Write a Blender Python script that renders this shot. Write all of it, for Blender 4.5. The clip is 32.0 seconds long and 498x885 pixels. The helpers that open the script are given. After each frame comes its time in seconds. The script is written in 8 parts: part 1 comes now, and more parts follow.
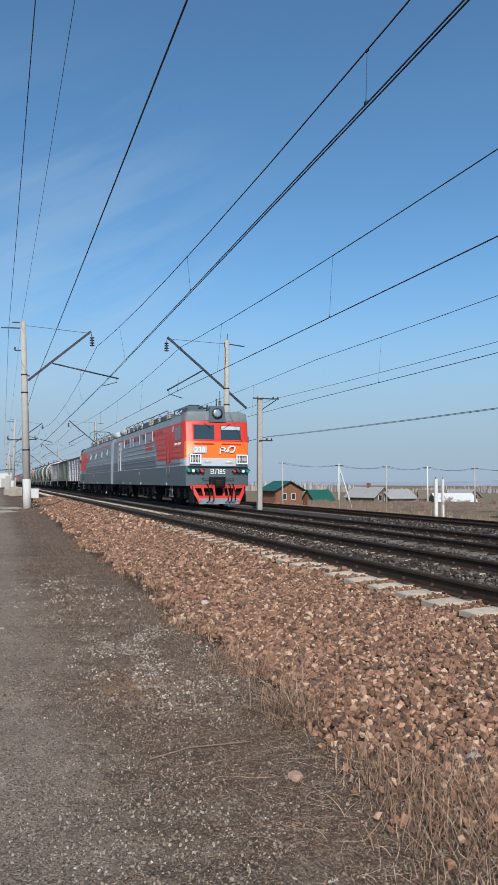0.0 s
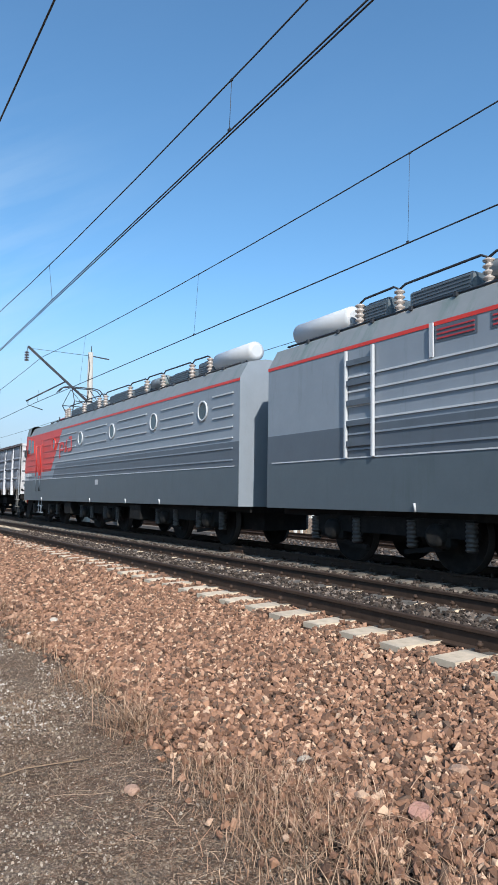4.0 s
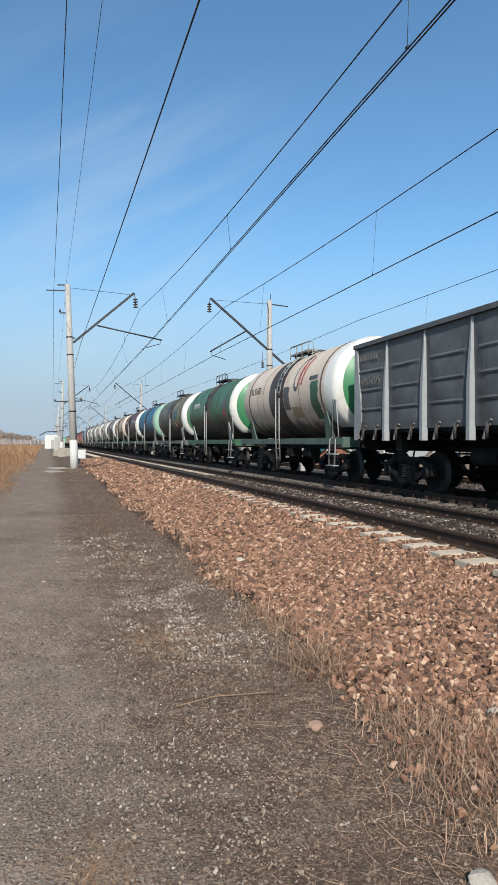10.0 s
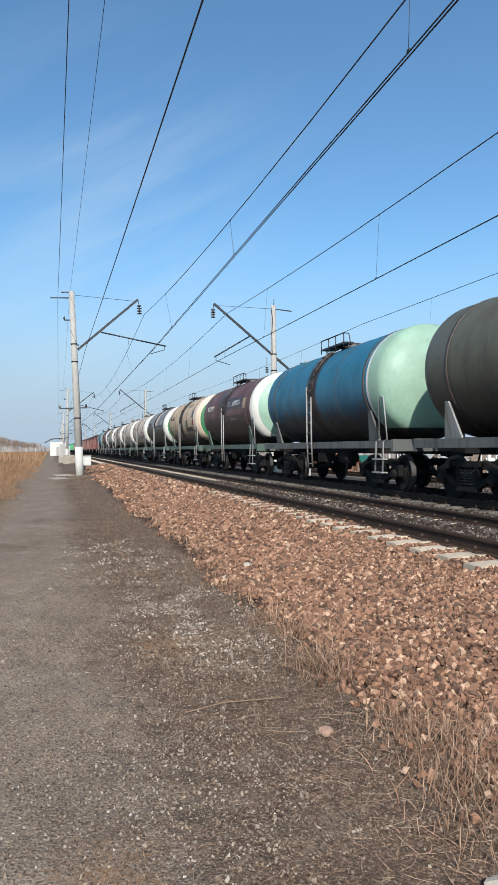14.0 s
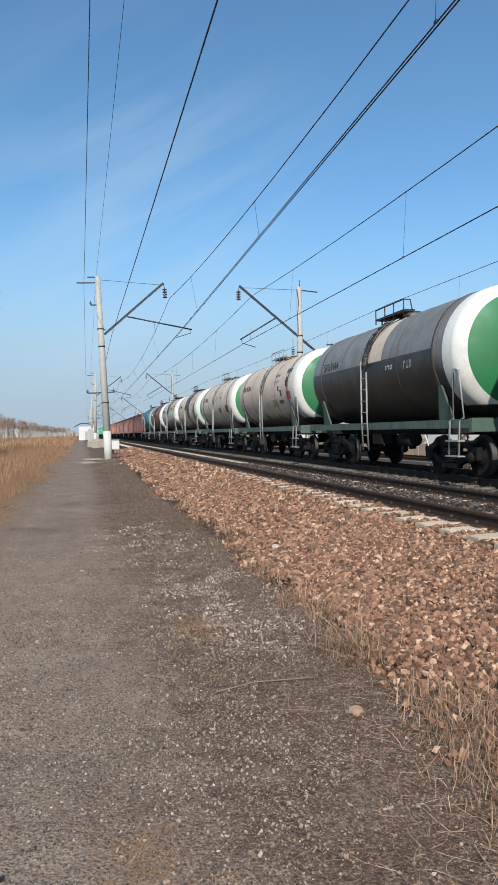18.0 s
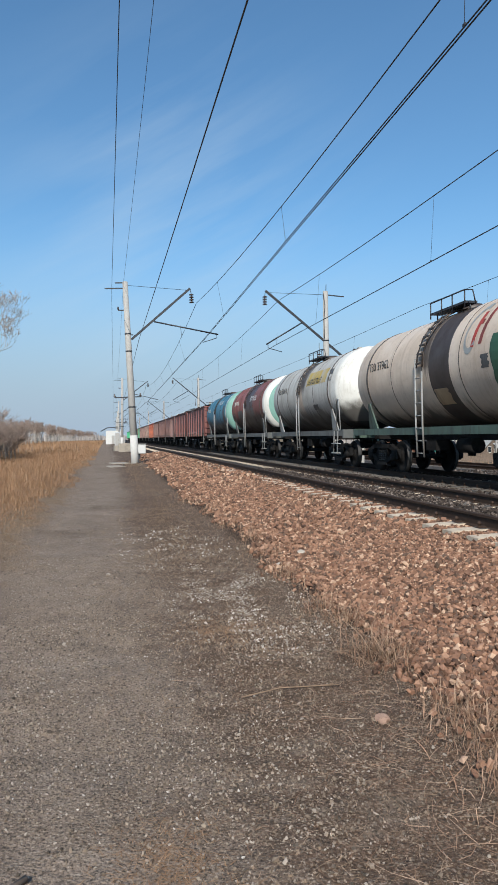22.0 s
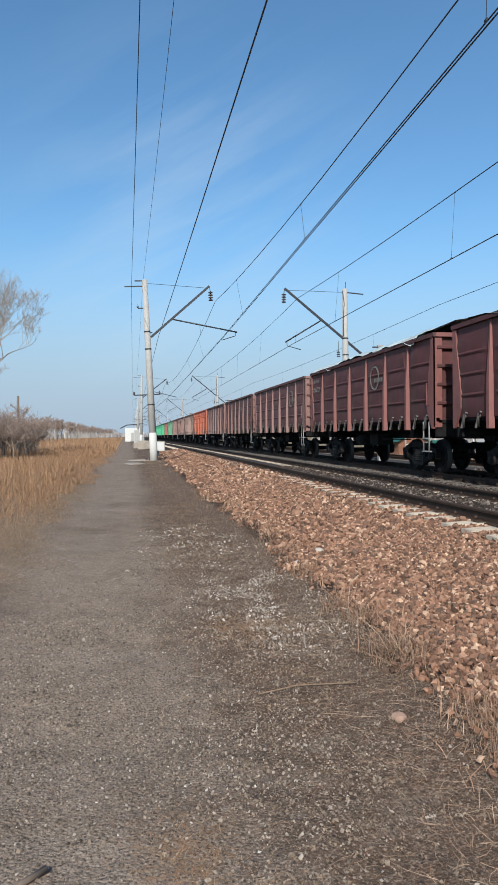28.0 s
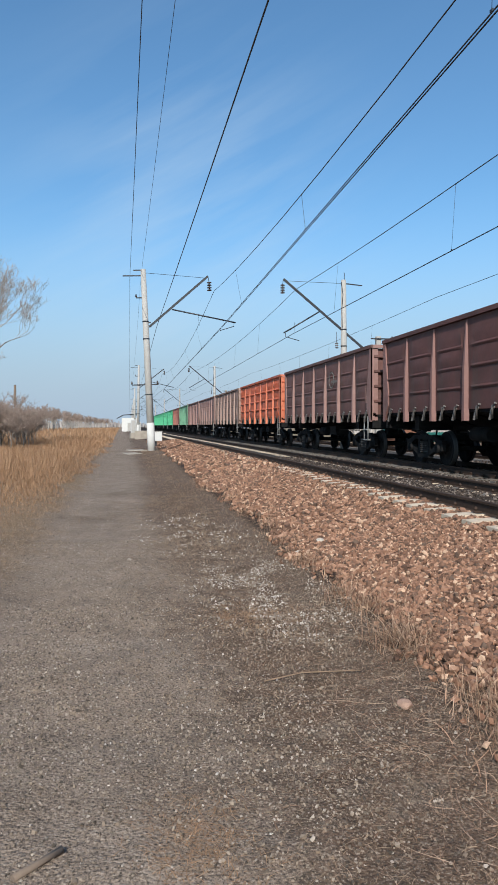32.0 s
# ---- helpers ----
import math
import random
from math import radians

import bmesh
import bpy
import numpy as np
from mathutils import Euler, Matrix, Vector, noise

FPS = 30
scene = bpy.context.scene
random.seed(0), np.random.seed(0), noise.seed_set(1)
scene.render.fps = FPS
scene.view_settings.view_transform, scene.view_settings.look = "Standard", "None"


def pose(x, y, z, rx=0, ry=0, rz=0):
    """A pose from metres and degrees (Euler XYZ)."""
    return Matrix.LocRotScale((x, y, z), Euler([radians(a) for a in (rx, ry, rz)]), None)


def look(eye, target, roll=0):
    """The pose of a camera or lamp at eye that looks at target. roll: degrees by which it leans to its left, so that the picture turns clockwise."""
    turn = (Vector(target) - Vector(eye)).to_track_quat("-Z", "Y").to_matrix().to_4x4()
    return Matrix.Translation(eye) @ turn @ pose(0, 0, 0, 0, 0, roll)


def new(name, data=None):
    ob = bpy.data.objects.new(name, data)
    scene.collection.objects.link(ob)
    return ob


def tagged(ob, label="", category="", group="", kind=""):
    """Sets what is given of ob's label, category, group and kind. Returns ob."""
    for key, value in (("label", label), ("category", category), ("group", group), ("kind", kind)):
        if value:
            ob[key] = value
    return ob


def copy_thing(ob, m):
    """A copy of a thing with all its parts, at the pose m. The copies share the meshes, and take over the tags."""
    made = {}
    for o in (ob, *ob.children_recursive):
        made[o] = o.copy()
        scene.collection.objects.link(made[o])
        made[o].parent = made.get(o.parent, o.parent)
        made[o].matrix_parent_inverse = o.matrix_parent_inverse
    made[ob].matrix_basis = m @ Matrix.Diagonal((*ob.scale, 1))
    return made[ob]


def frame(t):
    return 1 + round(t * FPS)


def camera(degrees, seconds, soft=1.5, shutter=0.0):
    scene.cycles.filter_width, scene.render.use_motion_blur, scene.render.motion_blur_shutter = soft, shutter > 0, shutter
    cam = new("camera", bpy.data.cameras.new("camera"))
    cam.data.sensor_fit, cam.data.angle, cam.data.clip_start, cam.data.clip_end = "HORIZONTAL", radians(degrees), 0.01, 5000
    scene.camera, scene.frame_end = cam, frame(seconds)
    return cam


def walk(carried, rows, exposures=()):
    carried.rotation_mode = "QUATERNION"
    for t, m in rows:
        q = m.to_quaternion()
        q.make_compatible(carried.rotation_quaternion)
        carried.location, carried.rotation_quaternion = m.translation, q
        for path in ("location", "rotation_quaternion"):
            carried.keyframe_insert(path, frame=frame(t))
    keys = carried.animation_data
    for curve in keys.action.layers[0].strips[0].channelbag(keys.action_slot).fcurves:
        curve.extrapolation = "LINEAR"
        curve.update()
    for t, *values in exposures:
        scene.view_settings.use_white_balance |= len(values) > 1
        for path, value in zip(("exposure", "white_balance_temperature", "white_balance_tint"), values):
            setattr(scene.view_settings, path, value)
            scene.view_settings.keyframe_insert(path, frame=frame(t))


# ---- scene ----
cam = camera(39.0, 32.0, soft=1.15)
PATH = [
    (0, (0.008, -0.03, 1.075), (0.681, 1.85, 1.188), 0.2),
    (0.5, (0.011, -0.071, 1.059), (0.714, 1.797, 1.181), 0.3),
    (1, (0.005, -0.067, 1.052), (0.771, 1.775, 1.198), 0.9),
    (1.5, (0.014, -0.062, 1.049), (0.859, 1.743, 1.22), 1.1),
    (2, (0.029, -0.066, 1.047), (0.966, 1.69, 1.248), 0.5),
    (2.5, (0.037, -0.093, 1.051), (1.079, 1.599, 1.277), 1.3),
    (4.5, (0.092, -0.163, 1.066), (1.088, 1.566, 1.207), 0.3),
    (5, (0.104, -0.155, 1.06), (1.064, 1.595, 1.184), 0.1),
    (5.5, (0.125, -0.147, 1.056), (1.046, 1.626, 1.143), -0.3),
    (6, (0.134, -0.143, 1.056), (1.007, 1.655, 1.128), -0.1),
    (6.5, (0.153, -0.146, 1.055), (0.943, 1.691, 1.092), -0.3),
    (7, (0.152, -0.141, 1.049), (0.894, 1.716, 1.075), -0.4),
    (7.5, (0.154, -0.125, 1.041), (0.861, 1.746, 1.051), -0.9),
    (8, (0.161, -0.127, 1.048), (0.828, 1.759, 1.065), -0.9),
    (8.5, (0.155, -0.1, 1.041), (0.78, 1.8, 1.051), -0.6),
    (9, (0.159, -0.099, 1.037), (0.773, 1.805, 1.036), -0.7),
    (9.5, (0.139, -0.102, 1.043), (0.683, 1.823, 1.052), -0.5),
    (10, (0.133, -0.079, 1.042), (0.685, 1.844, 1.046), 0.3),
    (10.5, (0.136, -0.04, 1.025), (0.684, 1.883, 1.005), 0.2),
    (11, (0.122, -0.036, 1.029), (0.659, 1.89, 1.039), 0.4),
    (11.5, (0.106, -0.045, 1.033), (0.63, 1.885, 1.062), 0.5),
    (12, (0.11, -0.051, 1.037), (0.613, 1.885, 1.067), -0.0),
    (12.5, (0.122, -0.042, 1.031), (0.626, 1.893, 1.069), -0.2),
    (13, (0.13, -0.029, 1.025), (0.654, 1.901, 1.046), -0.3),
    (13.5, (0.129, -0.041, 1.032), (0.661, 1.887, 1.052), -0.3),
    (15.5, (0.129, -0.082, 1.037), (0.686, 1.839, 1.039), -0.3),
    (16, (0.124, -0.071, 1.034), (0.666, 1.855, 1.025), -0.5),
    (16.5, (0.135, -0.055, 1.027), (0.646, 1.878, 1.005), -0.7),
    (17, (0.13, -0.054, 1.03), (0.625, 1.884, 1.002), -0.6),
    (17.5, (0.131, -0.037, 1.022), (0.608, 1.904, 0.988), -0.7),
    (18, (0.122, -0.059, 1.031), (0.586, 1.886, 1.001), -0.9),
    (18.5, (0.131, -0.05, 1.03), (0.579, 1.899, 1.0), -1.1),
    (19, (0.129, -0.056, 1.031), (0.573, 1.894, 1.01), -1.1),
    (19.5, (0.143, -0.045, 1.029), (0.588, 1.905, 1.002), -1.0),
    (20, (0.139, -0.047, 1.026), (0.539, 1.912, 0.998), -1.1),
    (20.5, (0.136, -0.075, 1.045), (0.529, 1.885, 1.013), -1.6),
    (21, (0.138, -0.056, 1.029), (0.522, 1.906, 1.008), -1.3),
    (21.5, (0.127, -0.055, 1.029), (0.519, 1.906, 1.014), -0.8),
    (22, (0.118, -0.064, 1.037), (0.511, 1.897, 1.021), -0.7),
    (22.5, (0.13, -0.045, 1.027), (0.538, 1.912, 0.979), -0.8),
    (23, (0.132, -0.048, 1.032), (0.533, 1.91, 0.976), -0.6),
    (23.5, (0.129, -0.03, 1.021), (0.538, 1.927, 0.982), -0.1),
    (24, (0.123, -0.055, 1.03), (0.544, 1.9, 0.999), -0.3),
    (24.5, (0.119, -0.062, 1.036), (0.529, 1.896, 1.013), -0.4),
    (25, (0.119, -0.048, 1.028), (0.52, 1.912, 1.008), -0.2),
    (25.5, (0.118, -0.06, 1.033), (0.501, 1.903, 1.023), -0.2),
    (27.5, (0.127, -0.072, 1.033), (0.482, 1.896, 1.007), -0.8),
    (28, (0.117, -0.086, 1.041), (0.458, 1.885, 1.019), -0.5),
    (28.5, (0.119, -0.091, 1.04), (0.456, 1.88, 1.029), -0.7),
    (29, (0.126, -0.109, 1.045), (0.472, 1.861, 1.032), -0.4),
    (29.5, (0.139, -0.092, 1.034), (0.486, 1.878, 1.011), -0.2),
    (30, (0.143, -0.112, 1.036), (0.498, 1.856, 0.981), 0.0),
    (30.5, (0.126, -0.1, 1.033), (0.505, 1.863, 0.977), 0.1),
    (31, (0.089, -0.076, 1.029), (0.448, 1.891, 0.958), -0.8),
    (31.5, (0.063, -0.083, 1.026), (0.404, 1.887, 0.975), -0.8),
    (32, (0.041, -0.098, 1.032), (0.392, 1.871, 0.984), -0.1),
]
walk(cam, [(t, look(eye, target, roll)) for t, eye, target, roll in PATH], [(0.0, -0.12, 6330, 10), (2.0, -0.04, 6350, 10), (5.0, 0.47, 6400, 10), (6.0, 0.43, 6420, 10), (8.0, 0.35, 6750, 12), (9.0, 0.17, 6750, 12), (10.0, 0.12, 6580, 10), (11.0, 0.08, 6450, 10), (13.0, 0.17, 6450, 10), (16.0, 0.18, 6780, 11), (17.0, 0.15, 6700, 10), (19.0, 0.03, 6450, 10), (21.5, -0.01, 6450, 10), (24.0, 0.05, 6450, 10), (32.0, 0.09, 6450, 10)])


# ---- light ----
SUN_EL, SUN_AZ = 35.5, 18.0            # degrees; azimuth from straight behind the camera towards the field side
sun_dir = Vector((-math.sin(radians(SUN_AZ)) * math.cos(radians(SUN_EL)), -math.cos(radians(SUN_AZ)) * math.cos(radians(SUN_EL)), math.sin(radians(SUN_EL))))
sun = new("sun", bpy.data.lights.new("sun", "SUN"))
sun.data.energy, sun.data.angle, sun.data.color = 4.8, radians(0.5), (1.0, 0.95, 0.87)
sun.rotation_euler = sun_dir.to_track_quat("Z", "Y").to_euler()
sun.location = (0, 0, 60)

world = bpy.data.worlds.new("world")
scene.world = world
world.use_nodes = True
wt = world.node_tree
bg = wt.nodes["Background"]
sky = wt.nodes.new("ShaderNodeTexSky")
sky.sky_type, sky.sun_disc = "NISHITA", False
sky.sun_elevation, sky.sun_rotation = radians(SUN_EL), math.atan2(sun_dir.x, sun_dir.y)
sky.air_density, sky.dust_density, sky.ozone_density = 1.0, 1.2, 1.6
# thin high cirrus streaks
wc = wt.nodes.new("ShaderNodeTexCoord")
wmap = wt.nodes.new("ShaderNodeMapping")
wmap.vector_type = "TEXTURE"
wmap.inputs["Scale"].default_value = (0.85, 0.5, 0.11)
wmap.inputs["Rotation"].default_value = (0.0, radians(-27), 0.0)
wn = wt.nodes.new("ShaderNodeTexNoise")
wn.inputs["Scale"].default_value, wn.inputs["Detail"].default_value, wn.inputs["Roughness"].default_value = 1.7, 7.0, 0.55
wr = wt.nodes.new("ShaderNodeValToRGB")
wr.color_ramp.elements[0].position, wr.color_ramp.elements[1].position = 0.42, 0.78
wr.color_ramp.elements[0].color, wr.color_ramp.elements[1].color = (0, 0, 0, 1), (0.38, 0.38, 0.38, 1)
wm = wt.nodes.new("ShaderNodeMix")
wm.data_type = "RGBA"
wm.inputs["B"].default_value = (4.2, 5.2, 6.0, 1)
wtint = wt.nodes.new("ShaderNodeVectorMath")
wtint.operation = "MULTIPLY"
wtint.inputs[1].default_value = (0.695, 1.02, 1.155)
wt.links.new(wc.outputs["Generated"], wmap.inputs["Vector"])
wt.links.new(wmap.outputs["Vector"], wn.inputs["Vector"])
wt.links.new(wn.outputs["Fac"], wr.inputs["Fac"])
wd = wt.nodes.new("ShaderNodeVectorMath")
wd.operation = "DISTANCE"
wd.inputs[1].default_value = (0.10, 0.95, 0.27)
wt.links.new(wc.outputs["Generated"], wd.inputs[0])
wdr = wt.nodes.new("ShaderNodeMapRange")
wdr.interpolation_type = "SMOOTHERSTEP"
wdr.inputs["From Min"].default_value, wdr.inputs["From Max"].default_value = 0.0, 0.36
wdr.inputs["To Min"].default_value, wdr.inputs["To Max"].default_value = 1.15, 0.03
wt.links.new(wd.outputs["Value"], wdr.inputs["Value"])
wmul = wt.nodes.new("ShaderNodeMath")
wmul.operation = "MULTIPLY"
wt.links.new(wr.outputs["Color"], wmul.inputs[0])
wt.links.new(wdr.outputs["Result"], wmul.inputs[1])
wt.links.new(wmul.outputs["Value"], wm.inputs["Factor"])
wt.links.new(sky.outputs["Color"], wtint.inputs[0])
# pale dust haze near the horizon
wsep = wt.nodes.new("ShaderNodeSeparateXYZ")
wt.links.new(wc.outputs["Generated"], wsep.inputs["Vector"])
wh = wt.nodes.new("ShaderNodeMapRange")
wh.interpolation_type = "SMOOTHERSTEP"
wh.inputs["From Min"].default_value, wh.inputs["From Max"].default_value = -0.02, 0.34
wh.inputs["To Min"].default_value, wh.inputs["To Max"].default_value = 0.95, 0.0
wt.links.new(wsep.outputs["Z"], wh.inputs["Value"])
whm = wt.nodes.new("ShaderNodeMix")
whm.data_type = "RGBA"
whm.inputs["B"].default_value = (2.95, 3.74, 4.68, 1)
wt.links.new(wh.outputs["Result"], whm.inputs["Factor"])
wt.links.new(wtint.outputs["Vector"], whm.inputs["A"])
wt.links.new(whm.outputs["Result"], wm.inputs["A"])
wt.links.new(wm.outputs["Result"], bg.inputs["Color"])
bg.inputs["Strength"].default_value = 0.134


# ---- materials ----
def mat(name, color, rough=0.7, metal=0.0, var=0.25, scale=3.0, dirt=None, dirt_amount=0.35, dirt_scale=0.8, bump=0.15, bump_scale=40.0, island=0.0, objvar=0.0, spec=0.5, streak=False):
    m = bpy.data.materials.new(name)
    m.use_nodes = True
    nt = m.node_tree
    b = nt.nodes["Principled BSDF"]
    b.inputs["Roughness"].default_value, b.inputs["Metallic"].default_value = rough, metal
    b.inputs["Specular IOR Level"].default_value = spec
    tc = nt.nodes.new("ShaderNodeTexCoord")
    n1 = nt.nodes.new("ShaderNodeTexNoise")
    n1.inputs["Scale"].default_value, n1.inputs["Detail"].default_value, n1.inputs["Roughness"].default_value = scale, 8.0, 0.65
    nt.links.new(tc.outputs["Object"], n1.inputs["Vector"])
    r1 = nt.nodes.new("ShaderNodeMapRange")
    r1.inputs["From Min"].default_value, r1.inputs["From Max"].default_value = 0.25, 0.75
    r1.inputs["To Min"].default_value, r1.inputs["To Max"].default_value = 1 - var, 1 + var
    nt.links.new(n1.outputs["Fac"], r1.inputs["Value"])
    factor = r1.outputs["Result"]
    for kind, amount in (("Geometry", island), ("Info", objvar)):
        if amount:
            src = nt.nodes.new("ShaderNodeNewGeometry" if kind == "Geometry" else "ShaderNodeObjectInfo")
            r = nt.nodes.new("ShaderNodeMapRange")
            r.inputs["To Min"].default_value, r.inputs["To Max"].default_value = 1 - amount, 1 + amount
            nt.links.new(src.outputs["Random Per Island" if kind == "Geometry" else "Random"], r.inputs["Value"])
            mu = nt.nodes.new("ShaderNodeMath")
            mu.operation = "MULTIPLY"
            nt.links.new(factor, mu.inputs[0])
            nt.links.new(r.outputs["Result"], mu.inputs[1])
            factor = mu.outputs["Value"]
    sc = nt.nodes.new("ShaderNodeVectorMath")
    sc.operation = "SCALE"
    sc.inputs[0].default_value = color
    nt.links.new(factor, sc.inputs["Scale"])
    out = sc.outputs["Vector"]
    if dirt:
        n2 = nt.nodes.new("ShaderNodeTexNoise")
        n2.inputs["Scale"].default_value, n2.inputs["Detail"].default_value, n2.inputs["Roughness"].default_value = dirt_scale, 9.0, 0.7
        if streak:
            mp = nt.nodes.new("ShaderNodeMapping")
            mp.inputs["Scale"].default_value = (1.0, 2.2, 0.28)
            nt.links.new(tc.outputs["Object"], mp.inputs["Vector"])
            nt.links.new(mp.outputs["Vector"], n2.inputs["Vector"])
        else:
            nt.links.new(tc.outputs["Object"], n2.inputs["Vector"])
        r2 = nt.nodes.new("ShaderNodeMapRange")
        r2.inputs["From Min"].default_value, r2.inputs["From Max"].default_value = 0.62 - 0.35 * dirt_amount, 0.80 - 0.35 * dirt_amount
        r2.inputs["To Max"].default_value = min(1.0, 0.45 + dirt_amount)
        nt.links.new(n2.outputs["Fac"], r2.inputs["Value"])
        mx = nt.nodes.new("ShaderNodeMix")
        mx.data_type = "RGBA"
        mx.inputs["B"].default_value = (*dirt, 1)
        nt.links.new(r2.outputs["Result"], mx.inputs["Factor"])
        nt.links.new(out, mx.inputs["A"])
        out = mx.outputs["Result"]
    nt.links.new(out, b.inputs["Base Color"])
    if bump:
        n3 = nt.nodes.new("ShaderNodeTexNoise")
        n3.inputs["Scale"].default_value, n3.inputs["Detail"].default_value = bump_scale, 5.0
        nt.links.new(tc.outputs["Object"], n3.inputs["Vector"])
        bu = nt.nodes.new("ShaderNodeBump")
        bu.inputs["Strength"].default_value, bu.inputs["Distance"].default_value = bump, 0.02
        nt.links.new(n3.outputs["Fac"], bu.inputs["Height"])
        nt.links.new(bu.outputs["Normal"], b.inputs["Normal"])
    return m


M = {
    "concrete": mat("concrete", (0.36, 0.34, 0.315), 0.85, var=0.15, scale=5, dirt=(0.28, 0.25, 0.22), dirt_amount=0.2, dirt_scale=2.5),
    "whitewash": mat("whitewash", (0.50, 0.48, 0.45), 0.85, var=0.1, scale=5, dirt=(0.4, 0.37, 0.33), dirt_amount=0.25, dirt_scale=3),
    "sleeper": mat("sleeper_concrete", (0.56, 0.445, 0.33), 0.9, var=0.18, scale=9, dirt=(0.3, 0.24, 0.18), dirt_amount=0.25, dirt_scale=4, objvar=0.12),
    "sleeper_oily_shaded": mat("sleeper_oily_shaded", (0.13, 0.112, 0.095), 0.85, var=0.35, scale=9, dirt=(0.04, 0.033, 0.028), dirt_amount=0.45, dirt_scale=5, objvar=0.2),
    "rail": mat("rail_rust", (0.045, 0.028, 0.020), 0.75, var=0.3, scale=8, dirt=(0.08, 0.045, 0.03), dirt_scale=3, dirt_amount=0.2, spec=0.2),
    "railhead": mat("rail_head", (0.17, 0.155, 0.145), 0.38, metal=0.8, var=0.15, scale=6),
    "steel": mat("painted_steel_dark", (0.022, 0.024, 0.03), 0.55, var=0.25, scale=5, bump=0.08),
    "wire": mat("copper_wire_dark", (0.03, 0.03, 0.035), 0.6, var=0.1, bump=0),
    "insulator": mat("glazed_insulator", (0.05, 0.035, 0.03), 0.25, var=0.2, bump=0),
    "black": mat("running_gear_black", (0.012, 0.0115, 0.0115), 0.85, var=0.4, scale=6, dirt=(0.032, 0.028, 0.024), dirt_amount=0.3, dirt_scale=2.5, spec=0.15),
    "tread": mat("wheel_tread_steel", (0.045, 0.042, 0.04), 0.6, metal=0.5, var=0.15, bump=0),
}


# ---- mesh helpers ----
def part(name, bm, material, parent=None, label="", smooth=False):
    me = bpy.data.meshes.new(name)
    bm.normal_update()
    bm.to_mesh(me)
    bm.free()
    if smooth:
        me.polygons.foreach_set("use_smooth", [True] * len(me.polygons))
    for m in (material if isinstance(material, (list, tuple)) else [material]):
        me.materials.append(m)
    ob = new(name, me)
    ob.parent = parent
    return tagged(ob, label) if label else ob


def put(name, source, parent, m):
    """Another object on the mesh of source."""
    ob = new(name, source.data)
    ob.parent = parent
    ob.matrix_basis = m
    return ob


def box(bm, x0, x1, y0, y1, z0, z1, mi=0, bevel=0.0):
    vs = [bm.verts.new((x, y, z)) for x in (x0, x1) for y in (y0, y1) for z in (z0, z1)]
    fs = [bm.faces.new([vs[i] for i in q]) for q in ((0, 1, 3, 2), (4, 6, 7, 5), (0, 4, 5, 1), (2, 3, 7, 6), (0, 2, 6, 4), (1, 5, 7, 3))]
    for f in fs:
        f.material_index = mi
    if bevel:
        es = list({e for f in fs for e in f.edges})
        bmesh.ops.bevel(bm, geom=es, offset=bevel, segments=1, affect="EDGES", clamp_overlap=True)
    return vs


def beam(bm, p, q, w, h, mi=0, up=(0, 0, 1)):
    """A square bar from p to q."""
    p, q = Vector(p), Vector(q)
    d = (q - p).normalized()
    u = Vector(up)
    if abs(d.dot(u)) > 0.95:
        u = Vector((1, 0, 0))
    s = d.cross(u).normalized()
    u = s.cross(d)
    vs = [bm.verts.new(c + s * a * w / 2 + u * b * h / 2) for c in (p, q) for a, b in ((-1, -1), (1, -1), (1, 1), (-1, 1))]
    for f in ((3, 2, 1, 0), (4, 5, 6, 7), (0, 1, 5, 4), (1, 2, 6, 5), (2, 3, 7, 6), (3, 0, 4, 7)):
        bm.faces.new([vs[i] for i in f]).material_index = mi


def tube(bm, points, r, n=8, mi=0, closed_ends=True, radii=None):
    """A round bar along points."""
    pts = [Vector(p) for p in points]
    rings = []
    for i, p in enumerate(pts):
        d = (pts[min(i + 1, len(pts) - 1)] - pts[max(i - 1, 0)]).normalized()
        u = Vector((0, 0, 1)) if abs(d.z) < 0.9 else Vector((1, 0, 0))
        s = d.cross(u).normalized()
        u = s.cross(d)
        rr = radii[i] if radii else r
        rings.append([bm.verts.new(p + (s * math.cos(a) + u * math.sin(a)) * rr) for a in (2 * math.pi * k / n for k in range(n))])
    for a, b in zip(rings, rings[1:]):
        for k in range(n):
            f = bm.faces.new((a[k], a[(k + 1) % n], b[(k + 1) % n], b[k]))
            f.material_index, f.smooth = mi, True
    if closed_ends:
        bm.faces.new(rings[0][::-1]).material_index = mi
        bm.faces.new(rings[-1]).material_index = mi


def lathe(bm, profile, axis="x", n=24, center=(0, 0, 0), mi=0, smooth=True, caps=True):
    """Revolve (along, radius) pairs round an axis through center."""
    c = Vector(center)
    rings = []
    for along, r in profile:
        ring = []
        for k in range(n):
            a = 2 * math.pi * k / n
            u, v = r * math.cos(a), r * math.sin(a)
            ring.append(bm.verts.new(c + Vector({"x": (along, u, v), "y": (u, along, v), "z": (u, v, along)}[axis])))
        rings.append(ring)
    for j, (a, b) in enumerate(zip(rings, rings[1:])):
        for k in range(n):
            f = bm.faces.new((a[k], a[(k + 1) % n], b[(k + 1) % n], b[k]))
            f.smooth = smooth
            f.material_index = mi[j] if isinstance(mi, (list, tuple)) else mi
    if not caps:
        return rings
    bm.faces.new(rings[0][::-1]).material_index = mi[0] if isinstance(mi, (list, tuple)) else mi
    bm.faces.new(rings[-1]).material_index = mi[-1] if isinstance(mi, (list, tuple)) else mi
    return rings


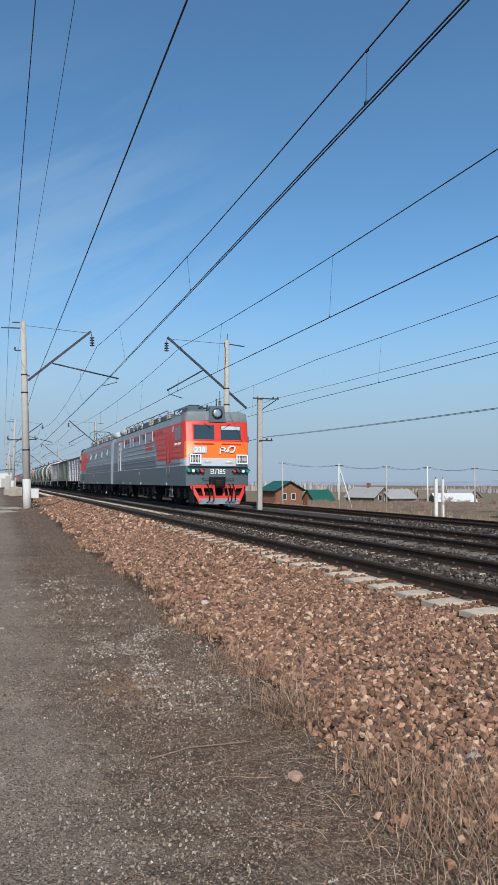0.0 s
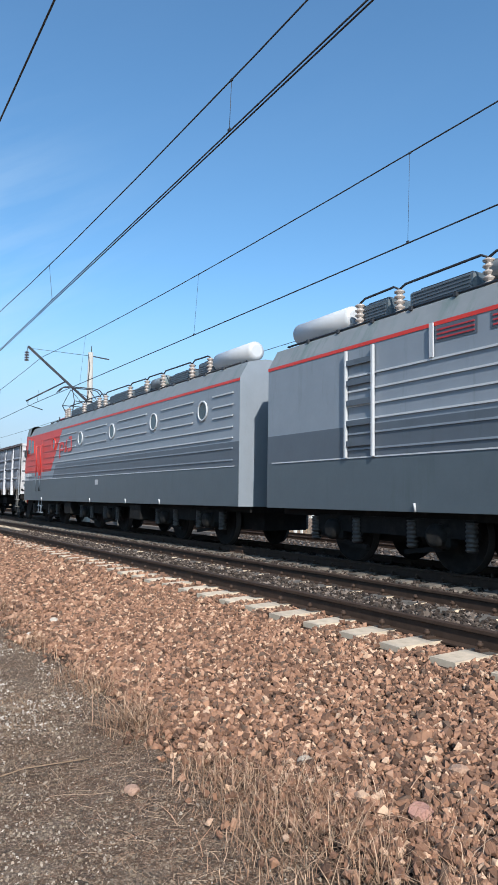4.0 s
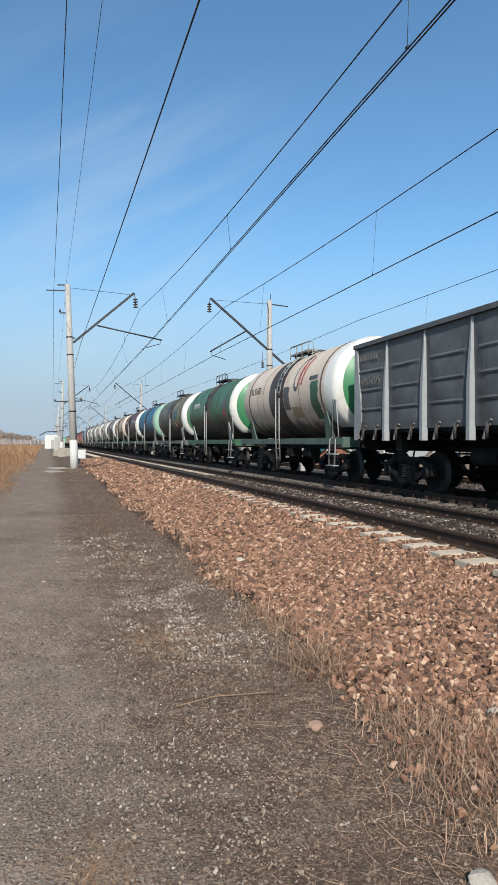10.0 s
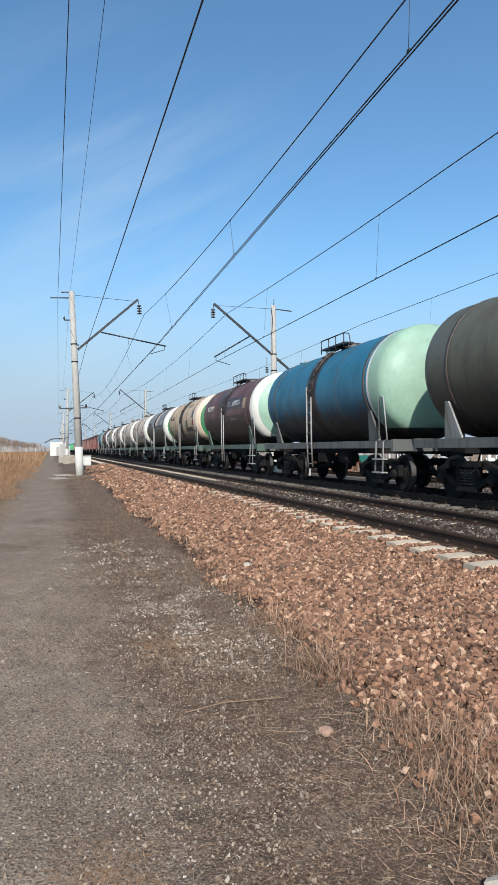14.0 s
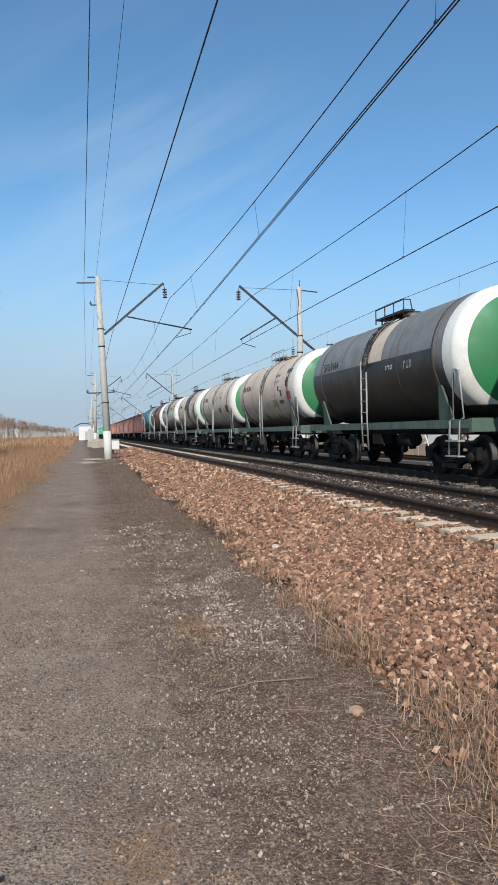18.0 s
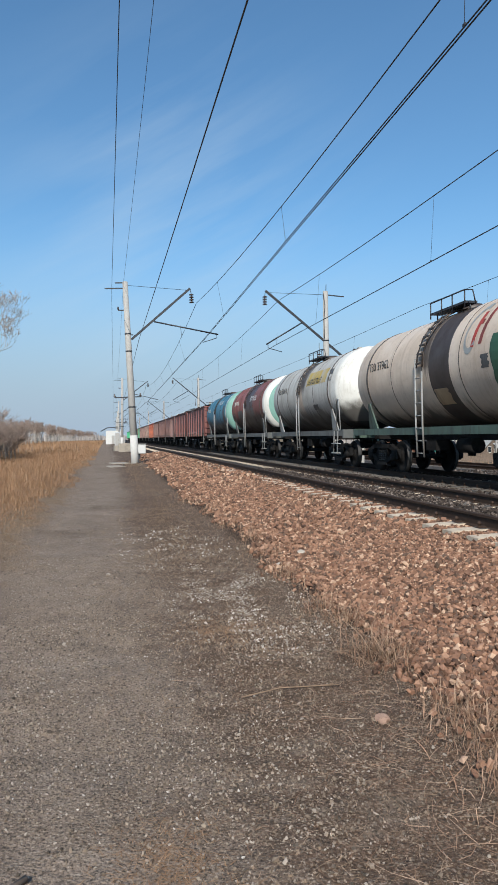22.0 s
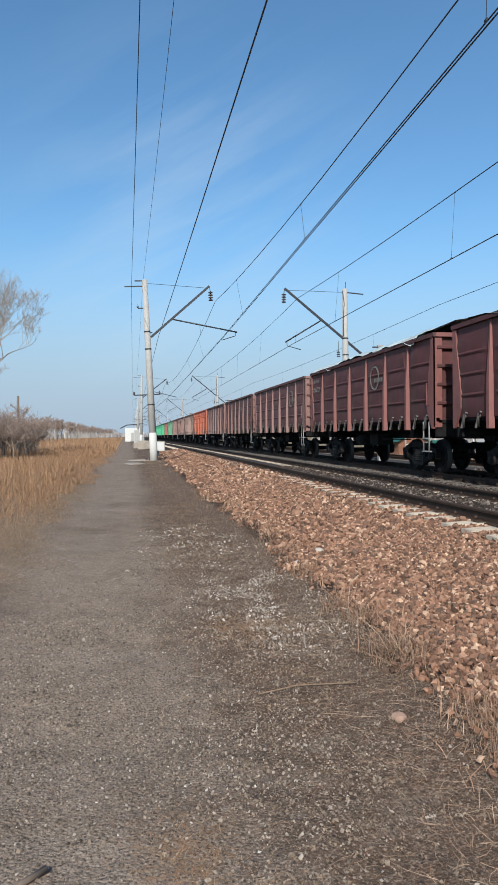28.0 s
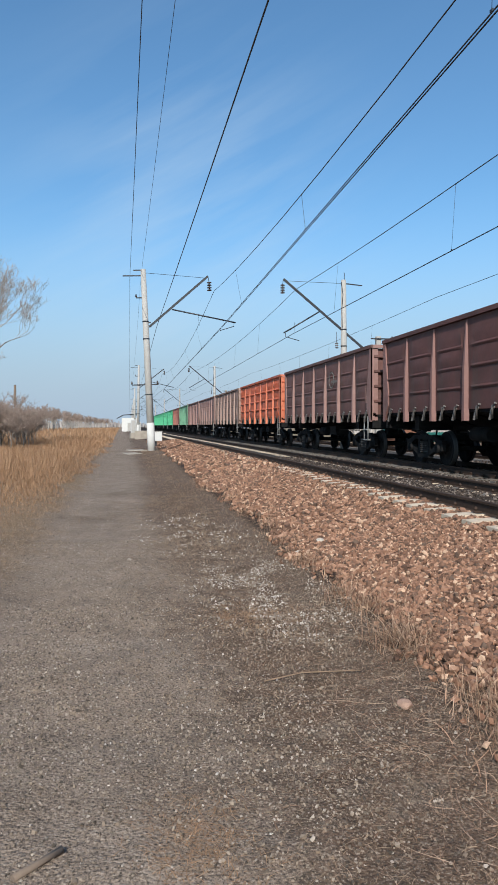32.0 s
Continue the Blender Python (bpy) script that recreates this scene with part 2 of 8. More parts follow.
def extrude_y(bm, profile, y0, y1, mi=0):
    """A prism along y from an (x, z) outline."""
    a = [bm.verts.new((x, y0, z)) for x, z in profile]
    b = [bm.verts.new((x, y1, z)) for x, z in profile]
    n = len(profile)
    for k in range(n):
        f = bm.faces.new((a[k], a[(k + 1) % n], b[(k + 1) % n], b[k]))
        f.material_index = mi
    bm.faces.new(a[::-1]).material_index = mi
    bm.faces.new(b).material_index = mi


def thing(name, label, category, group="", m=None, kind=""):
    e = new(name)
    e.empty_display_size = 0.3
    if m is not None:
        e.matrix_basis = m
    return tagged(e, label, category, group, kind)


# ---- ground ----
TRACKS = ((5.667, 0.0), (9.77, -0.10), (18.3, -0.47))      # axis, height of the rail top
GAUGE = 0.7975
rng = np.random.default_rng(7)


def ground_z(x, y):
    """Height of the ground: path, ballast shoulders, the falling slope to the village."""
    knots_x = (-60, -12, -5, -1.6, -1.0, 1.4, 2.0, 4.0, 4.30, 4.75, 4.95, 6.4, 6.6, 7.1, 7.6, 8.3, 8.9, 9.1, 10.5, 10.7, 11.3, 12.5, 16.0, 17.3, 19.3, 20.4, 24, 34, 60, 160, 600)
    knots_z = (-0.2, -0.25, -0.42, -0.52, -0.60, -0.60, -0.55, -0.275, -0.208, -0.196, -0.182, -0.175, -0.20, -0.23, -0.31, -0.31, -0.30, -0.275, -0.275, -0.30, -0.34, -0.55, -0.64, -0.64, -0.64, -0.75, -1.7, -2.7, -3.5, -4.5, -9)
    q = np.clip((np.asarray(y, float) - 16) / 22, 0, 1)
    rise = 0.24 * q * q * (3 - 2 * q) * np.clip((3.2 - x) / 1.2, 0, 1) * np.clip((np.asarray(x, float) + 7) / 5, 0, 1)
    return np.interp(x, knots_x, knots_z) + rise


def ripple(x, y):
    return noise.noise(Vector((x * 0.9, y * 0.9, 3.0))) * 0.035 + noise.noise(Vector((x * 2.6, y * 3.4, 9.0))) * 0.028 + noise.noise(Vector((x * 7.3, y * 7.3, 5.0))) * 0.014


def gz(x, y):
    """Height of the finished ground at one place."""
    return float(ground_z(x, y)) + ripple(x, y) * (1.0 if x < 1.9 or x > 21 else 0.2) - (0.012 if 4.2 < x < 21 else 0.0)


def build_ground():
    xs = np.unique(np.concatenate([np.linspace(-900, -60, 8), np.linspace(-60, -6, 19), np.arange(-6, -1.6, 0.4), np.arange(-1.6, 2.4, 0.08), np.arange(2.4, 4.6, 0.2), np.arange(4.6, 11.6, 0.15), np.arange(11.6, 21, 0.5), np.linspace(21, 60, 14), np.linspace(60, 1600, 12)]))
    ys = np.unique(np.concatenate([np.linspace(-900, -20, 8), np.linspace(-20, 0, 11), np.arange(0, 1.4, 0.2), np.arange(1.4, 9, 0.08), np.arange(9, 16, 0.15), np.arange(16, 60, 1.0), np.linspace(60, 200, 20), np.linspace(200, 3000, 14)]))
    X, Y = np.meshgrid(xs, ys)
    Z = ground_z(X, Y)
    wob = np.vectorize(ripple)(X, Y)
    Z = Z + wob * np.where((X < 1.9) | (X > 21), 1.0, 0.2)
    Z = np.where((X > 4.2) & (X < 21), Z - 0.012, Z)
    n, k = X.shape
    verts = np.stack([X, Y, Z], -1).reshape(-1, 3)
    i = np.arange(n * k).reshape(n, k)
    faces = np.stack([i[:-1, :-1], i[:-1, 1:], i[1:, 1:], i[1:, :-1]], -1).reshape(-1, 4)
    me = bpy.data.meshes.new("ground")
    me.from_pydata(verts.tolist(), [], faces.tolist())
    me.polygons.foreach_set("use_smooth", [True] * len(me.polygons))
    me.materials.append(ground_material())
    return tagged(new("ground", me), "flat dusty ground with a grey gravel path, dry grass and ballast", "ground", kind="structure")


def ground_material():
    """Grey-brown trodden path, brown earth at its edges, straw-coloured field, dark oily ballast between the rails."""
    m = bpy.data.materials.new("ground_earth")
    m.use_nodes = True
    nt = m.node_tree
    b = nt.nodes["Principled BSDF"]
    b.inputs["Roughness"].default_value = 0.95
    b.inputs["Specular IOR Level"].default_value = 0.2
    tc = nt.nodes.new("ShaderNodeTexCoord")

    def tex(scale, detail=8.0, rough=0.65):
        n = nt.nodes.new("ShaderNodeTexNoise")
        n.inputs["Scale"].default_value, n.inputs["Detail"].default_value, n.inputs["Roughness"].default_value = scale, detail, rough
        nt.links.new(tc.outputs["Object"], n.inputs["Vector"])
        return n.outputs["Fac"]

    def ramp(src, a, bb, lo=0.0, hi=1.0):
        r = nt.nodes.new("ShaderNodeMapRange")
        r.interpolation_type = "SMOOTHSTEP"
        r.inputs["From Min"].default_value, r.inputs["From Max"].default_value = a, bb
        r.inputs["To Min"].default_value, r.inputs["To Max"].default_value = lo, hi
        nt.links.new(src, r.inputs["Value"])
        return r.outputs["Result"]

    def mix(f, a, c):
        x = nt.nodes.new("ShaderNodeMix")
        x.data_type = "RGBA"
        nt.links.new(f, x.inputs["Factor"])
        for s, v in (("A", a), ("B", c)):
            if isinstance(v, tuple):
                x.inputs[s].default_value = (*v, 1)
            else:
                nt.links.new(v, x.inputs[s])
        return x.outputs["Result"]

    def math_(op, a, c):
        x = nt.nodes.new("ShaderNodeMath")
        x.operation = op
        for s, v in ((0, a), (1, c)):
            if isinstance(v, (int, float)):
                x.inputs[s].default_value = v
            else:
                nt.links.new(v, x.inputs[s])
        return x.outputs["Value"]

    sep = nt.nodes.new("ShaderNodeSeparateXYZ")
    nt.links.new(tc.outputs["Object"], sep.inputs["Vector"])
    big, mid, fine, grit = tex(0.55), tex(2.6), tex(16.0), tex(70.0, 4.0)
    xw = math_("ADD", sep.outputs["X"], math_("MULTIPLY", math_("SUBTRACT", big, 0.5), 1.6))
    xw = math_("ADD", xw, math_("MULTIPLY", math_("SUBTRACT", mid, 0.5), 0.7))
    path = mix(ramp(mid, 0.3, 0.7), (0.205, 0.150, 0.112), (0.275, 0.205, 0.156))
    worn = math_("MULTIPLY", ramp(big, 0.48, 0.62), ramp(tex(1.3), 0.42, 0.60))
    path = mix(math_("MULTIPLY", worn, 0.75), path, (0.120, 0.078, 0.050))
    earth = mix(ramp(fine, 0.3, 0.7), (0.094, 0.056, 0.037), (0.158, 0.098, 0.065))
    field = mix(ramp(fine, 0.3, 0.7), (0.19, 0.118, 0.066), (0.29, 0.19, 0.11))
    # near-black ballast bed: the shade in gaps between stones is put into the colour
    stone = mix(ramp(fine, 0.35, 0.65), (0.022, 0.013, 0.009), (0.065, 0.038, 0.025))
    oily = mix(ramp(fine, 0.35, 0.65), (0.028, 0.023, 0.020), (0.075, 0.062, 0.053))
    far = mix(ramp(big, 0.35, 0.65), (0.16, 0.115, 0.07), (0.24, 0.18, 0.11))
    col = mix(ramp(xw, -1.6, -0.9), field, path)
    col = mix(ramp(xw, 0.3, 0.95), col, earth)
    pale = math_("MULTIPLY", ramp(mid, 0.52, 0.66), ramp(xw, 2.2, 1.4))
    col = mix(math_("MULTIPLY", pale, 0.30), col, (0.30, 0.245, 0.195))
    col = mix(math_("MULTIPLY", ramp(grit, 0.56, 0.63), 0.6), col, (0.40, 0.325, 0.255))
    col = mix(math_("MULTIPLY", ramp(grit, 0.45, 0.38), 0.7), col, (0.045, 0.035, 0.028))
    col = mix(math_("MULTIPLY", ramp(tex(30.0, 5.0), 0.56, 0.64), 0.6), col, (0.06, 0.046, 0.036))
    clod = math_("MULTIPLY", ramp(tex(5.5, 6.0, 0.7), 0.50, 0.62), ramp(xw, 0.0, 0.7))
    col = mix(math_("MULTIPLY", clod, 0.55), col, (0.062, 0.041, 0.029))
    # gravel grains of two sizes
    heights = []
    for sc_, lo_, amount in ((60.0, 0.35, 0.75), (130.0, 0.3, 0.8)):
        vo = nt.nodes.new("ShaderNodeTexVoronoi")
        vo.inputs["Scale"].default_value = sc_
        nt.links.new(tc.outputs["Object"], vo.inputs["Vector"])
        sp = nt.nodes.new("ShaderNodeSeparateColor")
        nt.links.new(vo.outputs["Color"], sp.inputs["Color"])
        light = math_("MULTIPLY", ramp(sp.outputs["Red"], 0.72, 0.95), math_("MULTIPLY", ramp(vo.outputs["Distance"], 0.5, 0.25), amount * 0.6))
        dark = math_("MULTIPLY", ramp(sp.outputs["Red"], 0.30, 0.08), math_("MULTIPLY", ramp(vo.outputs["Distance"], 0.55, 0.3), amount))
        col = mix(light, col, (0.42, 0.34, 0.265))
        col = mix(dark, col, (0.055, 0.042, 0.032))
        heights.append(math_("MULTIPLY", vo.outputs["Distance"], -0.5))
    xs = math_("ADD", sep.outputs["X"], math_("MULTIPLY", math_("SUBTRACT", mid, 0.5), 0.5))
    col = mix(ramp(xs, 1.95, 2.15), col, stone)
    col = mix(ramp(sep.outputs["X"], 4.8, 5.2), col, oily)
    col = mix(ramp(xs, 20.6, 21.4), col, far)
    nt.links.new(col, b.inputs["Base Color"])
    h = math_("ADD", math_("MULTIPLY", fine, 0.6), math_("MULTIPLY", grit, 0.5))
    h = math_("ADD", h, heights[0])
    bu = nt.nodes.new("ShaderNodeBump")
    bu.inputs["Strength"].default_value, bu.inputs["Distance"].default_value = 0.55, 0.03
    nt.links.new(h, bu.inputs["Height"])
    nt.links.new(bu.outputs["Normal"], b.inputs["Normal"])
    return m


build_ground()

# ---- tracks ----
RAIL = [(-0.075, -0.18), (0.075, -0.18), (0.075, -0.165), (0.012, -0.15), (0.010, -0.045), (0.036, -0.035), (0.036, -0.006), (0.028, 0.0), (-0.028, 0.0), (-0.036, -0.006), (-0.036, -0.035), (-0.010, -0.045), (-0.012, -0.15), (-0.075, -0.165)]


def build_tracks():
    y0, y1 = -40.0, 900.0
    sleeper_mesh = clip_mesh = dark_mesh = None
    for tn, (axis, zr) in enumerate(TRACKS):
        track = thing("railway_track", ("near empty track of worn steel rails on concrete sleepers", "track of steel rails carrying the freight train", "far track of dark rusty rails")[tn], "railway track", "railway tracks", pose(axis, 0, zr), "structure")
        for s in (-1, 1):
            bm = bmesh.new()
            extrude_y(bm, RAIL, y0, y1)
            for f in bm.faces:
                if f.calc_center_median().z > -0.008 and abs(f.normal.z) > 0 and len(f.verts) == 4:
                    f.material_index = 1
            r = part("rail", bm, [M["rail"], M["railhead"]], track)
            r.location.x = s * GAUGE
        pitch = 0.6
        for k in range(-10, 300 if tn == 0 else 110):
            y = k * pitch + 0.35 + 0.17 * tn
            if tn > 0 and (y < 0 or y > 60):
                continue
            if sleeper_mesh is None:
                bm = bmesh.new()
                prof = [(-1.35, -0.10), (-1.35, 0.0), (-0.95, 0.015), (-0.6, 0.02), (-0.35, -0.03), (0.35, -0.03), (0.6, 0.02), (0.95, 0.015), (1.35, 0.0), (1.35, -0.10)]
                rows = []
                for i, (x, z) in enumerate(prof):
                    w = 0.13 if z > -0.05 else 0.15
                    rows.append([bm.verts.new((x, -w, z)), bm.verts.new((x, w, z))])
                for a, b in zip(rows, rows[1:]):
                    bm.faces.new((a[0], b[0], b[1], a[1]))
                bm.faces.new([r[0] for r in rows])
                bm.faces.new([r[1] for r in rows][::-1])
                bm.faces.new((rows[0][1], rows[0][0], rows[-1][0], rows[-1][1]))
                for f in bm.faces:
                    c = f.calc_center_median()
                    f.material_index = 1 if abs(c.x) < 0.9 and len(f.verts) == 4 else 0
                ob = part("sleeper", bm, [M["sleeper"], M["sleeper_oily_shaded"]], track)
                sleeper_mesh = ob
            else:
                ob = put("sleeper", sleeper_mesh, track, Matrix())
                # dull sleepers here, darkened all over to paint in shade around the train
                if tn:
                    if dark_mesh is None:
                        dark_mesh = sleeper_mesh.data.copy()
                        dark_mesh.materials[0] = M["sleeper_oily_shaded"]
                    ob.data = dark_mesh
            ob.matrix_basis = pose(random.uniform(-0.02, 0.02), y, -0.175, 0, 0, random.uniform(-0.8, 0.8))
            if tn < 2 and 2.0 < y < (26 if tn == 0 else 20):
                for s in (-1, 1):
                    for e in (-1, 1):
                        if clip_mesh is None:
                            bm = bmesh.new()
                            box(bm, -0.05, 0.06, -0.035, 0.035, -0.17, -0.135, bevel=0.008)
                            tube(bm, [(-0.02, 0, -0.15), (-0.02, 0, -0.075)], 0.016, 6)
                            lathe(bm, [(-0.115, 0.028), (-0.09, 0.028)], "z", 6, (-0.02, 0, 0))
                            clip_mesh = part("rail_clip", bm, M["rail"], track)
                            cl = clip_mesh
                        else:
                            cl = put("rail_clip", clip_mesh, track, Matrix())
                        cl.matrix_basis = pose(s * GAUGE + e * 0.10, y, 0, 0, 0, 0 if e < 0 else 180)


build_tracks()

# ---- catenary ----
POLES_NEAR = (39.0, 101.0, 163.0, 225.0, 287.0, 349.0, 411.0)
POLES_FAR = (39.0, 98.0, 160.0, 222.0, 284.0, 346.0)


def build_pole(name, x, y, side, lean):
    """A concrete mast; side is +1 where its bracket reaches to +x."""
    p = thing("catenary_mast", "tall tapered concrete catenary mast with a steel bracket", "catenary mast", "catenary masts", pose(x, y, -0.15 if side > 0 else -0.35, 0, lean, 0))
    tip_z, foot_z, arm_z = (9.35, 6.6, 6.75) if side > 0 else (9.7, 6.95, 6.65)
    bm = bmesh.new()
    tube(bm, [(0, 0, -0.5), (0, 0, 9.75)], 0.2, 14, radii=[0.215, 0.145])
    part("shaft", bm, M["concrete"], p)
    bm = bmesh.new()
    tube(bm, [(0, 0, -0.5), (0, 0, 1.35)], 0.2, 14, radii=[0.219, 0.213])
    part("painted_base", bm, M["whitewash"], p, "whitewashed lower part")
    for z in (2.9, 5.95, 6.9):
        bm = bmesh.new()
        lathe(bm, [(z - 0.035, 0.222 - z * 0.0068), (z + 0.035, 0.222 - z * 0.0068)], "z", 14)
        part("clamp_band", bm, M["steel"], p)
    reach = 5.0 if side > 0 else 3.55
    tip, foot = Vector((side * 3.55, 0, tip_z)), Vector((side * 0.18, 0, foot_z))
    bm = bmesh.new()
    beam(bm, foot, tip, 0.09, 0.12)
    part("bracket", bm, M["steel"], p)
    bm = bmesh.new()
    tube(bm, [(side * 0.15, 0, 9.55), (side * 3.4, 0, tip_z - 0.1)], 0.012, 6)
    part("tie_rod", bm, M["steel"], p)
    bm = bmesh.new()
    prof = []
    for k in range(4):
        z = tip.z - 0.35 - k * 0.14
        prof += [(z + 0.05, 0.03), (z + 0.01, 0.13), (z - 0.03, 0.13), (z - 0.05, 0.03)]
    lathe(bm, [(a, r) for a, r in prof], "z", 12, (tip.x + side * 0.05, 0, 0))
    part("insulator_string", bm, M["insulator"], p, smooth=True)
    bm = bmesh.new()
    tube(bm, [tip, (tip.x + side * 0.05, 0, tip.z - 0.32)], 0.018, 6)
    part("hanger", bm, M["steel"], p)
    bm = bmesh.new()
    a = foot.lerp(tip, 0.38)
    tube(bm, [(a.x, 0, a.z - 0.1), (side * reach, 0, arm_z)], 0.04, 8)
    tube(bm, [(side * (reach - 0.1), 0, arm_z), (side * (reach - 0.1), 0, arm_z - 0.2), (side * (reach - 0.4), 0, arm_z - 0.28), (side * (reach - 0.9), 0, arm_z - 0.42)], 0.022, 6)
    part("registration_arm", bm, M["steel"], p)
    if side > 0:
        for z, x in ((9.4, -1.12), (9.7, -0.55), (6.85, 0.28)):
            bm = bmesh.new()
            beam(bm, (0.0, 0.0, z), (x, 0.0, z), 0.05, 0.06)
            part("feeder_arm", bm, M["steel"], p)
        for z, a, b in ((8.2, -0.45, 0.1), (3.45, -0.9, 0.55)):
            bm = bmesh.new()
            beam(bm, (a, 0.0, z), (b, 0.0, z), 0.05, 0.06)
            beam(bm, (a, 0.0, z), (a, 0.0, z + 0.16), 0.04, 0.04)
            part("crossarm", bm, M["steel"], p)
            for q in (a, b - 0.06):
                bm = bmesh.new()
                lathe(bm, [(z + 0.03, 0.02), (z + 0.05, 0.055), (z + 0.10, 0.06), (z + 0.12, 0.035), (z + 0.17, 0.045), (z + 0.20, 0.02)], "z", 10, (q, 0, 0))
                part("pin_insulator", bm, M["insulator"], p)
    else:
        bm = bmesh.new()
        beam(bm, foot, foot + (foot - tip) * 0.42, 0.09, 0.12)
        part("bracket_heel", bm, M["steel"], p)
        bm = bmesh.new()
        tube(bm, [(0.03, 0, 9.7), (0.05, 0, 10.15)], 0.02, 6)
        part("top_spike", bm, M["steel"], p)
        bm = bmesh.new()
        tube(bm, [(-0.18, -0.16, 9.6), (-0.1, -0.19, 8.9), (-0.17, -0.2, 8.1), (-0.16, -0.22, 7.0)], 0.02, 6)
        part("down_lead", bm, M["wire"], p)
        bm = bmesh.new()
        beam(bm, (0.1, -0.19, 9.5), (1.05, -0.19, 9.42), 0.05, 0.06)
        part("feeder_arm", bm, M["steel"], p)
        bm = bmesh.new()
        for k in range(3):
            lathe(bm, [(6.15 - 0.12 * k, 0.03), (6.12 - 0.12 * k, 0.10), (6.08 - 0.12 * k, 0.10), (6.06 - 0.12 * k, 0.03)], "z", 10, (-0.42, 0, 0))
        tube(bm, [(-0.42, 0, 6.15), (-0.42, 0, 6.75)], 0.015, 5)
        part("insulator_string", bm, M["insulator"], p)
    bm = bmesh.new()
    tube(bm, [(side * 2.9, 0, 7.3), (side * 2.95, 0, 6.6)], 0.008, 5)
    part("stay_wire", bm, M["wire"], p)
    return p


for y in POLES_NEAR:
    build_pole("near", 1.55 + 0.008 * (y - 39), y, 1, -2.4 if y == 39.0 else random.uniform(-1, 1))
for y in POLES_FAR:
    build_pole("far", 12.6, y, -1, random.uniform(-0.4, 0.4))


def wire(name, pts, r, label, group="overhead wires"):
    bm = bmesh.new()
    tube(bm, pts, r, 5)
    return tagged(part(name, bm, M["wire"]), label, "wire", group)


def span_pts(x0, x1, z, ya, yb, sag, n=10):
    return [(x0 + (x1 - x0) * k / n, ya + (yb - ya) * k / n, z - sag * 4 * (k / n) * (1 - k / n)) for k in range(n + 1)]


def build_wires():
    ys = [-85.0, -23.0] + list(POLES_NEAR)
    # axis, height and side swing of the contact wire, messenger height and sag
    for xa, zc, zm, sag, swing, twin in ((5.667, 6.5, 8.53, 1.254, (-1.4, 0.2), True), (9.77, 6.23, 8.80, 0.72, (0.15, -0.15), False), (18.3, 6.15, 8.6, 0.25, (0.2, -0.2), False)):
        cat = thing("catenary", "contact wire and messenger wire with thin droppers over the track", "overhead wire", "catenaries")
        stag = [xa + swing[i % 2] if i < 3 else xa + 0.25 * (-1) ** i for i in range(1, len(ys) + 1)]
        for i in range(len(ys) - 1):
            pc = span_pts(stag[i], stag[i + 1], zc, ys[i], ys[i + 1], 0.03, 8)
            hang = lambda y: 4.7 if y < 0 else 5.05 + 0.008 * (y - 39)
            ma, mb = (hang(ys[i]), hang(ys[i + 1])) if twin else (xa, xa)
            pm = span_pts(ma, mb, zm, ys[i], ys[i + 1], sag, 14)
            bm = bmesh.new()
            tube(bm, pc, 0.0125 if twin else 0.016, 5)
            part("contact_wire", bm, M["wire"], cat)
            if twin:
                bm = bmesh.new()
                tube(bm, [(x + 0.05, y, z) for x, y, z in pc], 0.0125, 6)
                part("contact_wire", bm, M["wire"], cat)
            bm = bmesh.new()
            tube(bm, pm, 0.013 if twin else 0.015, 5)
            part("messenger_wire", bm, M["wire"], cat)
            for d in (7.9, 20.0, 30.4, 41.0, 51.5) if twin else (7.9, 19.5, 29.0, 39.8, 51.0):
                f = 1 - d / 62.0
                y = ys[i] + (ys[i + 1] - ys[i]) * f
                zt = zm - sag * 4 * f * (1 - f)
                bm = bmesh.new()
                tube(bm, [(ma + (mb - ma) * f, y, zt), (stag[i] + (stag[i + 1] - stag[i]) * f, y, zc)], 0.005, 4)
                part("dropper", bm, M["wire"], cat)
                if i < 3:
                    bm = bmesh.new()
                    for xx, zz in ((ma + (mb - ma) * f, zt), (stag[i] + (stag[i + 1] - stag[i]) * f, zc)):
                        box(bm, xx - 0.014, xx + 0.014, y - 0.035, y + 0.035, zz - 0.022, zz + 0.02, bevel=0.005)
                    part("clamp", bm, M["steel"], cat)
    for x, z, sag, r in ((0.42, 9.05, 0.25, 0.010), (1.04, 9.38, 0.4, 0.006), (1.855, 6.45, 0.1, 0.013)):
        pts = []
        for a, b in zip(ys, ys[1:]):
            pts += span_pts(x + 0.008 * (max(a, 39) - 39), x + 0.008 * (max(b, 39) - 39), z, a, b, sag, 8)[:-1]
        wire("feeder_wire", pts, r, "dark feeder wire strung along the concrete masts")
    for x, z in ((15.0, 3.75), (15.25, 3.82), (15.5, 6.05)):
        pts = []
        for a, b in zip((-60.0, -23.0, 39.0, 101.0, 163.0, 225.0), (-23.0, 39.0, 101.0, 163.0, 225.0, 287.0)):
            pts += span_pts(x, x, z, a, b, 0.35, 8)[:-1]
        wire("line_wire", pts, 0.010, "dark line wire strung between low posts")


build_wires()


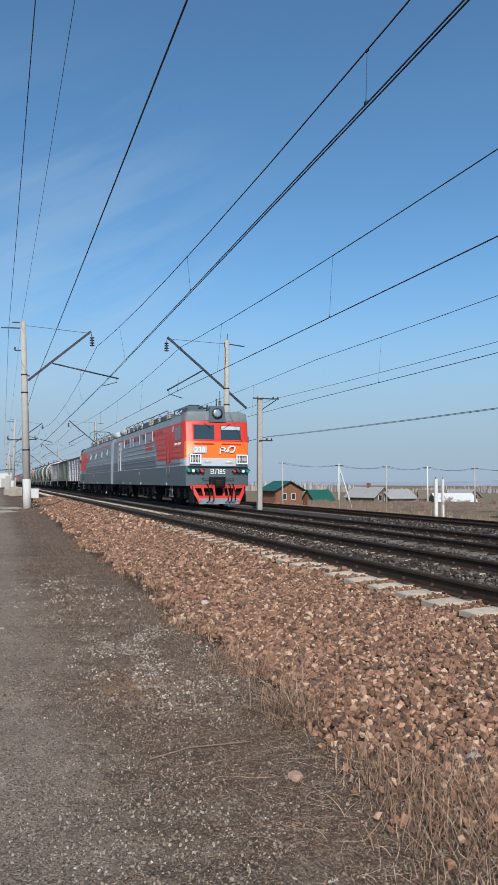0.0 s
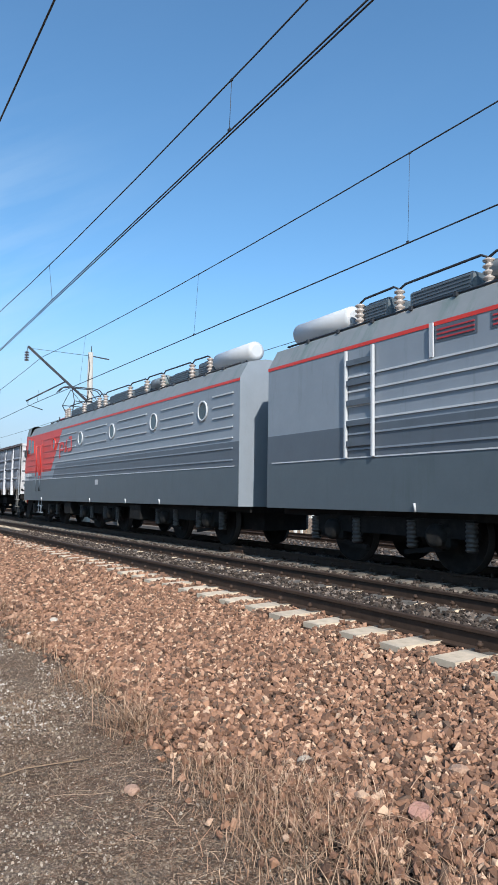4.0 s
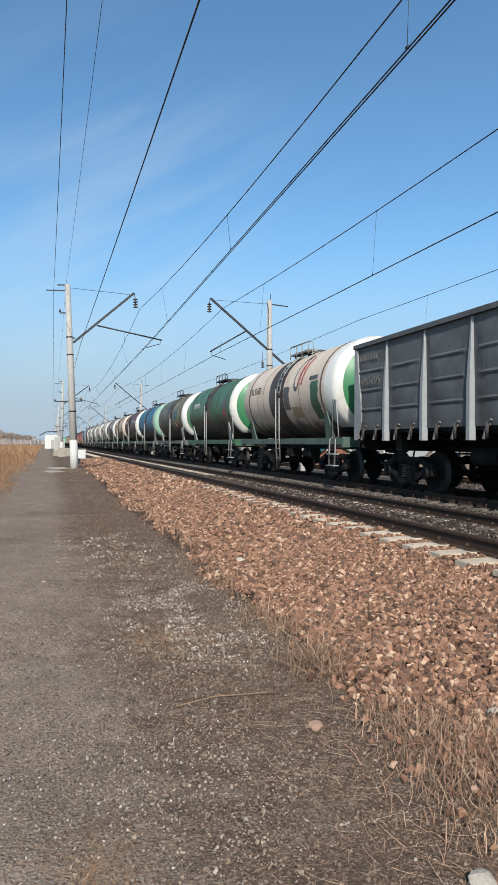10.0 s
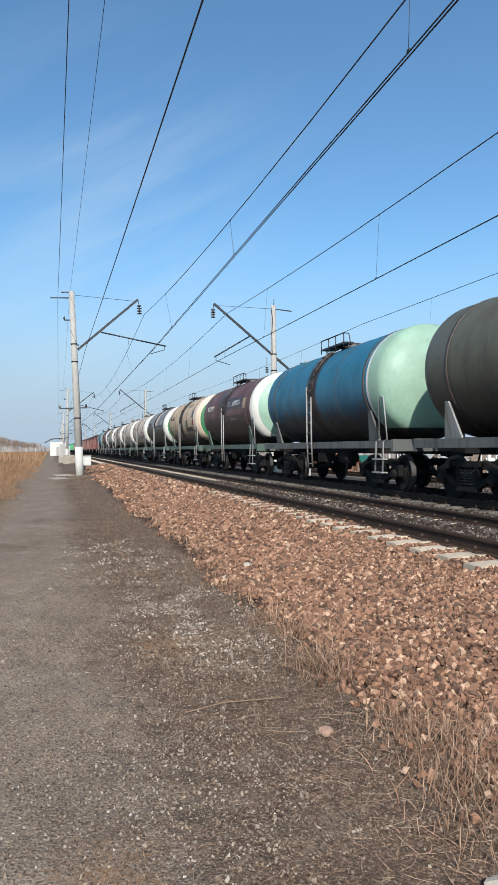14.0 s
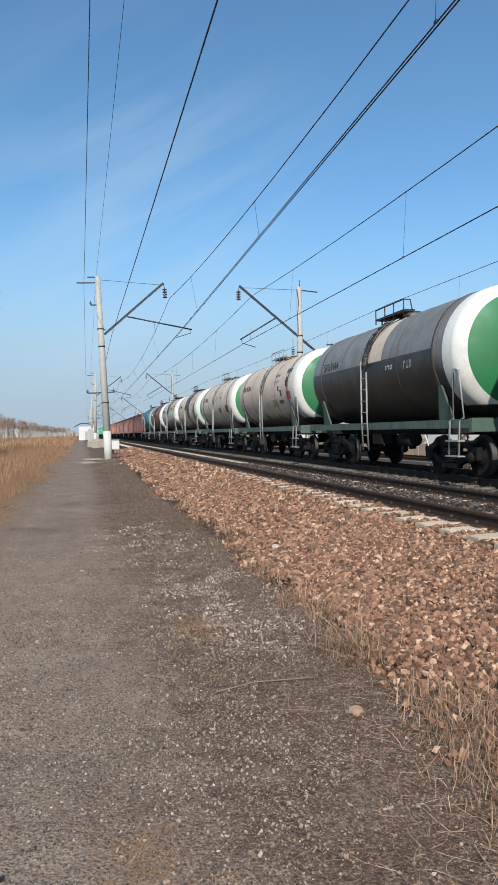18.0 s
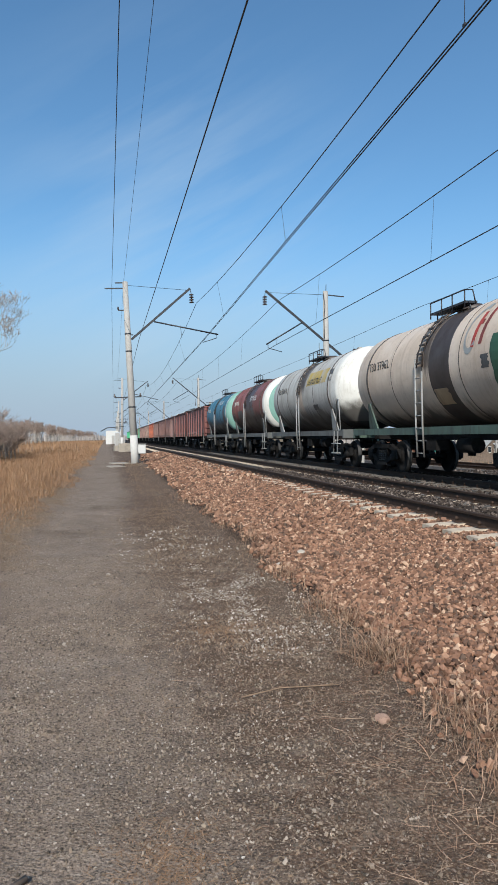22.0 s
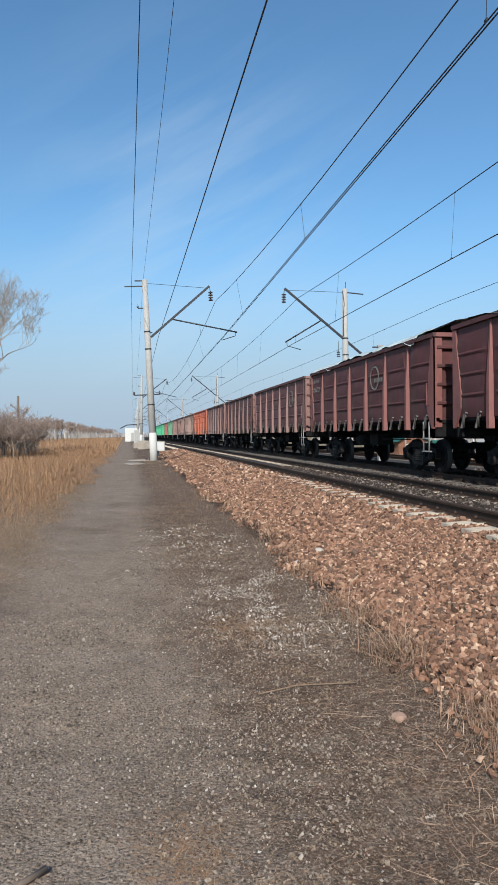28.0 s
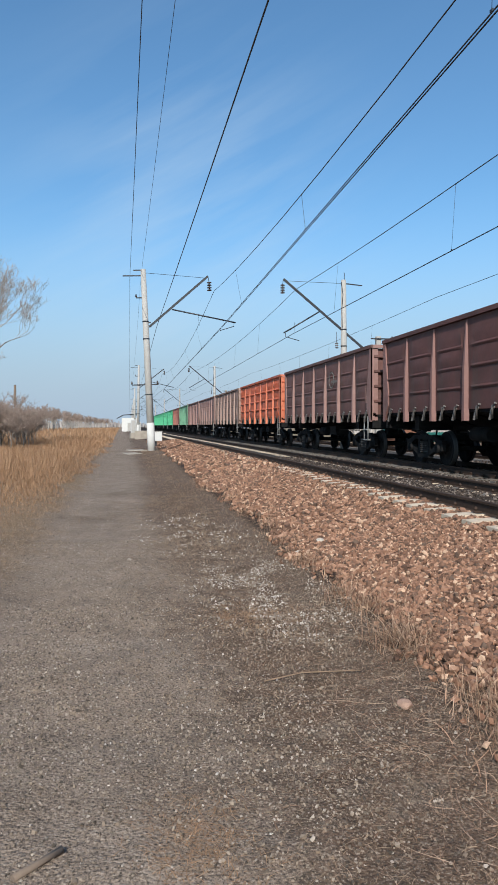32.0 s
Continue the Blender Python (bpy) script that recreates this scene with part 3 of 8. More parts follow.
def build_line_post(y):
    p = thing("line_post", "short square concrete line post with steel crossarms", "line post", "line posts", pose(14.65, y, -0.7))
    bm = bmesh.new()
    box(bm, -0.14, 0.14, -0.14, 0.14, -0.3, 6.9, bevel=0.02)
    part("shaft", bm, M["concrete"], p)
    for z, a, b in ((6.75, -0.5, 1.15), (4.25, -0.1, 0.75)):
        bm = bmesh.new()
        beam(bm, (a, -0.16, z), (b, -0.16, z), 0.06, 0.07)
        part("crossarm", bm, M["steel"], p)
        for x in (b - 0.35, b - 0.05):
            bm = bmesh.new()
            lathe(bm, [(z, 0.03), (z + 0.06, 0.05), (z + 0.14, 0.04)], "z", 8, (x, -0.16, 0))
            part("pin_insulator", bm, M["insulator"], p)
    bm = bmesh.new()
    beam(bm, (0.1, -0.16, 6.1), (1.0, -0.16, 6.7), 0.04, 0.05)
    part("brace", bm, M["steel"], p)


for y in (-23.0, 39.0, 101.0, 163.0):
    build_line_post(y)


# ---- train: shared pieces ----
TRAIN_X, TRAIN_Z = TRACKS[1]


def front_at(t):
    """Where the locomotive's nose stands, metres along the track, at t seconds."""
    q = min(1.0, max(0.0, (t - 2.3) / 2.5))
    return 31.2 - 10.05 * t + 0.0135 * t * t + 0.10 * (1 - q * q * (3 - 2 * q))


TRAIN = []       # (thing, distance behind the nose, half a turn or not)
WHEELSETS = []   # (wheelset, pose at rest, radius, turned)


def paint(name, color, dirt=(0.07, 0.06, 0.05), amount=0.3, rough=0.6, var=0.16, scale=2.0, streak=True):
    return mat(name, color, rough, var=var, scale=scale, dirt=dirt, dirt_amount=amount, dirt_scale=1.3, bump=0.10, bump_scale=12.0, streak=streak)


M.update({
    "loco_grey": paint("loco_grey", (0.205, 0.232, 0.268), (0.115, 0.13, 0.14), 0.15, 0.42, 0.07),
    "loco_dark": paint("loco_dark_grey", (0.074, 0.093, 0.108), (0.05, 0.07, 0.07), 0.15, 0.45, 0.08),
    "loco_mid": paint("loco_band_grey", (0.082, 0.097, 0.118), (0.045, 0.06, 0.06), 0.12, 0.45, 0.08),
    "loco_red": paint("loco_red", (0.58, 0.032, 0.018), (0.30, 0.03, 0.02), 0.15, 0.42, 0.08),
    "loco_orange": paint("loco_orange", (0.86, 0.145, 0.010), (0.6, 0.12, 0.02), 0.1, 0.4, 0.06),
    "loco_white": paint("loco_light_band", (0.46, 0.47, 0.49), (0.4, 0.4, 0.4), 0.12, 0.45, 0.06),
    "loco_roof": paint("loco_roof_grey", (0.185, 0.20, 0.21), (0.08, 0.13, 0.12), 0.3, 0.55, 0.12),
    "white": paint("white_enamel", (0.78, 0.78, 0.76), (0.5, 0.48, 0.45), 0.1, 0.5, 0.05),
    "glass": mat("cab_glass", (0.02, 0.035, 0.045), 0.06, var=0.1, bump=0, spec=0.8),
    "porcelain": mat("porcelain", (0.34, 0.295, 0.27), 0.3, var=0.08, bump=0),
    "lens_green": mat("lens_green", (0.01, 0.30, 0.20), 0.2, var=0.05, bump=0),
    "lens_dark": mat("lens_dark_green", (0.02, 0.10, 0.11), 0.2, var=0.05, bump=0),
    "lens_white": mat("lens_white", (0.75, 0.77, 0.76), 0.2, var=0.05, bump=0),
    "lens_red": mat("lens_red", (0.70, 0.03, 0.03), 0.2, var=0.05, bump=0),
    "panto_red": paint("pantograph_red", (0.40, 0.03, 0.04), (0.1, 0.03, 0.03), 0.3),
    "step_grey": paint("step_grey", (0.27, 0.27, 0.26), (0.14, 0.12, 0.10), 0.4, 0.6),
    "tar": mat("oily_tar_black", (0.022, 0.02, 0.018), 0.45, var=0.35, scale=3, dirt=(0.06, 0.05, 0.04), dirt_amount=0.3, dirt_scale=1.5, bump=0.08, bump_scale=15),
    "spill": mat("dried_oil_spill", (0.055, 0.040, 0.032), 0.5, var=0.4, scale=4, dirt=(0.12, 0.09, 0.07), dirt_amount=0.25, dirt_scale=1.8, bump=0.1, streak=True),
    "sign_faded": mat("faded_stencil", (0.15, 0.14, 0.125), 0.8, var=0.35, scale=9, bump=0),
    "reflector": mat("lamp_reflector", (0.55, 0.57, 0.6), 0.22, metal=0.9, var=0.2, scale=4, bump=0),
    "sign_white": mat("stencil_white", (0.62, 0.60, 0.55), 0.7, var=0.2, scale=12, bump=0),
    "sign_black": mat("stencil_black", (0.03, 0.03, 0.03), 0.7, var=0.2, scale=12, bump=0),
    "spring": mat("spring_steel", (0.045, 0.041, 0.038), 0.6, var=0.3, bump=0),
})


def lettering(text, size, m, parent, material, depth=0.006, name="lettering"):
    """Raised letters in the built-in font, as a mesh."""
    cu = bpy.data.curves.new(name, "FONT")
    cu.body, cu.size, cu.extrude, cu.align_x = text, size, depth / 2, "CENTER"
    tmp = new("tmp", cu)
    dg = bpy.context.evaluated_depsgraph_get()
    me = bpy.data.meshes.new_from_object(tmp.evaluated_get(dg))
    bpy.data.objects.remove(tmp)
    me.materials.clear()
    me.materials.append(material)
    ob = new(name, me)
    ob.parent, ob.matrix_basis = parent, m
    return ob


def on_side(s, x, y, z):
    """Letters on a side wall: s is -1 for the wall that looks to -x."""
    return Matrix(((0, 0, s, s * x), (s, 0, 0, y), (0, 1, 0, z), (0, 0, 0, 1)))


def on_front(x, y, z):
    return Matrix(((1, 0, 0, x), (0, 0, -1, y), (0, 1, 0, z), (0, 0, 0, 1)))


def patch(bm, s, x, poly, depth=0.006, mi=0):
    """A thin plate with the (y, z) outline on a side wall."""
    a = [bm.verts.new((s * x, y, z)) for y, z in poly]
    b = [bm.verts.new((s * (x + depth), y, z)) for y, z in poly]
    n = len(poly)
    bm.faces.new(b if s > 0 else b[::-1]).material_index = mi
    bm.faces.new(a[::-1] if s > 0 else a).material_index = mi
    for k in range(n):
        bm.faces.new((a[k], a[(k + 1) % n], b[(k + 1) % n], b[k])).material_index = mi
    bmesh.ops.recalc_face_normals(bm, faces=bm.faces[:])


def bars(bm, s, x, y0, y1, z, h, n, seed):
    """Writing too small to read, as short bars from y0 towards y1."""
    r = random.Random(seed)
    step = (y1 - y0) / n
    for k in range(n):
        a = y0 + step * k
        b = a + step * r.uniform(0.45, 0.8)
        patch(bm, s, x, [(min(a, b), z), (max(a, b), z), (max(a, b), z + h), (min(a, b), z + h)], 0.004)


_wheel_cache = {}


def wheelset_mesh(radius):
    if radius not in _wheel_cache:
        bm = bmesh.new()
        r = radius
        for s in (-1, 1):
            prof = [(0.86, 0.10), (0.85, 0.17), (0.81, 0.19), (0.80, r * 0.72), (0.825, r * 0.80), (0.83, r * 0.985), (0.825, r), (0.735, r + 0.008), (0.72, r + 0.03), (0.695, r + 0.028), (0.69, r * 0.8), (0.74, r * 0.72), (0.75, 0.18), (0.66, 0.13), (0.66, 0.08)]
            lathe(bm, [(s * a, q) for a, q in prof], "x", 28, mi=[0, 0, 0, 0, 0, 1, 1, 1, 0, 0, 0, 0, 0, 0])
        lathe(bm, [(-0.95, 0.075), (0.95, 0.075)], "x", 12)
        for s in (-1, 1):
            for k in range(2):
                a = math.pi * k + 0.6
                box(bm, s * 0.80 - 0.02, s * 0.80 + 0.02, math.cos(a) * r * 0.5 - 0.05, math.cos(a) * r * 0.5 + 0.05, math.sin(a) * r * 0.5 - 0.05, math.sin(a) * r * 0.5 + 0.05)
        bmesh.ops.recalc_face_normals(bm, faces=bm.faces[:])
        me = bpy.data.meshes.new("wheelset")
        bm.to_mesh(me)
        bm.free()
        me.materials.append(M["black"])
        me.materials.append(M["tread"])
        _wheel_cache[radius] = me
    return _wheel_cache[radius]


def add_wheelset(parent, y, radius, turned=False):
    w = new("wheelset", wheelset_mesh(radius))
    w.parent = parent
    rest = Matrix.Translation((0, y, radius))
    w.matrix_basis = rest
    WHEELSETS.append((w, (0, y, radius), radius, turned))
    return w


_bogie_cache = {}


def freight_bogie(wagon, y):
    """Three-piece freight bogie: side frames, coil springs, bolster, wheelsets."""
    b = new("bogie")
    b.parent = wagon
    b.location.y = y
    if "side" not in _bogie_cache:
        bm = bmesh.new()
        for sy in (-1, 1):
            beam(bm, (0, 0, 0.79), (0, sy * 0.62, 0.79), 0.14, 0.12)
            beam(bm, (0, sy * 0.58, 0.80), (0, sy * 1.0, 0.66), 0.14, 0.14)
            beam(bm, (0, sy * 0.28, 0.30), (0, sy * 0.85, 0.50), 0.13, 0.13)
            beam(bm, (0, sy * 0.34, 0.76), (0, sy * 0.34, 0.34), 0.13, 0.12)
            beam(bm, (0, sy * 0.8, 0.66), (0, sy * 1.2, 0.64), 0.15, 0.12)
            box(bm, -0.07, 0.07, sy * 1.16 - 0.05, sy * 1.16 + 0.05, 0.40, 0.68, bevel=0.02)
        beam(bm, (0, -0.36, 0.26), (0, 0.36, 0.26), 0.16, 0.12)
        bm2 = bmesh.new()
        lathe(bm2, [(-0.12, 0.13), (0.06, 0.135), (0.10, 0.10), (0.11, 0.04)], "x", 14, (0, 0, 0))
        bm3 = bmesh.new()
        tube(bm3, [(0.066 * math.cos(q), 0.066 * math.sin(q), 0.33 + 0.33 * k / 44) for k, q in ((k, k * 2 * math.pi / 8) for k in range(45))], 0.016, 5)
        for nm, bmx, mt in (("side", bm, M["black"]), ("axle_box", bm2, M["black"]), ("springs", bm3, M["spring"])):
            me = bpy.data.meshes.new(nm)
            bmx.to_mesh(me)
            bmx.free()
            me.materials.append(mt)
            _bogie_cache[nm] = me
        bm = bmesh.new()
        box(bm, -1.05, 1.05, -0.2, 0.2, 0.66, 0.84, bevel=0.03)
        box(bm, -0.2, 0.2, -0.2, 0.2, 0.84, 0.98, bevel=0.03)
        me = bpy.data.meshes.new("bolster")
        bm.to_mesh(me)
        bm.free()
        me.materials.append(M["black"])
        _bogie_cache["bolster"] = me
    o = new("bolster", _bogie_cache["bolster"])
    o.parent = b
    for s in (-1, 1):
        o = new("side_frame", _bogie_cache["side"])
        o.parent, o.location.x = b, s * 1.02
        for yy in (-0.16, 0.0, 0.16):
            o = new("coil_spring", _bogie_cache["springs"])
            o.parent, o.location = b, (s * 1.05, yy, 0)
        for sy in (-1, 1):
            o = new("axle_box", _bogie_cache["axle_box"])
            o.parent, o.location = b, (s * 1.06, sy * 0.925, 0.4785)
            if s < 0:
                o.rotation_euler.z = math.pi
    for sy in (-1, 1):
        add_wheelset(b, sy * 0.925, 0.4785)
    return b


def coupler(wagon, y_end, s):
    """Automatic knuckle coupler reaching out of the end beam."""
    bm = bmesh.new()
    box(bm, -0.11, 0.11, min(y_end, y_end + s * 0.40), max(y_end, y_end + s * 0.40), 0.93, 1.17, bevel=0.02)
    box(bm, -0.20, 0.14, min(y_end + s * 0.32, y_end + s * 0.55), max(y_end + s * 0.32, y_end + s * 0.55), 0.90, 1.20, bevel=0.05)
    tube(bm, [(0.3, y_end, 1.0), (0.36, y_end + s * 0.22, 0.72), (0.3, y_end + s * 0.5, 0.78)], 0.028, 6)
    return part("coupler", bm, M["black"], wagon)


# ---- open wagons ----
def shade(c, k):
    return tuple(min(1.0, v * k) for v in c)


def gondola(u, color, rib_color, label, dirt=(0.08, 0.06, 0.05), amount=0.3, height=3.84, marks=(), load=None, deep=False, mark_color="sign_faded", far=False, top=None):
    w = thing("gondola_wagon", label, "open wagon", "open freight wagons")
    body = paint("wagon_paint", color, dirt, amount + 0.08, 0.68, 0.42, 1.1)
    ribm = paint("wagon_rib_paint", rib_color, dirt, amount * 0.8, 0.65, 0.2, 2.5)
    L, X, zb, zt = 6.39, 1.50, 1.52, height - 0.12
    bay = 2 * L / 7
    # floor, hatches and sills
    bm = bmesh.new()
    box(bm, -1.4, 1.4, -L, L, 1.42, 1.50)
    for s in (-1, 1):
        beam(bm, (s * 1.42, -L, 1.50), (s * 1.42, L, 1.50), 0.10, 0.10)
        for k in range(7):
            y = -L + bay * (k + 0.5)
            vs = [bm.verts.new(p) for p in ((s * 1.40, y - 0.8, 1.46), (s * 1.40, y + 0.8, 1.46), (s * 0.3, y + 0.8, 1.12), (s * 0.3, y - 0.8, 1.12))]
            bm.faces.new(vs if s < 0 else vs[::-1])
    part("floor", bm, M["black"], w)
    bm = bmesh.new()
    box(bm, -0.24, 0.24, -L - 0.05, L + 0.05, 0.98, 1.42)
    for y in (-4.325, 4.325):
        box(bm, -1.3, 1.3, y - 0.15, y + 0.15, 1.0, 1.40)
    box(bm, -0.9, -0.35, -0.4, 0.5, 0.75, 1.1)
    tube(bm, [(-0.85, 0.8, 0.9), (-0.85, 1.7, 0.9)], 0.19, 10)
    tube(bm, [(-0.7, -2.8, 0.95), (-0.7, 2.8, 0.95)], 0.025, 6)
    part("underframe", bm, M["black"], w)
    for s in (-1, 1):
        bm = bmesh.new()
        box(bm, -1.45, 1.45, s * L - 0.09 * s - 0.05, s * L - 0.09 * s + 0.05, 1.05, 1.5)
        part("end_beam", bm, M["black"], w)
        coupler(w, s * L, s)
        freight_bogie(w, s * 4.325)
    # pressed side panels, one to a bay
    bm = bmesh.new()
    hz = (zt - zb)
    prof = [(0.0, zb), (0.0, zb + hz * 0.16)]
    for f in (0.24, 0.47, 0.70):
        z = zb + hz * f
        d = 0.075 if deep else 0.035
        prof += [(0.0, z - 0.05), (d, z + 0.0), (d, z + (0.03 if deep else 0.015)), (0.0, z + (0.11 if deep else 0.06))]
    prof += [(0.0, zt)]
    bm.free()
    edge = 0.20
    fs = [0.0, 0.0, 1.0, 1.0, 1.0, 1.0, 1.0, 1.0, 0.0, 0.0]
    ys = [-bay / 2 + 0.02, -bay / 2 + edge] + [-bay / 2 + edge + 0.06 + (bay - 2 * edge - 0.12) * k / 5 for k in range(6)] + [bay / 2 - edge, bay / 2 - 0.02]
    rows_z = []
    for (xa, za), (xb, zb_) in zip(prof, prof[1:]):
        k = max(1, int((zb_ - za) / 0.13))
        rows_z += [(xa + (xb - xa) * j / k, za + (zb_ - za) * j / k) for j in range(k)]
    rows_z.append(prof[-1])
    variants = []
    for v in range(3):
        bm = bmesh.new()
        grid = []
        for y, f in zip(ys, fs):
            col_ = []
            for x, z in rows_z:
                t = (z - zb) / hz
                swell = (0.085 if deep else 0.045) * f * abs(math.sin(math.pi * min(1.0, t / 0.93) * 4)) * (0.5 + noise.noise(Vector((y * 1.3 + v * 7, z * 1.1, u)))) + 0.02 * f * noise.noise(Vector((y * 3.5, z * 3.5, u + v * 5)))
                col_.append(bm.verts.new((-x * min(1.0, f) - max(-0.01, swell), y, z)))
            grid.append(col_)
        for ga, gb in zip(grid, grid[1:]):
            for k in range(len(rows_z) - 1):
                bm.faces.new((ga[k], ga[k + 1], gb[k + 1], gb[k]))
        back = [bm.verts.new((0.05, y, z)) for y, z in ((ys[0], zb), (ys[0], zt), (ys[-1], zt), (ys[-1], zb))]
        bm.faces.new(back)
        bmesh.ops.recalc_face_normals(bm, faces=bm.faces[:])
        for e in bm.edges:
            e.smooth = not (len(e.link_faces) == 2 and e.calc_face_angle() > 0.45)
        variants.append(part("side_panel", bm, body, w, smooth=True))
    placed = set()
    for s in (-1, 1):
        for k in range(7):
            m = Matrix.Translation((s * X, -L + bay * (k + 0.5), 0)) @ (Matrix() if s < 0 else Matrix.Rotation(math.pi, 4, "Z"))
            v = (k * 2 + (s > 0)) % 3
            if v not in placed:
                placed.add(v)
                variants[v].matrix_basis = m
            else:
                put("side_panel", variants[v], w, m)
    # ribs
    bm = bmesh.new()
    zr0, zr1 = 1.24, zt
    sect = lambda d, wd: [(0.02, -wd / 2), (-d, -wd / 2 + 0.035), (-d, wd / 2 - 0.035), (0.02, wd / 2)]
    a = [bm.verts.new((x, y, zr0)) for x, y in sect(0.10, 0.20)]
    b = [bm.verts.new((x, y, zr0 + hz * 0.55)) for x, y in sect(0.095, 0.18)]
    c = [bm.verts.new((x, y, zr1)) for x, y in sect(0.025, 0.10)]
    for p, q in ((a, b), (b, c)):
        for k in range(4):
            bm.faces.new((p[k], p[(k + 1) % 4], q[(k + 1) % 4], q[k]))
    bm.faces.new(a[::-1])
    bm.faces.new(c)
    bmesh.ops.recalc_face_normals(bm, faces=bm.faces[:])
    rib = part("rib", bm, ribm, w)
    for s in (-1, 1):
        for k in range(1, 7):
            m = Matrix.Translation((s * (X + 0.003), -L + bay * k, 0)) @ (Matrix() if s < 0 else Matrix.Rotation(math.pi, 4, "Z"))
            if s < 0 and k == 1:
                rib.matrix_basis = m
            else:
                put("rib", rib, w, m)
    # corner posts with gussets, top rails
    for s in (-1, 1):
        for e in (-1, 1):
            bm = bmesh.new()
            y1, y0 = e * L, e * (L - 0.42)
            poly = [(y1, 1.26), (y1, zt), (e * (L - 0.16), zt), (e * (L - 0.18), zt - 0.25), (y0, 2.15), (y0, 1.75), (e * (L - 0.12), 1.26)]
            patch(bm, s, X + 0.004, poly, 0.05)
            box(bm, min(s * 1.30, s * (X + 0.05)), max(s * 1.30, s * (X + 0.05)), min(y1, y1 - e * 0.12), max(y1, y1 - e * 0.12), 1.3, zt)
            part("corner_post", bm, ribm, w)
        bm = bmesh.new()
        beam(bm, (s * (X + 0.01), -L - 0.04, height - 0.055), (s * (X + 0.01), L + 0.04, height - 0.055), 0.13, 0.11)
        part("top_rail", bm, paint("wagon_top_rail", top, dirt, amount, 0.7, 0.3, 2.0) if top else body, w)
        bm = bmesh.new()
        beam(bm, (-X, s * (L - 0.02), height - 0.055), (X, s * (L - 0.02), height - 0.055), 0.13, 0.11)
        part("end_top_rail", bm, ribm, w)
        bm = bmesh.new()
        box(bm, -X + 0.02, X - 0.02, s * (L - 0.10) - 0.025, s * (L - 0.10) + 0.025, 1.5, zt)
        for z in (1.95, 2.45, 2.95, 3.45):
            box(bm, -X + 0.06, X - 0.06, s * (L - 0.02) - 0.05, s * (L - 0.02) + 0.05, z - 0.05, z + 0.05, bevel=0.02)
        part("end_wall", bm, body, w)
    if not far:
        # hatch latches along the lower edge
        bm = bmesh.new()
        tube(bm, [(0.02, -0.13, 1.60), (-0.07, -0.12, 1.64), (-0.09, -0.07, 1.52), (-0.04, 0.02, 1.28)], 0.027, 6)
        beam(bm, (-0.03, 0.02, 1.54), (-0.06, 0.10, 1.26), 0.04, 0.06)
        lathe(bm, [(-0.07, 0.055), (-0.02, 0.055)], "x", 10, (0, -0.02, 1.55))
        latch = part("hatch_latch", bm, M["latch"], w)
        first_one = True
        for s in (-1, 1):
            for k in range(7):
                for off in (-0.36, 0.36):
                    m = Matrix.Translation((s * (X - 0.02), -L + bay * (k + 0.5) + off, 0)) @ (Matrix() if s < 0 else Matrix.Rotation(math.pi, 4, "Z"))
                    if first_one:
                        latch.matrix_basis, first_one = m, False
                    else:
                        put("hatch_latch", latch, w, m)
    # hanging steps at opposite corners
    for s, e in ((-1, -1), (1, 1)):
        bm = bmesh.new()
        for off in (0.35, 0.72):
            tube(bm, [(s * 1.45, e * (L - off), 1.5), (s * 1.52, e * (L - off), 1.45), (s * 1.52, e * (L - off), 0.62)], 0.022, 6)
        for z in (0.64, 1.0):
            box(bm, s * 1.5 - 0.06, s * 1.5 + 0.06, e * L - e * 0.35 - 0.4 * (e > 0), e * L - e * 0.35 + 0.4 * (e < 0), z - 0.015, z + 0.015)
        part("step", bm, M["step_grey"], w)
        bm = bmesh.new()
        tube(bm, [(s * 1.54, e * (L - 0.3), 1.9), (s * 1.62, e * (L - 0.3), 1.9), (s * 1.62, e * (L - 0.3), 2.5), (s * 1.54, e * (L - 0.3), 2.5)], 0.014, 6)
        part("grab_rail", bm, ribm, w)
    # stencilled writing
    for kind, b_, z, size, value in marks:
        y = L - bay * (b_ + 0.5)
        if kind == "text":
            lettering(value, size, on_side(-1, X + 0.044, y, z), w, M[mark_color], name="stencilled_number")
        elif kind == "bars":
            bm = bmesh.new()
            for row in range(value):
                bars(bm, -1, X + 0.04, y + 0.6, y - 0.5, z - row * size * 1.5, size, 7, b_ * 10 + row)
            part("stencilled_writing", bm, M[mark_color], w)
        elif kind == "ring":
            bm = bmesh.new()
            lathe(bm, [(0.0, size * 0.8), (0.006, size * 0.8), (0.006, size), (0.0, size)], "x", 24, (-X - 0.048, y, z), caps=False)
            bars(bm, -1, X + 0.042, y + 0.05, y - 0.75, z - size * 0.4, size * 0.3, 6, 5)
            part("painted_emblem", bm, M[mark_color], w)
        elif kind == "block":
            bm = bmesh.new()
            patch(bm, -1, X + 0.042, [(y - value, z), (y + value, z), (y + value, z + size), (y - value, z + size)], 0.003)
            part("painted_patch", bm, M[mark_color], w)
    if load:
        bm = bmesh.new()
        r = random.Random(int(u))
        nx, ny = 9, 46
        rows = []
        for j in range(ny + 1):
            y = -L + 0.1 + (2 * L - 0.2) * j / ny
            row = []
            for i in range(nx + 1):
                x = -X - 0.05 + (2 * X + 0.1) * i / nx
                edge = min(i, nx - i)
                z = height + (0.02 if edge == 0 else 0.05 + load * min(1, edge / 2.5)) + 0.16 * load * noise.noise(Vector((x * 1.7, y * 1.1, u))) * 2 + r.uniform(-0.03, 0.03)
                if edge == 0:
                    z -= max(0, noise.noise(Vector((i, y * 0.9, u)))) * 0.35
                    x += (0.04 if i else -0.04)
                row.append(bm.verts.new((x, y, max(z, height - 0.25))))
            rows.append(row)
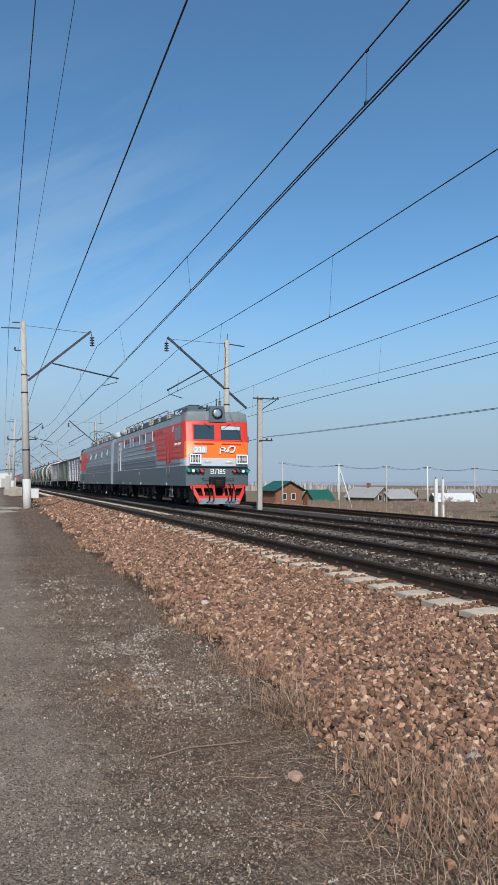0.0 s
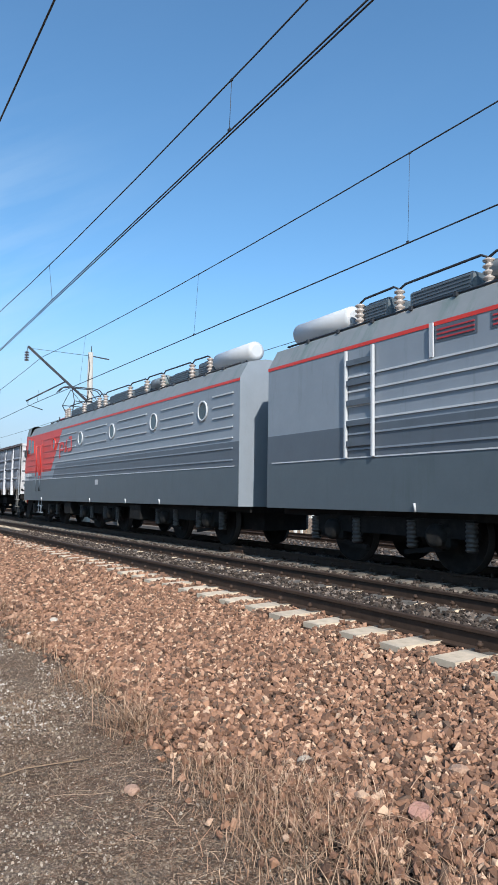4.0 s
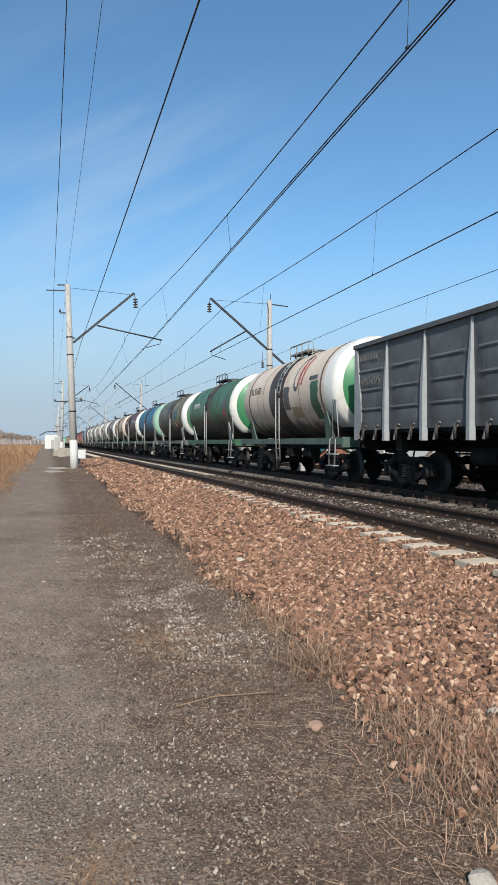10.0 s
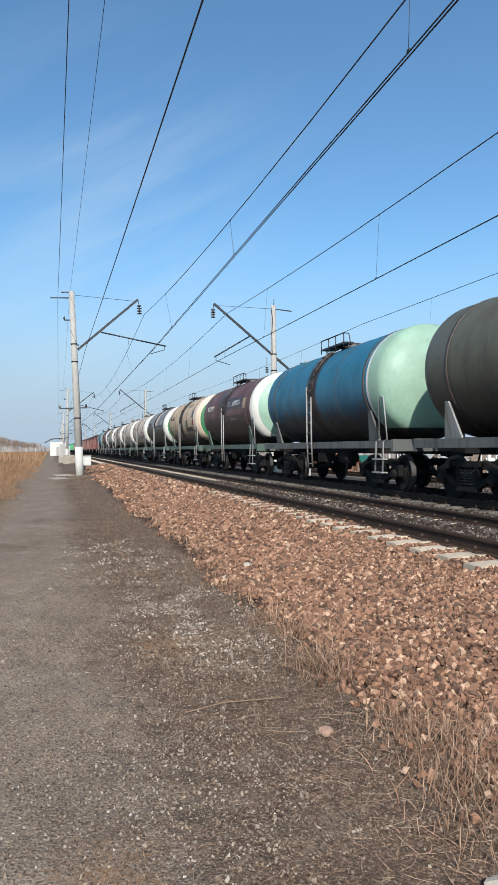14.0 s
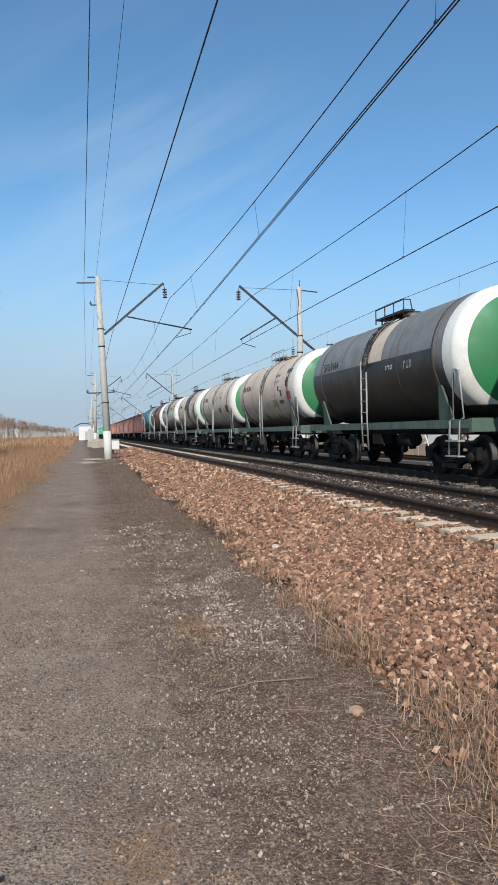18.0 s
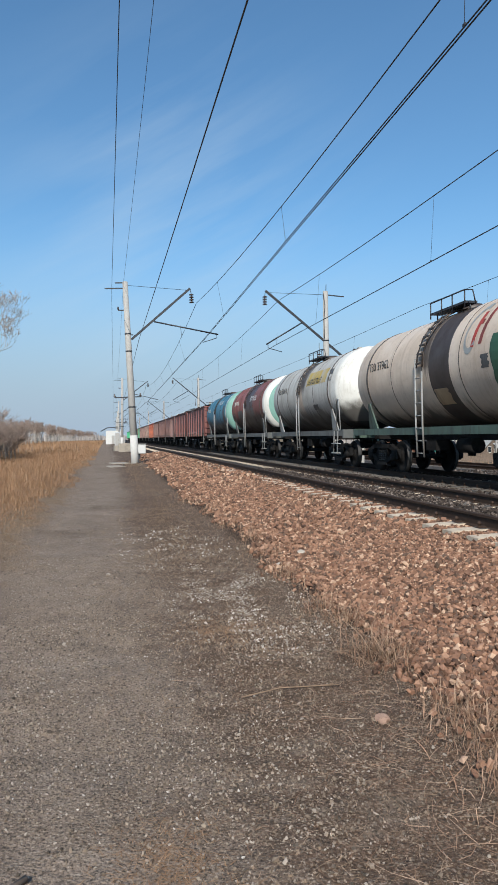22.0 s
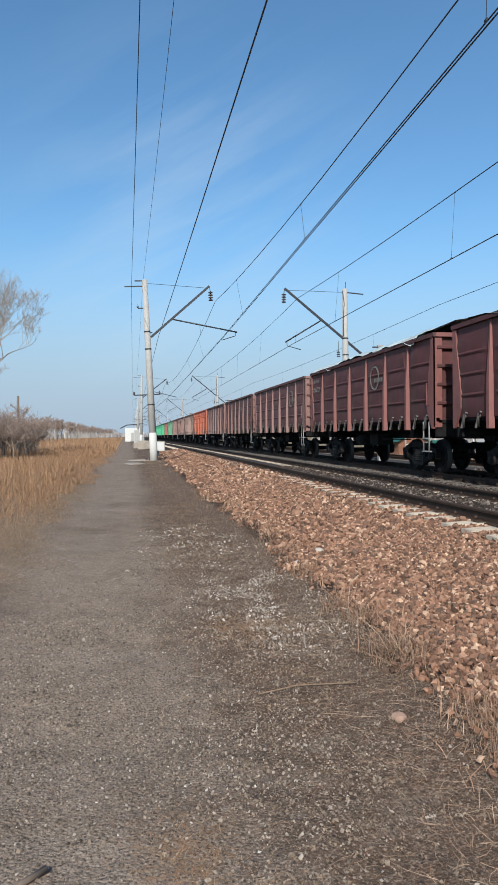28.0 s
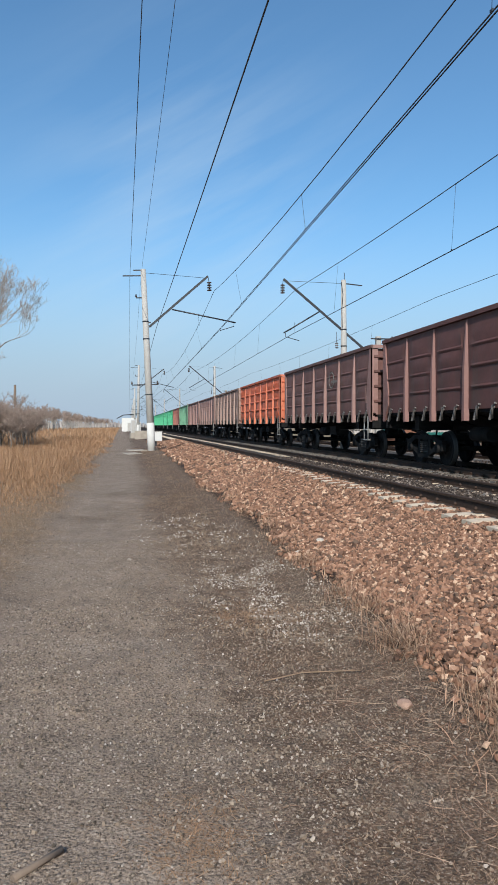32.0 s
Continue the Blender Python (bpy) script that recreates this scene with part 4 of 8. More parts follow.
        for p, q in zip(rows, rows[1:]):
            for k in range(nx):
                bm.faces.new((p[k], p[k + 1], q[k + 1], q[k]))
        part("load_cover", bm, M["tarp"], w, "crumpled pale tarpaulin over the load")
    TRAIN.append((w, u, False))
    return w


M["latch"] = mat("worn_latch_steel", (0.15, 0.135, 0.125), 0.6, var=0.4, scale=14, bump=0)
M["tarp"] = mat("pale_tarpaulin", (0.42, 0.47, 0.45), 0.5, var=0.25, scale=2.5, dirt=(0.16, 0.15, 0.13), dirt_amount=0.35, dirt_scale=1.5, bump=0.4, bump_scale=6)


# ---- tank wagons ----
def tank_paint(name, color, soil, low=-0.55, stain=None, seed=0, wear=0.5, R=1.54, zc=2.90):
    """Weathered barrel paint: faded patches, streaks run down from the crown, a ragged belly dark with oil and
    painted-in shade, spills under the hatch.
    """
    m = bpy.data.materials.new(name)
    m.use_nodes = True
    nt = m.node_tree
    b = nt.nodes["Principled BSDF"]
    tc = nt.nodes.new("ShaderNodeTexCoord")
    sep = nt.nodes.new("ShaderNodeSeparateXYZ")
    nt.links.new(tc.outputs["Object"], sep.inputs["Vector"])

    def tex(scale, stretch=(1, 1, 1), detail=7.0, rough=0.62):
        mp = nt.nodes.new("ShaderNodeMapping")
        mp.inputs["Scale"].default_value = stretch
        mp.inputs["Location"].default_value = (seed * 3.7, seed * 5.1, seed * 2.3)
        n = nt.nodes.new("ShaderNodeTexNoise")
        n.inputs["Scale"].default_value, n.inputs["Detail"].default_value, n.inputs["Roughness"].default_value = scale, detail, rough
        nt.links.new(tc.outputs["Object"], mp.inputs["Vector"])
        nt.links.new(mp.outputs["Vector"], n.inputs["Vector"])
        return n.outputs["Fac"]

    def ramp(src, a, c, lo=0.0, hi=1.0):
        r = nt.nodes.new("ShaderNodeMapRange")
        r.interpolation_type = "SMOOTHSTEP"
        r.inputs["From Min"].default_value, r.inputs["From Max"].default_value = a, c
        r.inputs["To Min"].default_value, r.inputs["To Max"].default_value = lo, hi
        nt.links.new(src, r.inputs["Value"])
        return r.outputs["Result"]

    def calc(op, a, c=None, d=None):
        x = nt.nodes.new("ShaderNodeMath")
        x.operation = op
        for k, v in enumerate((a, c, d)):
            if isinstance(v, (int, float)):
                x.inputs[k].default_value = v
            elif v is not None:
                nt.links.new(v, x.inputs[k])
        return x.outputs["Value"]

    def mix(f, a, c):
        x = nt.nodes.new("ShaderNodeMix")
        x.data_type = "RGBA"
        nt.links.new(f, x.inputs["Factor"])
        for k, v in (("A", a), ("B", c)):
            if isinstance(v, tuple):
                x.inputs[k].default_value = (*v, 1)
            else:
                nt.links.new(v, x.inputs[k])
        return x.outputs["Result"]
    big, fine = tex(0.8), tex(9.0)
    run = tex(1.0, (0.5, 3.2, 0.22))
    thin = tex(1.0, (1.0, 9.0, 0.5))
    col = mix(ramp(big, 0.35, 0.68), color, tuple(0.62 * c + 0.38 * d for c, d in zip(color, soil)))
    col = mix(calc("MULTIPLY", ramp(fine, 0.5, 0.72), 0.25), col, soil)
    col = mix(calc("MULTIPLY", ramp(run, 0.52, 0.70), 0.75 * wear), col, soil)
    col = mix(calc("MULTIPLY", ramp(thin, 0.60, 0.70), 0.6 * wear), col, tuple(0.5 * c for c in soil))
    # one dark colour for oily dirt and the shade under the barrel
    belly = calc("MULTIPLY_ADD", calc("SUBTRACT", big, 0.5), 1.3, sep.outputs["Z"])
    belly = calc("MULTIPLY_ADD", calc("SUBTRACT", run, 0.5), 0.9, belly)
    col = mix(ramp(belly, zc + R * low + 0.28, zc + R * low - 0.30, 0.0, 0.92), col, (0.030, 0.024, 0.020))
    if stain:
        y0, half, end = stain
        off = calc("ABSOLUTE", calc("SUBTRACT", sep.outputs["Y"], y0))
        off = calc("MULTIPLY_ADD", calc("SUBTRACT", run, 0.5), 1.5, off)
        mask = calc("MULTIPLY", ramp(off, half + 0.18, half - 0.12), ramp(calc("MULTIPLY_ADD", calc("SUBTRACT", thin, 0.5), 1.6, sep.outputs["Z"]), end - 0.25, end + 0.25))
        col = mix(calc("MULTIPLY", mask, 0.9), col, (0.040, 0.029, 0.024))
    col = mix(calc("MULTIPLY", ramp(tex(16.0), 0.64, 0.70), 0.5 * wear), col, (0.05, 0.04, 0.033))
    nt.links.new(col, b.inputs["Base Color"])
    nt.links.new(ramp(big, 0.3, 0.7, 0.42, 0.68), b.inputs["Roughness"])
    bu = nt.nodes.new("ShaderNodeBump")
    bu.inputs["Strength"].default_value, bu.inputs["Distance"].default_value = 0.12, 0.02
    nt.links.new(tex(1.2, detail=4.0), bu.inputs["Height"])
    nt.links.new(bu.outputs["Normal"], b.inputs["Normal"])
    return m


def tank(u, zones, frame, label, tar_below=-0.62, straps=True, number="", number_y=2.6, dark_text=True, radius=1.54, zc=2.90, platform="steel", patches=(), emblem=None, seed=0, crown=None, low=-0.55, stain=None, wear=0.5, words=(), ladder_y=0.0):
    """zones: (from, to, paint) along the barrel, from the leading end; tar_below: sine of the angle under which the barrel is tarred."""
    w = thing("tank_wagon", label, "tank wagon", "tank wagons")
    R, H = radius, 5.32
    mats = [M["tar"]]
    done = {}
    rows = []
    for a, b, key in zones:
        if key not in done:
            c, d = COATS[key]
            end_piece = b < -3.95
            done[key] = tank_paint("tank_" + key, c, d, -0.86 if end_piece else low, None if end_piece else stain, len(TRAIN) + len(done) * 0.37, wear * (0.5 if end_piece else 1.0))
        rows.append((a, b, done[key]))
    zones = rows
    for a, b, mt in zones:
        if mt not in mats:
            mats.append(mt)
    # barrel: station radii with dished ends
    st = [(-H + 0.55 * (1 - math.cos(a)), R * math.sin(a)) for a in (math.pi / 2 * k / 8 for k in range(1, 9))]
    cuts = sorted({-3.9} | {round(z[0], 3) for z in zones} | {round(z[1], 3) for z in zones} | {-3.6, -1.8, 0.0, 1.8, 3.6})
    st += [(c, R) for c in cuts if -H + 0.6 < c < H - 0.6]
    st += [(H - 0.55 * (1 - math.cos(a)), R * math.sin(a)) for a in (math.pi / 2 * k / 8 for k in range(8, 0, -1))]
    bm = bmesh.new()
    n = 56
    lathe(bm, st, "y", n, (0, 0, zc))
    bmesh.ops.bisect_plane(bm, geom=bm.verts[:] + bm.edges[:] + bm.faces[:], plane_co=(0, 0, zc + R * tar_below), plane_no=(0, 0, 1))
    bmesh.ops.bisect_plane(bm, geom=bm.verts[:] + bm.edges[:] + bm.faces[:], plane_co=(0, 0, zc - R * 0.8), plane_no=(0, 0, 1))
    for f in bm.faces:
        c = f.calc_center_median()
        s = (c.z - zc) / R
        if s < (tar_below if c.y > -3.9 else -0.8):
            f.material_index = 0
        else:
            for a, b, mt in zones:
                if a <= c.y <= b:
                    f.material_index = mats.index(mt)
                    break
    bmesh.ops.recalc_face_normals(bm, faces=bm.faces[:])
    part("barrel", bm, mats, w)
    for y in ((-3.95, 3.95) if straps else ()):
        bm = bmesh.new()
        lathe(bm, [(y - 0.05, R + 0.002), (y - 0.05, R + 0.016), (y + 0.05, R + 0.016), (y + 0.05, R + 0.002)], "y", 48, (0, 0, zc))
        part("tie_strap", bm, crown or M["spill"], w)
    for y in (-2.0, 2.05):
        bm = bmesh.new()
        lathe(bm, [(y - 0.012, R + 0.001), (y - 0.012, R + 0.007), (y + 0.012, R + 0.007), (y + 0.012, R + 0.001)], "y", 48, (0, 0, zc))
        part("weld_seam", bm, M["spill"], w)
    # frame
    bm = bmesh.new()
    box(bm, -0.26, 0.26, -5.45, 5.45, 0.98, 1.32)
    for y in (-3.9, 3.9):
        box(bm, -1.25, 1.25, y - 0.2, y + 0.2, 1.02, 1.36)
    tube(bm, [(-0.6, -1.2, 0.85), (-0.6, -0.4, 0.85)], 0.2, 10)
    box(bm, -0.85, -0.45, 0.6, 1.2, 0.7, 1.0)
    tube(bm, [(0, 0.2, 1.4), (0, 0.2, 0.55)], 0.11, 10)
    part("underframe", bm, M["black"], w)
    for s in (-1, 1):
        bm = bmesh.new()
        beam(bm, (s * 1.42, -5.45, 1.24), (s * 1.42, 5.45, 1.24), 0.09, 0.2)
        part("side_sill", bm, frame, w)
        bm = bmesh.new()
        box(bm, -1.46, 1.46, s * 5.45 - 0.06, s * 5.45 + 0.06, 1.06, 1.36)
        part("end_beam", bm, frame, w)
        coupler(w, s * 5.45, s)
        freight_bogie(w, s * 3.9)
        for y in (-4.1, 4.1):
            bm = bmesh.new()
            a = [(s * 1.28, y - 0.34, 1.34), (s * 1.28, y + 0.34, 1.34), (s * 1.44, y + 0.06, 2.15), (s * 1.44, y - 0.06, 2.15)]
            v1 = [bm.verts.new(p) for p in a]
            v2 = [bm.verts.new((x - s * 0.05, yy, z)) for x, yy, z in a]
            bm.faces.new(v1)
            bm.faces.new(v2[::-1])
            for k in range(4):
                bm.faces.new((v1[k], v1[(k + 1) % 4], v2[(k + 1) % 4], v2[k]))
            bmesh.ops.recalc_face_normals(bm, faces=bm.faces[:])
            part("saddle_bracket", bm, M["step_grey"] if seed % 2 else frame, w)
    # a straight ladder from below the sill to the shoulder, then rungs bent over the crown
    for s in (-1, 1):
        ly = ladder_y
        bm = bmesh.new()
        for dy in (-0.2, 0.2):
            tube(bm, [(s * 1.58, ly + dy, 0.55), (s * 1.62, ly + dy, 1.4), (s * 1.63, ly + dy, zc - 0.1 + (0.35 if dy > 0 else 0.0))], 0.026, 6)
        for k in range(7):
            z = 0.65 + k * 0.33
            x = 1.58 + min(1, (z - 0.55) / 0.85) * 0.04
            tube(bm, [(s * x, ly - 0.2, z), (s * x, ly + 0.2, z)], 0.017, 6)
        part("ladder", bm, M["step_grey"], w)
        bm = bmesh.new()
        for dy in (-0.17, 0.17):
            tube(bm, [(s * (R + 0.07) * math.cos(a), ly + dy, zc + (R + 0.07) * math.sin(a)) for a in (radians(v) for v in (0, 14, 28, 42, 56, 70, 82))], 0.024, 6)
        for v in range(4, 80, 9):
            a = radians(v)
            x, z = (R + 0.07) * math.cos(a), zc + (R + 0.07) * math.sin(a)
            box(bm, s * x - 0.03, s * x + 0.03, ly - 0.17, ly + 0.17, z - 0.022, z + 0.022)
        part("crown_ladder", bm, M["step_grey"] if platform == "light" else M["spill"], w, "oil-stained rungs over the crown")
    pm = {"steel": M["steel"], "black": M["steel"], "light": M["step_grey"]}[platform]
    bm = bmesh.new()
    zt = zc + R
    lathe(bm, [(zt - 0.1, 0.40), (zt + 0.10, 0.40), (zt + 0.13, 0.34), (zt + 0.17, 0.26)], "z", 20, (0.0, 0.1, 0))
    tube(bm, [(0.0, 0.75, zt - 0.05), (0.0, 0.75, zt + 0.22)], 0.09, 10)
    part("hatch_dome", bm, M["spill"], w)
    bm = bmesh.new()
    for s in (-1, 1):
        x = s * 0.62
        box(bm, x - 0.17, x + 0.17, -0.95, 0.95, zt - 0.02 + 0.03, zt + 0.07)
        for y in (-0.9, 0.9):
            tube(bm, [(x, y, zt - 0.2), (x, y, zt + 0.05)], 0.02, 6)
    part("platform", bm, pm, w)
    for s in (-1, 1):
        bm = bmesh.new()
        x = s * 0.80
        for y in (-0.95, -0.3, 0.3, 0.95):
            tube(bm, [(x, y, zt - 0.1), (x, y, zt + 0.34)], 0.018, 6)
        tube(bm, [(x, -0.95, zt + 0.34), (x, 0.95, zt + 0.34)], 0.02, 6)
        tube(bm, [(x, -1.5, zt - 0.12), (x, -1.35, zt + 0.26), (x, -0.95, zt + 0.34)], 0.018, 6)
        part("platform_railing", bm, pm, w)
    # brakeman's step at the leading end
    for s, e in ((-1, -1), (1, 1)):
        bm = bmesh.new()
        for off in (0.0, 0.42):
            tube(bm, [(s * 1.46, e * (4.75 + off), 1.36), (s * 1.56, e * (4.75 + off), 1.3), (s * 1.58, e * (4.75 + off), 0.5)], 0.024, 6)
        tube(bm, [(s * 1.46, e * 4.75, 1.3), (s * 1.46, e * 4.75, 2.5), (s * 1.46, e * 5.0, 2.45), (s * 1.46, e * 5.2, 1.35)], 0.02, 6)
        for z in (0.52, 0.86):
            box(bm, s * 1.56 - 0.09, s * 1.56 + 0.09, min(e * 4.7, e * 5.25), max(e * 4.7, e * 5.25), z - 0.015, z + 0.015)
        part("step", bm, M["step_grey"], w)
    # lettering follows the flank
    if number:
        a = radians(12)
        lettering(number, 0.36, on_side(-1, R * math.cos(a) + 0.02, number_y, zc + R * math.sin(a) - 0.1), w, M["sign_black" if dark_text else "sign_white"], name="stencilled_number")
    rag = random.Random(int(u))
    for y0, y1, z0, z1, mt in patches:
        bm = bmesh.new()
        k = 8
        g = []
        for i in range(k + 1):
            z = z0 + (z1 - z0) * i / k
            x = -math.sqrt(max(0.01, R * R - (z - zc) ** 2))
            q = Vector((x, 0, z - zc)).normalized() * 0.006
            g.append([bm.verts.new((x + q.x, y + rag.uniform(-0.05, 0.05), z + q.z)) for y in (y0, y1)])
        for p, q in zip(g, g[1:]):
            bm.faces.new((p[0], q[0], q[1], p[1]))
        part("painted_patch", bm, mt, w)

    def curved(bm, y0, y1, z0, z1, lean=0.0, lift=0.009, k=4):
        g = []
        for i in range(k + 1):
            z = z0 + (z1 - z0) * i / k
            x = -math.sqrt(max(0.01, R * R - (z - zc) ** 2))
            q = Vector((x, 0, z - zc)).normalized() * lift
            g.append([bm.verts.new((x + q.x, y - lean * (z - z0), z + q.z)) for y in (y0, y1)])
        for p, q in zip(g, g[1:]):
            bm.faces.new((p[0], q[0], q[1], p[1]))
    # wordmarks of trading names as plain blocks: start, height of the foot, size, count, paint
    for y, z, size, n, mt in words:
        r = random.Random(int(y * 10 + n))
        bm = bmesh.new()
        for k in range(n):
            yy = y - k * size * 0.82
            if r.random() < 0.6:
                curved(bm, yy, yy - size * 0.2, z, z + size, 0.12)
                curved(bm, yy - size * 0.2, yy - size * 0.62, z + size * 0.72, z + size, 0.12)
                if r.random() < 0.6:
                    curved(bm, yy - size * 0.42, yy - size * 0.62, z, z + size * 0.72, 0.12)
            else:
                curved(bm, yy, yy - size * 0.62, z, z + size * 0.25, 0.12)
                curved(bm, yy - size * 0.2, yy - size * 0.42, z + size * 0.25, z + size, 0.12)
        part("wordmark", bm, mt, w)
    if emblem:
        ey, ez, size, ring_mat, bar_mat = emblem
        bm = bmesh.new()
        ring = []
        for k in range(25):
            a = radians(70 + 250 * k / 24)
            pair = []
            for f in (1.0, 0.76):
                yy, z = ey - math.cos(a) * size * 0.55 * f - 0.15 * math.sin(a) * size * f, ez + math.sin(a) * size * f
                x = -math.sqrt(max(0.01, R * R - (z - zc) ** 2))
                q = Vector((x, 0, z - zc)).normalized() * 0.008
                pair.append(bm.verts.new((x + q.x, yy, z + q.z)))
            ring.append(pair)
        for p, q in zip(ring, ring[1:]):
            bm.faces.new((p[0], q[0], q[1], p[1]))
        part("painted_emblem", bm, ring_mat, w)
        bm = bmesh.new()
        curved(bm, ey - 0.02, ey - 0.16, ez - size * 0.75, ez + size * 0.62, 0.16)
        curved(bm, ey - 0.36, ey - 0.5, ez - size * 0.7, ez + size * 0.8, 0.16)
        curved(bm, ey - 0.16, ey - 0.36, ez + size * 0.1, ez + size * 0.3, 0.0)
        part("painted_emblem", bm, bar_mat, w)
    TRAIN.append((w, u, False))
    return w


# ---- locomotive ----
HALF = 10.75        # half a section's body length
WX = 1.58
LOCO_CACHE = {}


def section(u, turned, raised):
    """One cab section of the electric locomotive; its cab looks to -y."""
    lo = thing("electric_locomotive", "red, orange and grey electric locomotive section with a " + ("raised" if raised else "lowered") + " pantograph", "locomotive", "locomotive sections")
    y0 = -HALF          # nose
    Y = lambda d: y0 + d + 0.27 * min(1.0, max(0.0, (0.66 - d) / 0.66))
    # shell behind the cab
    bm = bmesh.new()
    prof = [(-WX, 1.0), (WX, 1.0), (WX, 4.02), (1.36, 4.42), (0.9, 4.52), (-0.9, 4.52), (-1.36, 4.42), (-WX, 4.02)]
    ya, yb = Y(1.25), HALF
    a = [bm.verts.new((x, ya, z)) for x, z in prof]
    b = [bm.verts.new((x, yb, z)) for x, z in prof]
    for k in range(8):
        f = bm.faces.new((a[k], a[(k + 1) % 8], b[(k + 1) % 8], b[k]))
        f.material_index = 1 if 2 <= k <= 6 else 0
    bm.faces.new(a)
    bm.faces.new(b)
    bmesh.ops.recalc_face_normals(bm, faces=bm.faces[:])
    part("body", bm, [M["loco_grey"], M["loco_roof"]], lo)
    # cab: stacked outlines, leaning windscreen
    levels = [(1.0, 0.02, 0), (1.93, 0.0, 0), (1.935, -0.06, 1), (2.28, -0.04, 1), (2.30, -0.02, 2), (3.06, 0.08, 2), (3.08, 0.09, 3), (3.95, 0.30, 3), (4.05, 0.34, 4), (4.10, 0.31, 4), (4.46, 0.35, 4), (4.54, 0.55, 4)]

    def outline(dy, inset):
        w = WX - inset
        pts = [(-w, 1.25), (-w, 0.42 + dy * 0.6), (-w + 0.02, 0.22 + dy), (-w + 0.06, 0.09 + dy), (-w + 0.15, 0.02 + dy), (-0.6, dy), (0.6, dy), (w - 0.15, 0.02 + dy), (w - 0.06, 0.09 + dy), (w - 0.02, 0.22 + dy), (w, 0.42 + dy * 0.6), (w, 1.25)]
        return pts
    bm = bmesh.new()
    rings = []
    for z, dy, c in levels:
        inset = 0.0 if z < 4.03 else (z - 4.02) * (0.2 if z < 4.5 else 0.5)
        rings.append([bm.verts.new((x, Y(d), z)) for x, d in outline(dy, inset)])
    for (ra, rb), (z, dy, c) in zip(zip(rings, rings[1:]), levels):
        for k in range(11):
            f = bm.faces.new((ra[k], ra[k + 1], rb[k + 1], rb[k]))
            front = 1 <= k <= 9
            f.material_index = c if c != 2 or front else 3
            f.smooth = 1 <= k <= 4 or 6 <= k <= 9
    bm.faces.new(rings[-1])
    bm.faces.new(rings[0][::-1])
    bmesh.ops.recalc_face_normals(bm, faces=bm.faces[:])
    bmesh.ops.split_edges(bm, edges=[e for e in bm.edges if len(e.link_faces) == 2 and e.calc_face_angle() > 0.55])
    part("cab", bm, [M["loco_dark"], M["loco_white"], M["loco_orange"], M["loco_red"], M["loco_roof"]], lo)
    # lip under the light band
    bm = bmesh.new()
    box(bm, -1.45, 1.45, Y(-0.12), Y(0.05), 1.90, 1.945, bevel=0.01)
    part("buffer_lip", bm, M["loco_dark"], lo)
    # windscreens on the leaning face
    tilt = lambda z: 0.09 + (z - 3.08) * (0.21 / 0.87)
    for s in (-1, 1):
        for nm, g, mt, lift in (("windscreen_frame", 0.05, M["loco_red"], 0.02), ("windscreen", 0.0, M["glass"], 0.032)):
            bm = bmesh.new()
            x0, x1 = sorted((s * 0.16, s * 1.16))
            za, zb = 3.18, 3.86
            q = [(x0 - g, za - g), (x1 + g, za - g), (x1 + g, zb + g), (x0 - g, zb + g)]
            f1 = [bm.verts.new((x, Y(tilt(z) - lift), z)) for x, z in q]
            f2 = [bm.verts.new((x, Y(tilt(z) + 0.03), z)) for x, z in q]
            bm.faces.new(f1)
            bm.faces.new(f2[::-1])
            for k in range(4):
                bm.faces.new((f1[k], f2[k], f2[(k + 1) % 4], f1[(k + 1) % 4]))
            bmesh.ops.recalc_face_normals(bm, faces=bm.faces[:])
            part(nm, bm, mt, lo)
        if s > 0:
            bm = bmesh.new()
            q = [(0.2, 3.66), (1.12, 3.66), (1.12, 3.83), (0.2, 3.83)]
            bm.faces.new([bm.verts.new((x, Y(tilt(z) - 0.035), z)) for x, z in q])
            part("sun_blind", bm, M["loco_white"], lo, "pale sun blind in the windscreen")
        bm = bmesh.new()
        tube(bm, [(s * 0.66, Y(tilt(3.95) - 0.06), 3.95), (s * 0.3, Y(tilt(3.72) - 0.06), 3.70)], 0.012, 5)
        part("wiper", bm, M["steel"], lo)
        bm = bmesh.new()
        beam(bm, (s * 0.2, Y(0.04), 2.98), (s * 1.15, Y(0.04), 2.98), 0.05, 0.05)
        part("screen_ledge", bm, M["loco_red"], lo)
        # louvred buffer lamp box
        bm = bmesh.new()
        cx = s * 1.14
        box(bm, cx - 0.27, cx + 0.27, Y(-0.15), Y(0.1), 2.05, 2.46, bevel=0.015)
        body_ = part("lamp_box", bm, M["loco_mid"], lo)
        bm = bmesh.new()
        for xx in (cx - 0.255, cx + 0.255):
            box(bm, xx - 0.025, xx + 0.025, Y(-0.19), Y(-0.155), 2.03, 2.48)
        for z in (2.055, 2.455):
            box(bm, cx - 0.23, cx + 0.23, Y(-0.19), Y(-0.155), z - 0.025, z + 0.025)
        for k in range(3):
            xx = cx - 0.14 + 0.14 * k
            box(bm, xx - 0.008, xx + 0.008, Y(-0.205), Y(-0.19), 2.06, 2.45)
        part("lamp_grille", bm, M["white"], body_, "white lamp grille")
        for xx in (cx - 0.12, cx + 0.13):
            bm = bmesh.new()
            lathe(bm, [(Y(-0.175), 0.09), (Y(-0.165), 0.10), (Y(-0.15), 0.10)], "y", 14, (xx, 0, 2.25))
            part("buffer_lamp", bm, M["porcelain"], body_)
